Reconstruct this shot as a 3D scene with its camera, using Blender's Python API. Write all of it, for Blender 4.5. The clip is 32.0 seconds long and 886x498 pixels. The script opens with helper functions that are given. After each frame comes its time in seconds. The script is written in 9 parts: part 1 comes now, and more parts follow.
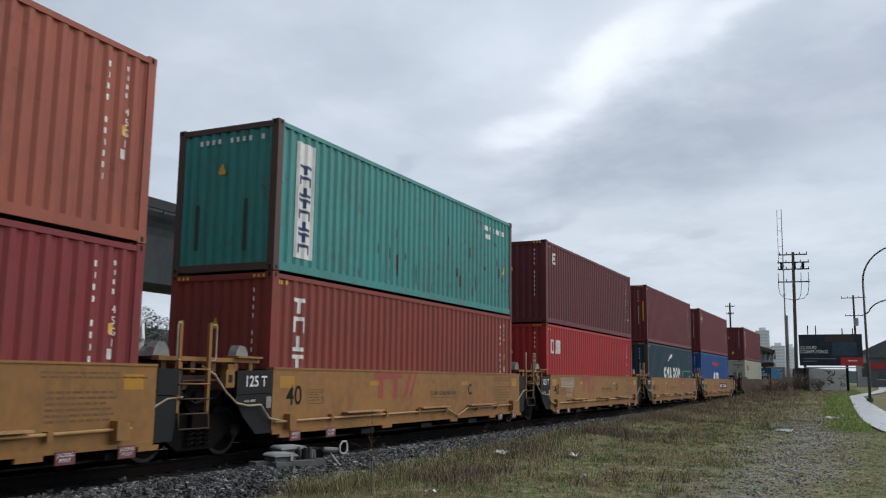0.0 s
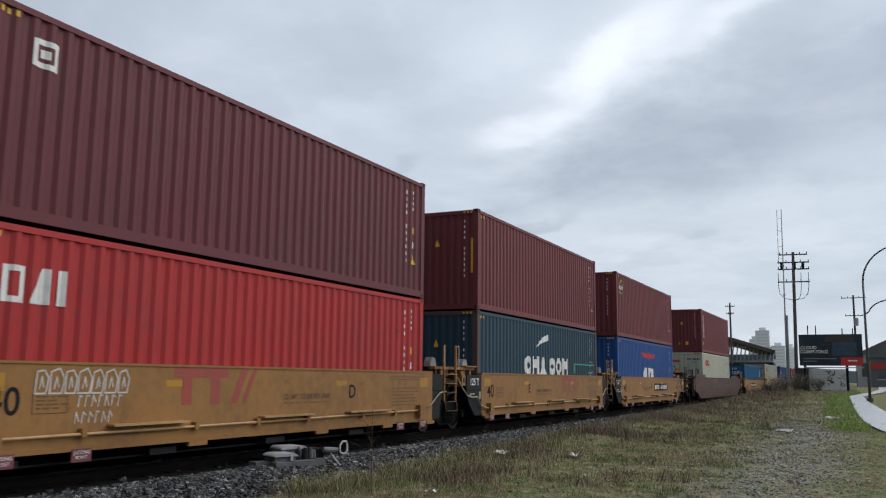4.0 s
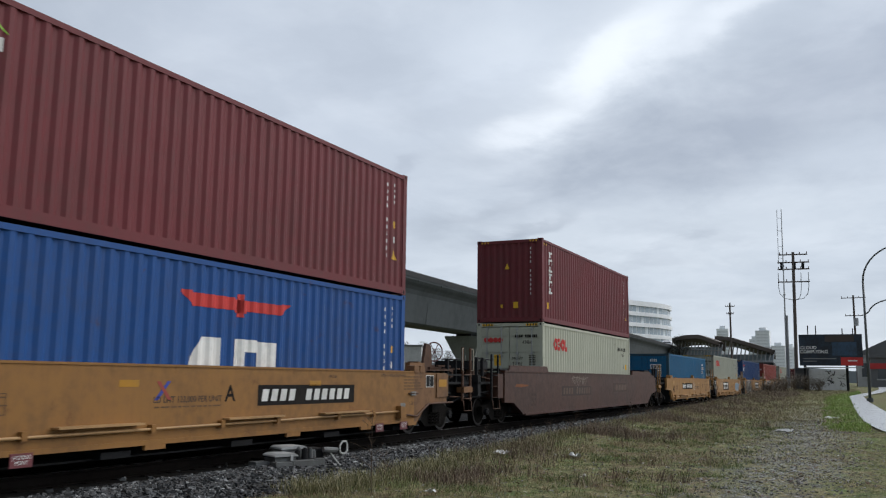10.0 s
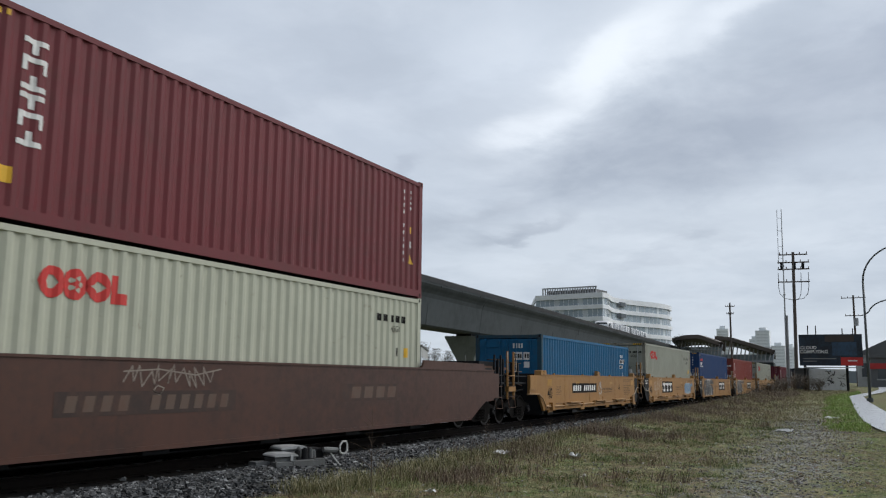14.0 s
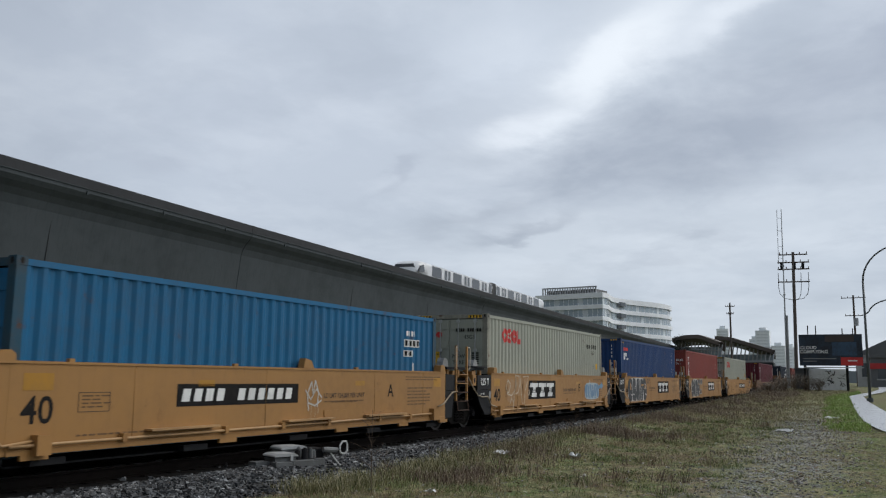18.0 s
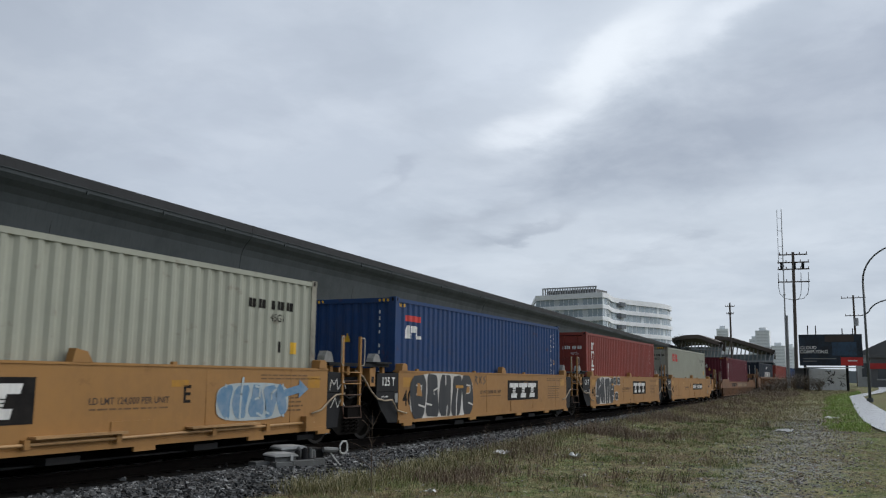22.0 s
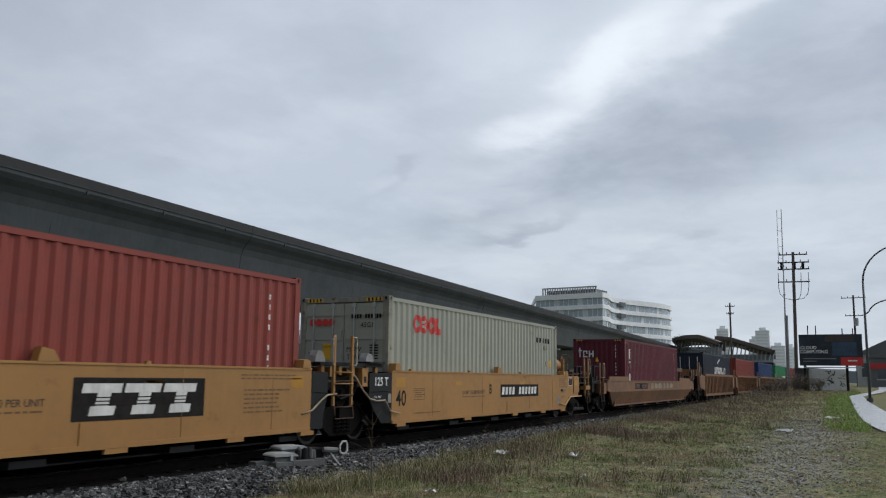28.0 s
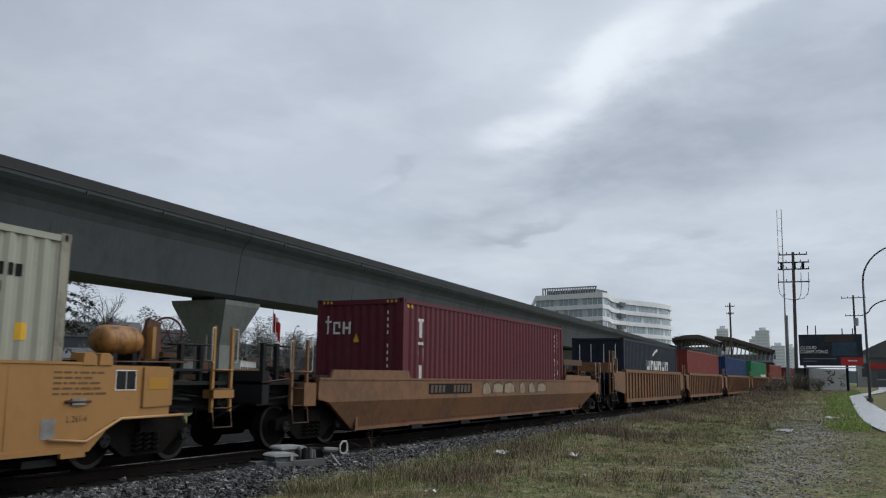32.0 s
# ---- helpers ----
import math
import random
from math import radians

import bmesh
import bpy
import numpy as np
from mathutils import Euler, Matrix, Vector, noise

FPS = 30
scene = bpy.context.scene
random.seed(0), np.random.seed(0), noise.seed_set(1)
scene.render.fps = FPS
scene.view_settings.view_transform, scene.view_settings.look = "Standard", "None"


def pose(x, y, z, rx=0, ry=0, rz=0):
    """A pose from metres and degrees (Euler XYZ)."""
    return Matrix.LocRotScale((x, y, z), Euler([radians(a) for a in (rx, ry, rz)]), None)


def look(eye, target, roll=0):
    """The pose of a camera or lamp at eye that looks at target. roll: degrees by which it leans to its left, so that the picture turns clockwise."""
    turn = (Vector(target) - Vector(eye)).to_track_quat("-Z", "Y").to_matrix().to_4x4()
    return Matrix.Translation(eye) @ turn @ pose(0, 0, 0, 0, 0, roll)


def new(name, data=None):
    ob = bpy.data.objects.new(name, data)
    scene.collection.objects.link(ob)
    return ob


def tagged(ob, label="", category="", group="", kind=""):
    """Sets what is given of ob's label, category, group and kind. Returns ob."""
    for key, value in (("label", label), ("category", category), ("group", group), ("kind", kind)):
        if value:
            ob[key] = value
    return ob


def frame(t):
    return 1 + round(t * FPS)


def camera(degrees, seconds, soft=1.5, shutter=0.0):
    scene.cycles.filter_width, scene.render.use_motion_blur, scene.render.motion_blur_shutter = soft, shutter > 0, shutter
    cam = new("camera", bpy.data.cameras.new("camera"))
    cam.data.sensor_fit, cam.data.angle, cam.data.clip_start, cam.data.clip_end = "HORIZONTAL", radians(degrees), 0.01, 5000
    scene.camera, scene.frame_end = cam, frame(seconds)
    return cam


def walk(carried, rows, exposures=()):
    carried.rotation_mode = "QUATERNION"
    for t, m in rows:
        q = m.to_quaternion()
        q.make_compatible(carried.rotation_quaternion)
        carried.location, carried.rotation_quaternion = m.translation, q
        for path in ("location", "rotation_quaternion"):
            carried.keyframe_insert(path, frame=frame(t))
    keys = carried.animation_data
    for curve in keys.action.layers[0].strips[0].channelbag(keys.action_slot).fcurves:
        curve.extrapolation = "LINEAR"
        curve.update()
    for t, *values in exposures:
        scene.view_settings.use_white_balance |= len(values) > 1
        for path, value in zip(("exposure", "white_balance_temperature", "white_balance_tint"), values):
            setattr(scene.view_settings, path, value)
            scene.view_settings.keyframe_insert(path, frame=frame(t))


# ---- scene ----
# a tripod camera beside the track; x runs along the track, y across it, rail tops at z = 0
cam = camera(54.48, 32.0, soft=1.2, shutter=0.2)
EYE = (0.0, -9.60, 1.357)
YAW, PITCH, ROLL = radians(25.42), radians(8.526), 0.66
AIM = (EYE[0] + math.cos(PITCH) * math.cos(YAW), EYE[1] + math.cos(PITCH) * math.sin(YAW), EYE[2] + math.sin(PITCH))
walk(cam, [(0.0, look(EYE, AIM, ROLL)), (32.0, look(EYE, AIM, ROLL))], [(0.0, 0.14), (9.0, 0.13), (13.0, 0.10), (17.0, 0.02), (28.0, 0.0), (31.0, -0.05), (32.0, -0.05)])


# ---- light: an overcast winter sky with a broad, weak sun ----
def link(nt, a, b):
    nt.links.new(a, b)


def node(nt, kind, **values):
    n = nt.nodes.new(kind)
    for key, value in values.items():
        n.inputs[key].default_value = value
    return n


def ramp(nt, fac, stops):
    n = nt.nodes.new("ShaderNodeValToRGB")
    while len(n.color_ramp.elements) < len(stops):
        n.color_ramp.elements.new(0.5)
    for e, (p, c) in zip(n.color_ramp.elements, stops):
        e.position, e.color = p, (*c, 1) if len(c) == 3 else c
    link(nt, fac, n.inputs[0])
    return n.outputs[0]


def mix(nt, fac, a, b, blend="MIX"):
    n = nt.nodes.new("ShaderNodeMix")
    n.data_type, n.blend_type = "RGBA", blend
    for socket, v in ((n.inputs[0], fac), (n.inputs[6], a), (n.inputs[7], b)):
        if isinstance(v, bpy.types.NodeSocket):
            link(nt, v, socket)
        elif isinstance(v, (int, float)):
            socket.default_value = v
        else:
            socket.default_value = (*v, 1)
    return n.outputs[2]


def maths(nt, op, a, b=0.0, clamp=False):
    n = nt.nodes.new("ShaderNodeMath")
    n.operation, n.use_clamp = op, clamp
    for socket, v in zip(n.inputs, (a, b)):
        if isinstance(v, bpy.types.NodeSocket):
            link(nt, v, socket)
        else:
            socket.default_value = v
    return n.outputs[0]


SUN_AZ, SUN_EL = radians(-48), radians(42)


# masses of cloud: azimuth, elevation, half widths (degrees), lean, tone, amount
CLOUDS = [
    (40.0, 16.0, 22.0, 9.0, 0.0, (0.48, 0.535, 0.62), 0.5),
    (-14.0, 17.0, 12.0, 8.0, -10.0, (0.43, 0.475, 0.555), 0.8),
    (49.1, 19.3, 17.29, 8.65, -0.7, (0.5, 0.545, 0.63), 0.6),
    (34.2, 17.6, 12.78, 7.52, -0.7, (0.575, 0.62, 0.7), 0.6),
    (11.7, 9.2, 15.79, 2.63, -4.7, (0.645, 0.69, 0.75), 0.6),
    (22.6, 14.2, 9.77, 1.69, -8.7, (0.5, 0.545, 0.62), 0.45),
    (21.0, 20.8, 5.64, 3.76, -15.7, (0.72, 0.77, 0.85), 0.6),
    (12.9, 21.0, 12.41, 2.82, -30.7, (0.74, 0.785, 0.85), 0.75),
    (6.2, 16.3, 14.29, 3.31, -14.7, (0.395, 0.435, 0.51), 0.85),
    (9.8, 14.8, 8.27, 2.07, -4.7, (0.37, 0.41, 0.485), 0.65),
    (-0.6, 18.9, 7.14, 1.80, -18.7, (0.43, 0.47, 0.55), 0.65),
    (-2.1, 21.6, 3.38, 1.28, -10.7, (0.6, 0.645, 0.72), 0.6),
    (-1.4, 13.0, 4.51, 2.44, -0.7, (0.56, 0.605, 0.68), 0.5),
    (13.5, 20.7, 4.51, 1.58, -32.7, (0.92, 0.955, 1.0), 0.8),
    (19.9, 17.0, 3.57, 0.98, -14.7, (0.9, 0.935, 0.99), 0.75),
    (5.6, 22.8, 4.14, 0.83, -24.7, (0.83, 0.87, 0.93), 0.75),
    (19.6, 9.8, 2.71, 0.68, -16.7, (0.385, 0.425, 0.495), 0.85),
    (21.8, 11.3, 2.07, 0.49, -22.7, (0.42, 0.46, 0.53), 0.65),
    (24.6, 9.9, 2.26, 0.53, -10.7, (0.45, 0.49, 0.56), 0.55),
    (27.4, 13.9, 2.18, 0.45, -36.7, (0.44, 0.48, 0.56), 0.55),
    (43.9, 13.5, 1.58, 0.83, -0.7, (0.46, 0.5, 0.58), 0.45),
    (9.2, 9.2, 1.73, 0.38, -14.7, (0.47, 0.51, 0.58), 0.55),
    (12.3, 7.8, 1.50, 0.38, -10.7, (0.49, 0.53, 0.6), 0.45),
    (18.8, 6.9, 2.26, 0.45, -8.7, (0.52, 0.56, 0.62), 0.45),
]


def make_sky():
    w = bpy.data.worlds.new("overcast_sky")
    scene.world = w
    w.use_nodes = True
    nt = w.node_tree
    bg = nt.nodes["Background"]
    sky = nt.nodes.new("ShaderNodeTexSky")
    sky.sky_type, sky.sun_disc = "NISHITA", False
    sky.sun_elevation, sky.sun_rotation = SUN_EL, math.pi / 2 - SUN_AZ
    co = nt.nodes.new("ShaderNodeTexCoord").outputs["Generated"]
    sep = nt.nodes.new("ShaderNodeSeparateXYZ")
    link(nt, co, sep.inputs[0])
    az = maths(nt, "MULTIPLY", maths(nt, "ARCTAN2", sep.outputs[1], sep.outputs[0]), 180 / math.pi)
    el = maths(nt, "MULTIPLY", maths(nt, "ARCSINE", sep.outputs[2]), 180 / math.pi)
    up = maths(nt, "ADD", maths(nt, "MAXIMUM", sep.outputs[2], 0.0), 0.16)
    flat = nt.nodes.new("ShaderNodeCombineXYZ")
    link(nt, maths(nt, "DIVIDE", sep.outputs[0], up), flat.inputs[0])
    link(nt, maths(nt, "DIVIDE", sep.outputs[1], up), flat.inputs[1])
    big = node(nt, "ShaderNodeTexNoise", Scale=1.1, Detail=8.0, Roughness=0.55, Distortion=0.3)
    link(nt, flat.outputs[0], big.inputs["Vector"])
    wisp = node(nt, "ShaderNodeTexNoise", Scale=2.6, Detail=8.0, Roughness=0.58, Distortion=0.2)
    link(nt, flat.outputs[0], wisp.inputs["Vector"])
    wsep = nt.nodes.new("ShaderNodeSeparateColor")
    link(nt, wisp.outputs[1], wsep.inputs[0])
    bsep = nt.nodes.new("ShaderNodeSeparateColor")
    link(nt, big.outputs[1], bsep.inputs[0])
    shift_a = maths(nt, "ADD", maths(nt, "MULTIPLY", maths(nt, "SUBTRACT", wsep.outputs[0], 0.5), 7.0), maths(nt, "MULTIPLY", maths(nt, "SUBTRACT", bsep.outputs[1], 0.5), 5.0))
    shift_e = maths(nt, "ADD", maths(nt, "MULTIPLY", maths(nt, "SUBTRACT", wsep.outputs[1], 0.5), 5.0), maths(nt, "MULTIPLY", maths(nt, "SUBTRACT", bsep.outputs[2], 0.5), 2.5))
    waz, wel = maths(nt, "ADD", az, shift_a), maths(nt, "ADD", el, shift_e)
    cloud = ramp(nt, big.outputs[0], [(0.30, (0.47, 0.52, 0.595)), (0.5, (0.54, 0.59, 0.665)), (0.72, (0.62, 0.67, 0.745))])
    for a, e, wa, we, lean, tone, amount in CLOUDS:
        da, de = maths(nt, "SUBTRACT", waz, a), maths(nt, "SUBTRACT", wel, e)
        k = math.radians(lean)
        p = maths(nt, "DIVIDE", maths(nt, "ADD", maths(nt, "MULTIPLY", da, math.cos(k)), maths(nt, "MULTIPLY", de, math.sin(k))), wa)
        q = maths(nt, "DIVIDE", maths(nt, "SUBTRACT", maths(nt, "MULTIPLY", de, math.cos(k)), maths(nt, "MULTIPLY", da, math.sin(k))), we)
        r2 = maths(nt, "ADD", maths(nt, "MULTIPLY", p, p), maths(nt, "MULTIPLY", q, q))
        m = maths(nt, "MULTIPLY", maths(nt, "EXPONENT", maths(nt, "MULTIPLY", maths(nt, "POWER", r2, 1.4), -0.9)), amount)
        cloud = mix(nt, m, cloud, tone)
    cloud = mix(nt, maths(nt, "MULTIPLY", ramp(nt, wisp.outputs[0], [(0.44, (0, 0, 0)), (0.66, (1, 1, 1))]), 0.22), cloud, (0.82, 0.86, 0.92))
    cloud = mix(nt, maths(nt, "MULTIPLY", ramp(nt, wsep.outputs[2], [(0.48, (0, 0, 0)), (0.68, (1, 1, 1))]), 0.26), cloud, (0.36, 0.40, 0.47))
    low = ramp(nt, maths(nt, "MAXIMUM", sep.outputs[2], 0.0), [(0.0, (0.85, 0.85, 0.85)), (0.10, (0.0, 0.0, 0.0))])
    cloud = mix(nt, low, cloud, (0.62, 0.67, 0.73))
    cloud = mix(nt, 1.0, cloud, (0.975, 1.0, 1.02), "MULTIPLY")
    # added dimming of the unseen rear sky, to darken the containers' near ends
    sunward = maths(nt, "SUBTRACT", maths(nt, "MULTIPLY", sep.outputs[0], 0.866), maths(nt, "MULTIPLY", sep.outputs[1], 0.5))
    unseen_dim = maths(nt, "MINIMUM", maths(nt, "MAXIMUM", maths(nt, "ADD", maths(nt, "MULTIPLY", sunward, 0.5), 0.85), 0.5), 1.0)
    cloud = mix(nt, 1.0, cloud, unseen_dim, "MULTIPLY")
    tint = mix(nt, 0.06, cloud, mix(nt, 1.0, sky.outputs[0], (0.10, 0.10, 0.10), "MULTIPLY"))
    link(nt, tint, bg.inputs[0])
    bg.inputs[1].default_value = 1.04


make_sky()
sun_data = bpy.data.lights.new("sun", "SUN")
sun_data.energy, sun_data.angle, sun_data.color = 1.75, radians(60), (1.0, 0.97, 0.92)
sun = new("sun", sun_data)
sun.matrix_world = look((math.cos(SUN_AZ) * math.cos(SUN_EL) * 50, math.sin(SUN_AZ) * math.cos(SUN_EL) * 50, math.sin(SUN_EL) * 50), (0, 0, 0))


# ---- materials ----
def surface(name, rgb, rough=0.6, metal=0.0, dirt=0.25, dirt_rgb=(0.05, 0.045, 0.04), grain=6.0, streak=0.0, rust=0.0, bump=0.1,
            bump_scale=40.0, vary=0.06, scale=1.0, spec=0.4):
    """Paint, concrete, metal and the like: a base colour with broad stains, fine grain, run-down streaks and rust."""
    m = bpy.data.materials.new(name)
    m.use_nodes = True
    nt = m.node_tree
    bsdf = nt.nodes["Principled BSDF"]
    co = nt.nodes.new("ShaderNodeTexCoord").outputs["Object"]
    info = nt.nodes.new("ShaderNodeObjectInfo")
    hsv = node(nt, "ShaderNodeHueSaturation", Color=(*rgb, 1))
    link(nt, maths(nt, "ADD", maths(nt, "MULTIPLY", info.outputs["Random"], 2 * vary), 1 - vary), hsv.inputs["Value"])
    colour = hsv.outputs[0]
    fine = node(nt, "ShaderNodeTexNoise", Scale=grain * scale, Detail=6.0, Roughness=0.65)
    link(nt, co, fine.inputs["Vector"])
    broad = node(nt, "ShaderNodeTexNoise", Scale=0.55 * scale, Detail=4.0, Roughness=0.6)
    link(nt, co, broad.inputs["Vector"])
    colour = mix(nt, ramp(nt, fine.outputs[0], [(0.35, (0, 0, 0)), (0.75, (0.35, 0.35, 0.35))]), colour, [min(1, c * 1.35 + 0.015) for c in rgb])
    both = maths(nt, "MULTIPLY", fine.outputs[0], broad.outputs[0])
    colour = mix(nt, maths(nt, "MULTIPLY", ramp(nt, both, [(0.19, (0, 0, 0)), (0.36, (1, 1, 1))]), dirt), colour, dirt_rgb)
    if streak:
        mp = nt.nodes.new("ShaderNodeMapping")
        mp.inputs["Scale"].default_value = (9.0, 9.0, 0.45)
        link(nt, co, mp.inputs[0])
        run = node(nt, "ShaderNodeTexNoise", Scale=1.0, Detail=3.0, Roughness=0.6)
        link(nt, mp.outputs[0], run.inputs["Vector"])
        colour = mix(nt, maths(nt, "MULTIPLY", ramp(nt, run.outputs[0], [(0.5, (0, 0, 0)), (0.74, (1, 1, 1))]), streak), colour, dirt_rgb)
    if rust:
        spot = node(nt, "ShaderNodeTexNoise", Scale=2.6 * scale, Detail=8.0, Roughness=0.7)
        link(nt, co, spot.inputs["Vector"])
        colour = mix(nt, maths(nt, "MULTIPLY", ramp(nt, spot.outputs[0], [(0.60, (0, 0, 0)), (0.68, (1, 1, 1))]), rust), colour, (0.10, 0.035, 0.015))
    link(nt, colour, bsdf.inputs["Base Color"])
    r = maths(nt, "ADD", maths(nt, "MULTIPLY", fine.outputs[0], 0.3), rough - 0.15, True)
    link(nt, r, bsdf.inputs["Roughness"])
    bsdf.inputs["Metallic"].default_value = metal
    bsdf.inputs["Specular IOR Level"].default_value = spec
    if bump:
        rough_noise = node(nt, "ShaderNodeTexNoise", Scale=bump_scale, Detail=5.0, Roughness=0.6)
        link(nt, co, rough_noise.inputs["Vector"])
        b = node(nt, "ShaderNodeBump", Strength=bump, Distance=0.02)
        link(nt, rough_noise.outputs[0], b.inputs["Height"])
        link(nt, b.outputs[0], bsdf.inputs["Normal"])
    return m


def glass(name, rgb, rough=0.05):
    m = bpy.data.materials.new(name)
    m.use_nodes = True
    b = m.node_tree.nodes["Principled BSDF"]
    b.inputs["Base Color"].default_value = (*rgb, 1)
    b.inputs["Roughness"].default_value = rough
    b.inputs["Specular IOR Level"].default_value = 0.8
    return m


PAINT = {}


def paint(key, rgb, **k):
    if key not in PAINT:
        PAINT[key] = surface(key, rgb, **k)
    return PAINT[key]


def box_paint(key, rgb, dirt=0.26, streak=0.14, rust=0.40):
    return paint("container_" + key, rgb, rough=0.55, dirt=dirt, streak=streak, rust=rust, bump=0.06, grain=5.0, spec=0.22)


white = paint("white_marking", (0.74, 0.74, 0.72), dirt=0.3, streak=0.25, bump=0)
black = paint("black_marking", (0.012, 0.011, 0.011), rough=0.85, dirt=0.1, dirt_rgb=(0.08, 0.065, 0.05), bump=0, spec=0.12)
red = paint("red_marking", (0.55, 0.035, 0.03), dirt=0.2, bump=0)
warn = paint("yellow_marking", (0.70, 0.40, 0.02), dirt=0.25, bump=0)
green_mark = paint("green_marking", (0.25, 0.45, 0.05), dirt=0.2, bump=0)
rust_red = paint("faded_red_marking", (0.30, 0.05, 0.035), dirt=0.3, bump=0)
sheet_yellow = paint("old_wagon_yellow", (0.27, 0.130, 0.036), rough=0.6, dirt=0.45, dirt_rgb=(0.10, 0.055, 0.028), streak=0.16, rust=0.4, bump=0.05, spec=0.3)
sooty_yellow = paint("sooty_wagon_yellow", (0.19, 0.090, 0.034), rough=0.65, dirt=0.8, dirt_rgb=(0.055, 0.034, 0.02), streak=0.25, rust=0.5, bump=0.05)
new_yellow = paint("wagon_yellow", (0.322, 0.166, 0.051), rough=0.55, dirt=0.32, dirt_rgb=(0.16, 0.085, 0.035), streak=0.12, rust=0.25, bump=0.05, spec=0.3)
dull_yellow = paint("dull_wagon_yellow", (0.20, 0.092, 0.036), rough=0.65, dirt=0.55, dirt_rgb=(0.06, 0.04, 0.03), streak=0.22, rust=0.35, bump=0.05)
wagon_brown = paint("wagon_brown", (0.066, 0.024, 0.014), rough=0.55, dirt=0.6, dirt_rgb=(0.024, 0.012, 0.009), streak=0.25, rust=0.4, bump=0.05)
black_steel = paint("black_steel", (0.008, 0.009, 0.011), rough=0.65, dirt=0.3, dirt_rgb=(0.018, 0.014, 0.011), bump=0.1, spec=0.2)
# truck and rail steel near black: shade under the wagons painted in
truck_steel = paint("shaded_greasy_steel", (0.005, 0.0045, 0.004), rough=0.85, dirt=0.4, dirt_rgb=(0.010, 0.007, 0.0055), bump=0.25, spec=0.08)
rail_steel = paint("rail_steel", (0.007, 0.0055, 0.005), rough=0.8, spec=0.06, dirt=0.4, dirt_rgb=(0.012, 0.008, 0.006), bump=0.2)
tread_steel = paint("bright_steel", (0.45, 0.45, 0.46), rough=0.3, metal=1.0, dirt=0.2, bump=0.02)
galvanised = paint("galvanised_steel", (0.38, 0.39, 0.40), rough=0.45, metal=0.6, dirt=0.3, bump=0.1)
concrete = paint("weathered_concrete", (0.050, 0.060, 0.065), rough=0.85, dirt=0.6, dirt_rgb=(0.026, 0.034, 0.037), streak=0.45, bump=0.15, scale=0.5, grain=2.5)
pier_concrete = paint("pier_concrete", (0.17, 0.185, 0.18), rough=0.85, dirt=0.5, dirt_rgb=(0.06, 0.075, 0.065), streak=0.4, bump=0.15, scale=0.5, grain=3.0)
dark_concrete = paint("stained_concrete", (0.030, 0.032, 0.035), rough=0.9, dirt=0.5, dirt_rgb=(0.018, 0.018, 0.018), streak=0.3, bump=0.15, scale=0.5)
wood_pole = paint("weathered_pole_wood", (0.12, 0.10, 0.09), rough=0.9, dirt=0.4, streak=0.5, bump=0.3)
# dark tie wood, with the shade under the train painted in
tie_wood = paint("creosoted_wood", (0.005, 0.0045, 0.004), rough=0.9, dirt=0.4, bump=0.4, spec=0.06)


# ---- mesh helpers ----
def box(bm, x0, x1, y0, y1, z0, z1):
    v = [bm.verts.new((x, y, z)) for x in (x0, x1) for y in (y0, y1) for z in (z0, z1)]
    for f in ((0, 1, 3, 2), (4, 6, 7, 5), (0, 4, 5, 1), (2, 3, 7, 6), (0, 2, 6, 4), (1, 5, 7, 3)):
        bm.faces.new([v[i] for i in f])


def prism(bm, pts, lo, hi, axis="y"):
    """A flat outline pushed from lo to hi along an axis."""
    def at(a, b, c):
        return {"x": (c, a, b), "y": (a, c, b), "z": (a, b, c)}[axis]
    p = [bm.verts.new(at(a, b, lo)) for a, b in pts]
    q = [bm.verts.new(at(a, b, hi)) for a, b in pts]
    bm.faces.new(p)
    bm.faces.new(q[::-1])
    n = len(pts)
    for i in range(n):
        bm.faces.new((p[i], q[i], q[(i + 1) % n], p[(i + 1) % n]))


def rod(bm, a, b, r, r2=None, seg=8):
    a, b = Vector(a), Vector(b)
    turn = (b - a).to_track_quat("Z", "Y").to_matrix()
    rings = []
    for c, rad in ((a, r), (b, r if r2 is None else r2)):
        rings.append([bm.verts.new(c + turn @ Vector((rad * math.cos(2 * math.pi * i / seg), rad * math.sin(2 * math.pi * i / seg), 0))) for i in range(seg)])
    for i in range(seg):
        bm.faces.new((rings[0][i], rings[0][(i + 1) % seg], rings[1][(i + 1) % seg], rings[1][i]))
    bm.faces.new(rings[0][::-1])
    bm.faces.new(rings[1])


def tube(bm, pts, r, seg=6):
    """A pipe along a line of points, in one piece."""
    p = [Vector(q) for q in pts]
    side, rings = None, []
    for i, c in enumerate(p):
        way = (p[min(i + 1, len(p) - 1)] - p[max(i - 1, 0)]).normalized()
        if side is None:
            side = way.orthogonal().normalized()
        side = (side - way * side.dot(way)).normalized()
        up = way.cross(side)
        rings.append([bm.verts.new(c + (side * math.cos(2 * math.pi * k / seg) + up * math.sin(2 * math.pi * k / seg)) * r) for k in range(seg)])
    for u, v in zip(rings, rings[1:]):
        for k in range(seg):
            bm.faces.new((u[k], u[(k + 1) % seg], v[(k + 1) % seg], v[k]))
    bm.faces.new(rings[0][::-1])
    bm.faces.new(rings[-1])


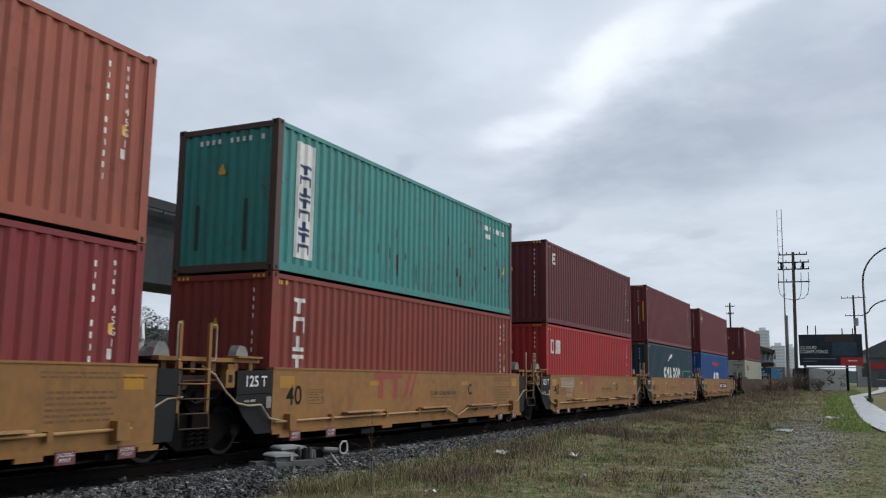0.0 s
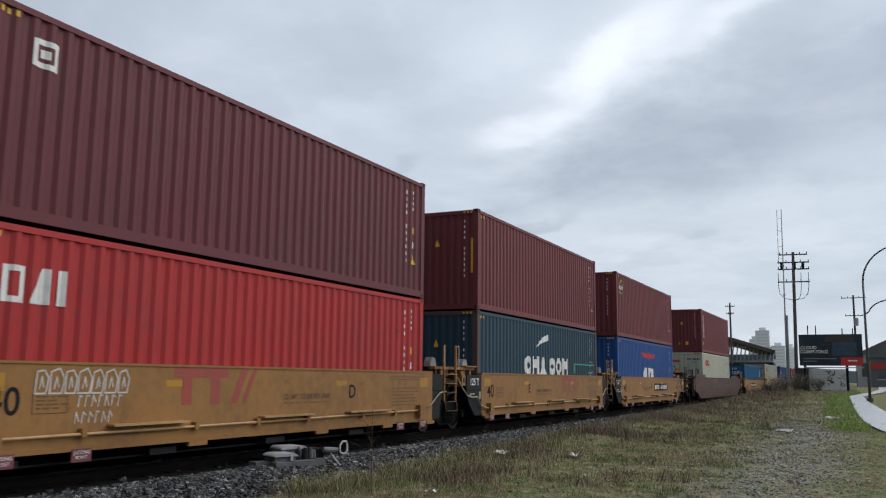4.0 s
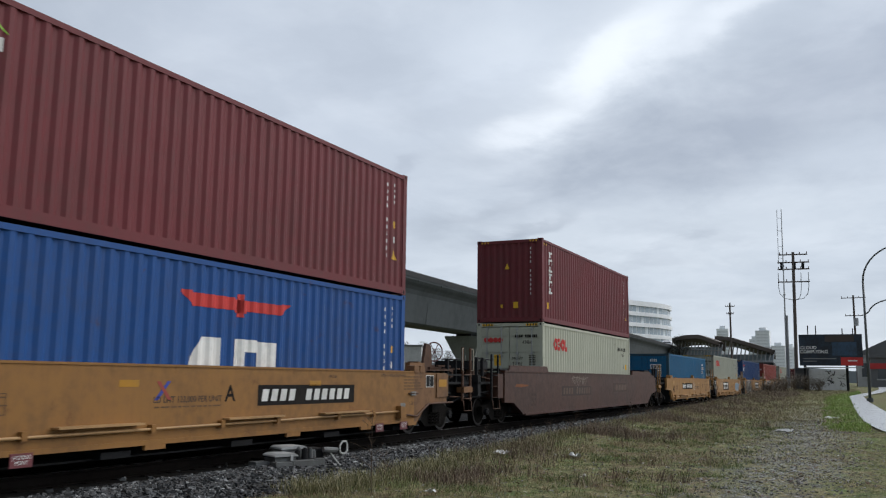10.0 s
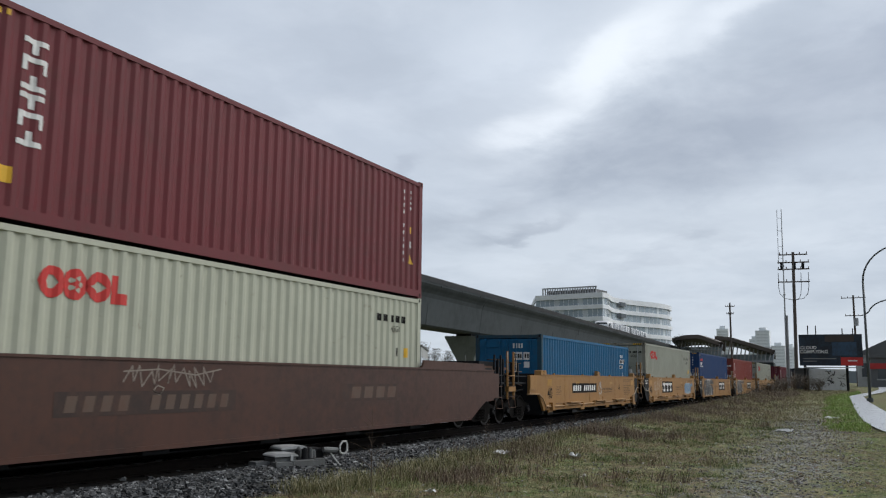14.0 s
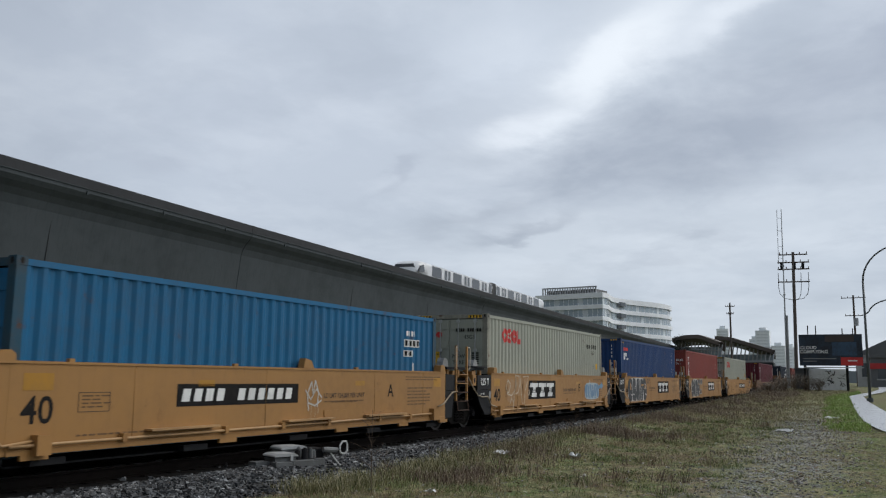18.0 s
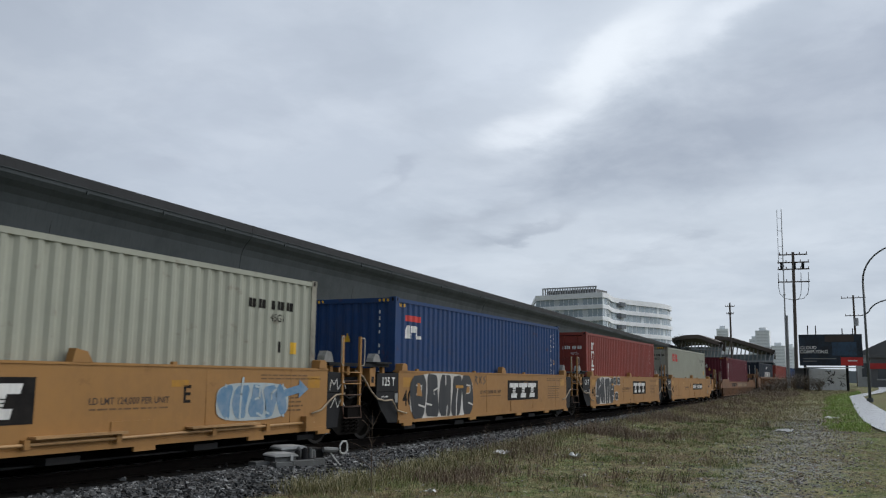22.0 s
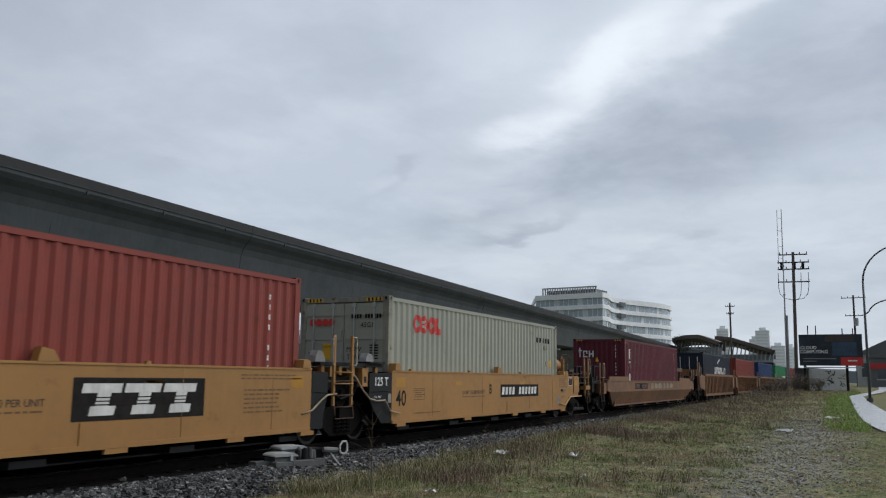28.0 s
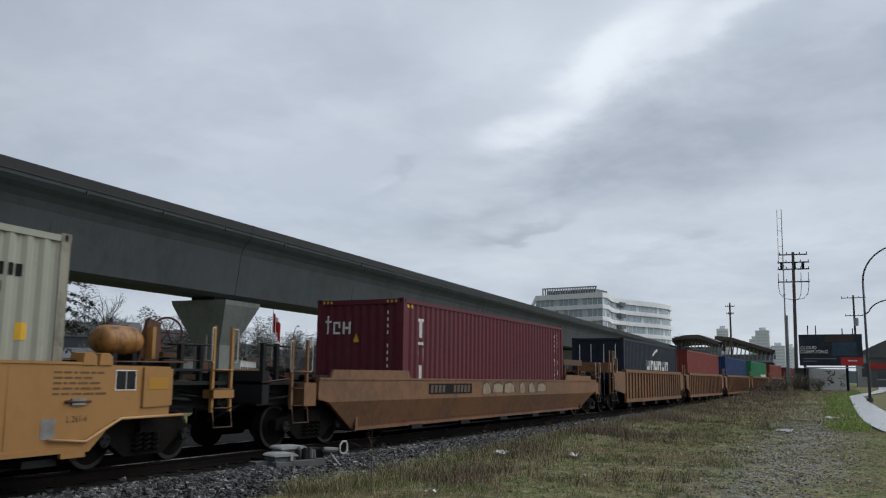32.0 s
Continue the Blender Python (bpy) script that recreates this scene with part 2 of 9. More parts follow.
def finish(bm, name, smooth=False, bevel=0.0):
    if bevel:
        bmesh.ops.bevel(bm, geom=[e for e in bm.edges if e.is_manifold and e.calc_face_angle() > 0.6], offset=bevel, segments=1, affect="EDGES", clamp_overlap=True)
    bmesh.ops.recalc_face_normals(bm, faces=bm.faces)
    me = bpy.data.meshes.new(name)
    bm.to_mesh(me)
    bm.free()
    if smooth:
        for p in me.polygons:
            p.use_smooth = True
    return me


MESHES = {}
SMALL = {"code_print", "size_code", "small_print", "hazard_stripe", "number_print", "faded_print", "graffiti_line", "white_scrawl", "pale_scrawl"}   # print too small to pick apart


def part(name, bm, material, parent=None, label="", smooth=False, bevel=0.0, key=None):
    """One mesh object under a thing or a part. bm: a bmesh, or a function that fills one, kept by key for its repeats."""
    if callable(bm):
        k = key or (name, bm)
        if k not in MESHES:
            b = bmesh.new()
            bm(b)
            MESHES[k] = finish(b, name, smooth, bevel)
            MESHES[k].materials.append(material)
        me = MESHES[k]
    else:
        me = finish(bm, name, smooth, bevel)
        me.materials.append(material)
    ob = new(name, me)
    if name in SMALL:
        tagged(ob, kind="stuff")
    if me.materials[0] is not material:
        ob.material_slots[0].link = "OBJECT"
        ob.material_slots[0].material = material
    if parent is not None:
        ob.parent = parent
    return tagged(ob, label)


def thing(name, label, category, m=None, group="", kind=""):
    ob = new(name)
    ob.empty_display_size = 0.2
    if m is not None:
        ob.matrix_basis = m
    return tagged(ob, label, category, group, kind)


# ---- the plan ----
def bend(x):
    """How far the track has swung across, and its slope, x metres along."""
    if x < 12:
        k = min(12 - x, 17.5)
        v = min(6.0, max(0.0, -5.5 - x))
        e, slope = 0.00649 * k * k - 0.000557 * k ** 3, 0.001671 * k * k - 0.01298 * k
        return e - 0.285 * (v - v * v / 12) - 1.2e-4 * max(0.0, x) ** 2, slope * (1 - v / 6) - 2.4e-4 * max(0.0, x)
    if x < 110:
        return -1.2e-4 * x * x, -2.4e-4 * x
    if x < 230:
        u = x - 110
        return -1.452 - 0.0264 * u + 0.00036 * u * u, -0.0264 + 0.00072 * u
    return -1.452 - 0.0264 * 120 + 0.00036 * 14400 + 0.06 * (x - 230), 0.06


TRACK_Y = 1.219


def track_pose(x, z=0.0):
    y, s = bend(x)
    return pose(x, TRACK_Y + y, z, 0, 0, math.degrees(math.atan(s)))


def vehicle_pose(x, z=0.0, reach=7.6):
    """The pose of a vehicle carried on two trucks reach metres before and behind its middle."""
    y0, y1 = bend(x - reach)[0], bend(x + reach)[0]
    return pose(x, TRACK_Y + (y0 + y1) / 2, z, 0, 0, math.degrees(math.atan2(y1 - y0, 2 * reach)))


ROLLED = [(0, 0.0), (3.5, 18.848), (7, 37.667), (10.5, 56.276), (14, 74.865), (18, 95.123), (22, 116.102), (26, 137.033), (32, 168.936)]


def rolled(t):
    """How far the train has come by t seconds."""
    for (a, p), (b, q) in zip(ROLLED, ROLLED[1:]):
        if t <= b:
            return p + (q - p) * (t - a) / (b - a)
    return ROLLED[-1][1]


def ground_z(x, y):
    """The lie of the land: it rises gently away from the camera, and dips to the trackbed."""
    z = -0.492 + 0.0115 * max(6.0, min(x, 112.0))
    edge = bend(x)[0] - 1.05
    k = max(0.0, min(1.0, (edge - y) / 1.9))
    k = k * k * (3 - 2 * k)
    z += 0.15 * max(0.0, min(1.0, (x - 15) / 10)) * math.exp(-((y - bend(x)[0] + 2.7) / 1.1) ** 2)
    bed = -0.42
    return bed + (z - bed) * k if y < 40 else bed


ROLLING = []   # (thing, station of its middle, height)
WHEELS = []    # (wheelset, station of its axle)


# ---- ground, ballast, rails ----
def track_bare(x, y):
    """1 where feet and wheels keep the soil bare, 0 in the grass."""
    c = -8.3 + 0.018 * max(0.0, x - 20)
    k = max(0.0, 1 - abs(y - c) / 2.1)
    return min(1.0, k * 1.2) * 0.75 * (1.0 if x < 40 else max(0.0, 1 - (x - 40) / 25))


def soil(name):
    """Winter grass over gravelly soil: moss and straw greens, brown earth, grey stones."""
    m = bpy.data.materials.new(name)
    m.use_nodes = True
    nt = m.node_tree
    bsdf = nt.nodes["Principled BSDF"]
    co = nt.nodes.new("ShaderNodeTexCoord").outputs["Object"]
    a = node(nt, "ShaderNodeTexNoise", Scale=0.28, Detail=6.0, Roughness=0.65)
    b = node(nt, "ShaderNodeTexNoise", Scale=4.5, Detail=8.0, Roughness=0.72)
    c = node(nt, "ShaderNodeTexVoronoi", Scale=22.0)
    for n in (a, b, c):
        link(nt, co, n.inputs["Vector"])
    d = node(nt, "ShaderNodeTexNoise", Scale=38.0, Detail=6.0, Roughness=0.75)
    link(nt, co, d.inputs["Vector"])
    speck = ramp(nt, d.outputs[0], [(0.36, (0.55, 0.55, 0.55)), (0.53, (1.15, 1.15, 1.15)), (0.64, (2.0, 1.95, 1.8))])
    grass = mix(nt, 1.0, ramp(nt, b.outputs[0], [(0.36, (0.045, 0.044, 0.018)), (0.50, (0.13, 0.122, 0.048)), (0.64, (0.27, 0.215, 0.115))]), speck, "MULTIPLY")
    earth = mix(nt, 1.0, ramp(nt, c.outputs["Color"], [(0.2, (0.10, 0.09, 0.075)), (0.7, (0.23, 0.215, 0.185)), (0.95, (0.50, 0.49, 0.47))]), speck, "MULTIPLY")
    mud = mix(nt, ramp(nt, b.outputs[0], [(0.42, (0, 0, 0)), (0.56, (0.9, 0.9, 0.9))]), earth, grass)
    e = node(nt, "ShaderNodeTexNoise", Scale=1.25, Detail=5.0, Roughness=0.7)
    link(nt, co, e.inputs["Vector"])
    grass = mix(nt, ramp(nt, e.outputs[0], [(0.52, (0, 0, 0)), (0.62, (0.8, 0.8, 0.8))]), grass, mix(nt, 1.0, (0.125, 0.080, 0.046), speck, "MULTIPLY"))
    grass = mix(nt, ramp(nt, e.outputs[0], [(0.36, (0.8, 0.8, 0.8)), (0.48, (0, 0, 0))]), grass, mix(nt, 1.0, (0.095, 0.135, 0.036), speck, "MULTIPLY"))
    bare = nt.nodes.new("ShaderNodeVertexColor")
    bare.layer_name = "bare"
    k = maths(nt, "ADD", maths(nt, "MULTIPLY", bare.outputs[0], 0.75), maths(nt, "MULTIPLY", maths(nt, "SUBTRACT", a.outputs[0], 0.5), 1.2))
    link(nt, mix(nt, 1.0, mix(nt, ramp(nt, k, [(0.25, (0, 0, 0)), (0.55, (1, 1, 1))]), grass, mud), (1.05, 1.13, 1.28), "MULTIPLY"), bsdf.inputs["Base Color"])
    link(nt, ramp(nt, b.outputs[0], [(0.3, (0.8, 0.8, 0.8)), (0.6, (1.0, 1.0, 1.0))]), bsdf.inputs["Roughness"])
    bsdf.inputs["Specular IOR Level"].default_value = 0.15
    bp = node(nt, "ShaderNodeBump", Strength=0.7, Distance=0.05)
    link(nt, maths(nt, "ADD", maths(nt, "ADD", b.outputs[0], maths(nt, "MULTIPLY", d.outputs[0], 0.6)), maths(nt, "MULTIPLY", c.outputs["Distance"], 0.3)), bp.inputs["Height"])
    link(nt, bp.outputs[0], bsdf.inputs["Normal"])
    return m


soil_mat = soil("winter_grass_soil")


def lumpy(x, y):
    z = ground_z(x, y)
    if -14 < y < 0 and -5 < x < 110:
        z += 0.05 * noise.noise((x * 0.5, y * 0.5, 0)) + 0.03 * noise.noise((x * 1.9, y * 1.9, 3))
    return z


def ground_sheet():
    xs = [-2500, -600, -150, -40, -15] + [-8 + 0.4 * i for i in range(100)] + [32.5 + 1.2 * i for i in range(75)] + [130, 160, 200, 300, 600, 1500, 4000]
    ys = [-3000, -800, -200, -60, -25] + [-16 + 0.4 * i for i in range(39)] + [0, 1, 2.4, 4, 6, 10, 20, 39, 45, 120, 400, 1200, 3500]
    verts = [(x, y, lumpy(x, y)) for x in xs for y in ys]
    n = len(ys)
    faces = [(i * n + j, (i + 1) * n + j, (i + 1) * n + j + 1, i * n + j + 1) for i in range(len(xs) - 1) for j in range(n - 1)]
    me = bpy.data.meshes.new("ground")
    me.from_pydata(verts, [], faces)
    layer = me.color_attributes.new("bare", "FLOAT_COLOR", "POINT")
    for i, (x, y, z) in enumerate(verts):
        layer.data[i].color = (*[track_bare(x, y)] * 3, 1)
    for p in me.polygons:
        p.use_smooth = True
    me.materials.append(soil_mat)
    return tagged(new("ground", me), "uneven winter grass and gravelly soil", "ground", kind="structure")


ground_sheet()


def pebble(name, stops, rough=0.8):
    """Loose pieces, each of its own tone."""
    m = bpy.data.materials.new(name)
    m.use_nodes = True
    nt = m.node_tree
    b = nt.nodes["Principled BSDF"]
    geo = nt.nodes.new("ShaderNodeNewGeometry")
    co = nt.nodes.new("ShaderNodeTexCoord").outputs["Object"]
    n = node(nt, "ShaderNodeTexNoise", Scale=30.0, Detail=4.0)
    link(nt, co, n.inputs["Vector"])
    c = ramp(nt, geo.outputs["Random Per Island"], stops)
    link(nt, mix(nt, maths(nt, "MULTIPLY", n.outputs[0], 0.5), c, mix(nt, 1.0, c, (0.45, 0.45, 0.45), "MULTIPLY")), b.inputs["Base Color"])
    b.inputs["Roughness"].default_value = rough
    return m


# near-black bed: shade under the train painted into the stone colour
ballast_mat = surface("shaded_ballast_bed", (0.006, 0.006, 0.0065), rough=0.9, dirt=0.3, vary=0.0, grain=18, bump=0.6, spec=0.08)
stone_mat = pebble("ballast_stones", [(0.0, (0.014, 0.015, 0.016)), (0.5, (0.044, 0.046, 0.048)), (0.85, (0.11, 0.114, 0.117)), (1.0, (0.36, 0.37, 0.37))], 0.6)
gravel_mat = pebble("loose_gravel", [(0.0, (0.07, 0.062, 0.055)), (0.6, (0.20, 0.185, 0.17)), (0.92, (0.36, 0.35, 0.335)), (1.0, (0.55, 0.55, 0.54))], 0.6)


def bed_profile(x):
    c = TRACK_Y + bend(x)[0]
    # far side carried out past the track so the view beneath wagons stays dark
    return [(c - 3.4, -0.52), (c - 2.15, -0.19), (c + 2.15, -0.19), (c + 3.4, -0.36), (c + 8.5, -0.38), (c + 9.0, -0.5)]


def bed_z(x, y):
    d = abs(y - TRACK_Y - bend(x)[0])
    return -0.19 if d < 2.15 else -0.19 - (d - 2.15) * 0.264


def ballast_bed():
    bm = bmesh.new()
    last = None
    for x in [-40 + 4 * i for i in range(100)]:
        row = [bm.verts.new((x, y, z)) for y, z in bed_profile(x)]
        if last:
            for i in range(5):
                bm.faces.new((last[i], row[i], row[i + 1], last[i + 1]))
        last = row
    return bm


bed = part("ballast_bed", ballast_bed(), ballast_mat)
tagged(bed, "crushed stone trackbed, near black with the train's shade painted in", "trackbed", kind="structure")


def scatter(name, label, category, mat, spots, sizes, flat=0.7, seed=1):
    """Many loose pieces in one mesh: rough eight-cornered lumps."""
    rs = np.random.RandomState(seed)
    n = len(spots)
    base = np.array([(-1, -1, -1), (1, -1, -1), (1, 1, -1), (-1, 1, -1), (-1, -1, 1), (1, -1, 1), (1, 1, 1), (-1, 1, 1)], float) * 0.62
    quads = np.array([(0, 3, 2, 1), (4, 5, 6, 7), (0, 1, 5, 4), (1, 2, 6, 5), (2, 3, 7, 6), (3, 0, 4, 7)])
    v = np.repeat(base[None], n, 0) + rs.uniform(-0.28, 0.28, (n, 8, 3))
    v *= np.array([1, 1, flat]) * rs.uniform(0.7, 1.3, (n, 1, 3))
    a = rs.uniform(0, 6.28, n)
    tilt = rs.uniform(-0.6, 0.6, n)
    ca, sa, ct, st = np.cos(a), np.sin(a), np.cos(tilt), np.sin(tilt)
    y = v[:, :, 1] * ct[:, None] - v[:, :, 2] * st[:, None]
    z = v[:, :, 1] * st[:, None] + v[:, :, 2] * ct[:, None]
    x = v[:, :, 0]
    v = np.stack([x * ca[:, None] - y * sa[:, None], x * sa[:, None] + y * ca[:, None], z], 2) * np.asarray(sizes)[:, None, None] + np.asarray(spots)[:, None, :]
    f = (quads[None] + (np.arange(n) * 8)[:, None, None]).reshape(-1, 4)
    me = bpy.data.meshes.new(name)
    me.from_pydata(v.reshape(-1, 3).tolist(), [], f.tolist())
    me.materials.append(mat)
    return tagged(new(name, me), label, category, kind="stuff")


rs = np.random.RandomState(11)
spots, sizes = [], []
for n, x0, x1, lo, hi in ((19000, 5.0, 26.0, 0.024, 0.05), (9000, 26.0, 60.0, 0.035, 0.07)):
    for _ in range(n):
        x = rs.uniform(x0, x1)
        d = rs.uniform(-1.6, 2.4) if rs.rand() < 0.03 else -3.45 + 2.0 * rs.rand() ** 1.15
        y = TRACK_Y + bend(x)[0] + d
        spots.append((x, y, bed_z(x, y) + 0.012))
        sizes.append(rs.uniform(lo, hi))
scatter("ballast_stones", "sharp grey crushed stones, some pale", "ballast", stone_mat, spots, sizes, 0.8, 3)


def tie(bm):
    box(bm, -0.115, 0.115, -1.30, 1.30, -0.38, -0.185)


track = thing("railway_track", "single railway track with steel rails on dark wooden ties", "railway", kind="structure")
for i in range(190):
    x = -12 + i * 0.55
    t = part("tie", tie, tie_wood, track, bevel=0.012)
    t.matrix_basis = track_pose(x + 0.02 * ((i * 7) % 5 - 2)) @ pose(0, 0.015 * ((i * 5) % 7 - 3), 0.0, 0, 0, ((i * 3) % 5 - 2) * 0.4)


def rail_line(side):
    bm = bmesh.new()
    prof = [(-0.075, -0.18), (0.075, -0.18), (0.075, -0.165), (0.012, -0.145), (0.012, -0.045), (0.036, -0.035), (0.036, -0.004), (0.028, 0.0),
            (-0.028, 0.0), (-0.036, -0.004), (-0.036, -0.035), (-0.012, -0.045), (-0.012, -0.145), (-0.075, -0.165)]
    last = None
    for x in [-60 + 5 * i for i in range(85)]:
        y = TRACK_Y + bend(x)[0] + side * 0.755
        row = [bm.verts.new((x, y + a, z)) for a, z in prof]
        if last:
            n = len(row)
            for i in range(n):
                bm.faces.new((last[i], row[i], row[(i + 1) % n], last[(i + 1) % n]))
        last = row
    return bm


for side in (-1, 1):
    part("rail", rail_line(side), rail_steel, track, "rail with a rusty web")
for side in (-1, 1):
    bm = bmesh.new()
    last = None
    for x in [-60 + 5 * i for i in range(85)]:
        y = TRACK_Y + bend(x)[0] + side * 0.755
        row = [bm.verts.new((x, y + a, z)) for a, z in ((-0.031, -0.006), (-0.024, 0.002), (0.024, 0.002), (0.031, -0.006))]
        if last:
            for i in range(3):
                bm.faces.new((last[i], row[i], row[i + 1], last[i + 1]))
        last = row
    part("rail_head", bm, tread_steel, track, "wheel-polished rail head")
for i in range(60):
    x = 6 + i * 0.55
    for side in (-1, 1):
        p = part("tie_plate", lambda bm: box(bm, -0.09, 0.09, -0.17, 0.17, -0.186, -0.172), rail_steel, track, key="tie_plate")
        p.matrix_basis = track_pose(x) @ pose(0, side * 0.755, 0)


# ---- grass, weeds, gravel on the ground ----
def blades(name, label, stops, spots, heights, widths, seed, lean=0.6):
    """Grass blades as bent slivers, each of two pieces, in one mesh."""
    rs = np.random.RandomState(seed)
    n = len(spots)
    p = np.asarray(spots, float)
    h, w = np.asarray(heights)[:, None], np.asarray(widths)[:, None]
    a = rs.uniform(0, 6.28, n)
    side = np.stack([np.cos(a), np.sin(a), np.zeros(n)], 1)
    b = rs.uniform(0, 6.28, n)
    bend_way = np.stack([np.cos(b), np.sin(b), np.zeros(n)], 1) * rs.uniform(0.1, lean, (n, 1))
    up = np.array([[0, 0, 1.0]])
    mid = p + (up * 0.6 + bend_way * 0.35) * h
    top = p + (up * max(0.55, 1 - 0.3 * lean) + bend_way * 1.1) * h
    v = np.stack([p - side * w / 2, p + side * w / 2, mid + side * w * 0.36, mid - side * w * 0.36, top], 1).reshape(-1, 3)
    k = np.arange(n)[:, None] * 5
    quads = (k + np.array([[0, 1, 2, 3]])).tolist()
    tris = (k + np.array([[3, 2, 4]])).tolist()
    me = bpy.data.meshes.new(name)
    me.from_pydata(v.tolist(), [], quads + tris)
    m = bpy.data.materials.new(name)
    m.use_nodes = True
    nt = m.node_tree
    bs = nt.nodes["Principled BSDF"]
    geo = nt.nodes.new("ShaderNodeNewGeometry")
    stops = [(p, (r * 1.12, g * 1.2, b * 1.36)) for p, (r, g, b) in stops]
    link(nt, ramp(nt, geo.outputs["Random Per Island"], stops), bs.inputs["Base Color"])
    bs.inputs["Roughness"].default_value = 0.6
    bs.inputs["Specular IOR Level"].default_value = 0.25
    me.materials.append(m)
    return tagged(new(name, me), label, "grass", kind="stuff")


def sow(n, x0, x1, y0, y1, keep, seed, power=1.0):
    rs = np.random.RandomState(seed)
    out = []
    while len(out) < n:
        x = x0 + (x1 - x0) * rs.rand() ** power
        edge = TRACK_Y + bend(x)[0] - 2.75
        y = rs.uniform(y0, min(y1, edge + 0.25))
        if rs.rand() < keep(x, y):
            out.append((x, y, lumpy(x, y) - 0.01))
    return out


def patchy(x, y, f=0.6, o=0.0):
    return max(0.0, min(1.0, 0.5 + 1.6 * noise.noise((x * f, y * f, o))))


def path_left(x):
    """The near edge of the footpath."""
    for (a, p), (b, q) in zip(PATH_EDGE, PATH_EDGE[1:]):
        if a <= x <= b:
            return p + (q - p) * (x - a) / (b - a)
    return PATH_EDGE[0][1] if x < PATH_EDGE[0][0] else PATH_EDGE[-1][1]


PATH_EDGE = [(8, -17.0), (16, -14.2), (22, -12.2), (26, -11.15), (29.4, -10.38), (32.1, -10.06), (35.8, -9.81), (43.3, -9.60), (55.9, -9.38), (70.5, -9.15), (78, -9.9), (85, -10.8), (100, -11.8), (140, -12.5)]


def off_path(x, y):
    return 1.0 if y > path_left(x) + 0.12 else 0.0


def tufts(spots, per, spread, seed):
    """Each spot grows into a tuft of blades."""
    rs = np.random.RandomState(seed)
    p = np.repeat(np.asarray(spots, float), per, 0)
    p[:, :2] += rs.normal(0, spread, (len(p), 2)) * rs.uniform(0.3, 1.4, (len(p), 1))
    return p


def along(p, lo, hi, per, seed):
    """Blade lengths that go by tuft, with some spread inside each tuft."""
    rs = np.random.RandomState(seed)
    return np.repeat(rs.uniform(lo, hi, len(p) // per), per) * rs.uniform(0.5, 1.1, len(p))


rs = np.random.RandomState(4)
g = tufts(sow(13000, 7.5, 36, -11, -1.2, lambda x, y: off_path(x, y) * (0.2 + 0.8 * patchy(x, y, 0.8)) * (1 - 0.6 * track_bare(x, y)), 21), 9, 0.05, 31)
blades("short_green_grass", "short mossy green winter grass", [(0.0, (0.065, 0.080, 0.020)), (0.45, (0.17, 0.178, 0.05)), (0.8, (0.28, 0.26, 0.095)), (1.0, (0.44, 0.37, 0.19))], g,
       along(g, 0.02, 0.075, 9, 41), rs.uniform(0.004, 0.009, len(g)), 1, 1.3)
g = tufts(sow(3600, 7.5, 42, -9.5, -1.0, lambda x, y: off_path(x, y) * patchy(x, y, 0.5, 5.0) * (1 - 0.97 * track_bare(x, y)) * (0.3 + 0.7 * max(0.0, 1 - abs(y + 3.0) / 3.2)), 22), 12, 0.07, 32)
blades("dry_grass", "dry brown and straw-coloured grass", [(0.0, (0.085, 0.058, 0.027)), (0.5, (0.21, 0.148, 0.072)), (0.85, (0.36, 0.26, 0.14)), (1.0, (0.52, 0.41, 0.26))], g,
       along(g, 0.05, 0.16, 12, 42), rs.uniform(0.004, 0.008, len(g)), 2, 1.7)
g = tufts(sow(5200, 34, 100, -9.6, -0.6, lambda x, y: off_path(x, y) * (0.3 + 0.7 * patchy(x, y, 0.3, 2.0)) * (1 - 0.5 * track_bare(x, y)), 23, 1.3), 11, 0.13, 33)
blades("far_grass", "rough olive and brown winter grass", [(0.0, (0.075, 0.070, 0.028)), (0.4, (0.22, 0.195, 0.082)), (0.75, (0.33, 0.255, 0.135)), (1.0, (0.48, 0.39, 0.24))], g,
       along(g, 0.06, 0.26, 11, 43), rs.uniform(0.008, 0.018, len(g)), 3, 1.7)
g = tufts(sow(3400, 30, 92, -9.9, -6.2, lambda x, y: off_path(x, y) * max(0.0, 1 - (y - path_left(x)) / 1.5) * (0.3 + 0.7 * patchy(x, y, 0.5, 3.0)), 24), 10, 0.09, 34)
blades("verge_grass", "bright green grass along the footpath", [(0.0, (0.10, 0.16, 0.025)), (0.5, (0.20, 0.29, 0.05)), (0.85, (0.31, 0.37, 0.09)), (1.0, (0.40, 0.36, 0.16))], g,
       along(g, 0.07, 0.24, 10, 44), rs.uniform(0.010, 0.02, len(g)), 4, 1.1)
g = tufts(sow(1700, 13, 85, -7.0, -0.9, lambda x, y: patchy(x, y, 0.35, 9.0) ** 2 * max(0.1, 1 - abs(y - bend(x)[0] + 3.2) / 2.4), 28), 26, 0.16, 35)
blades("brown_weeds", "bushy dead brown weeds", [(0.0, (0.060, 0.040, 0.026)), (0.5, (0.145, 0.095, 0.060)), (0.85, (0.23, 0.165, 0.105)), (1.0, (0.36, 0.28, 0.18))], g,
       along(g, 0.12, 0.46, 26, 45), rs.uniform(0.005, 0.013, len(g)), 5, 1.1)
g = tufts(sow(2400, 11, 80, -4.6, -0.4, lambda x, y: (0.25 + 0.75 * patchy(x, y, 0.7, 4.0)) * math.exp(-((y - bend(x)[0] + 2.0) / 0.75) ** 2), 29, 1.2), 22, 0.12, 36)
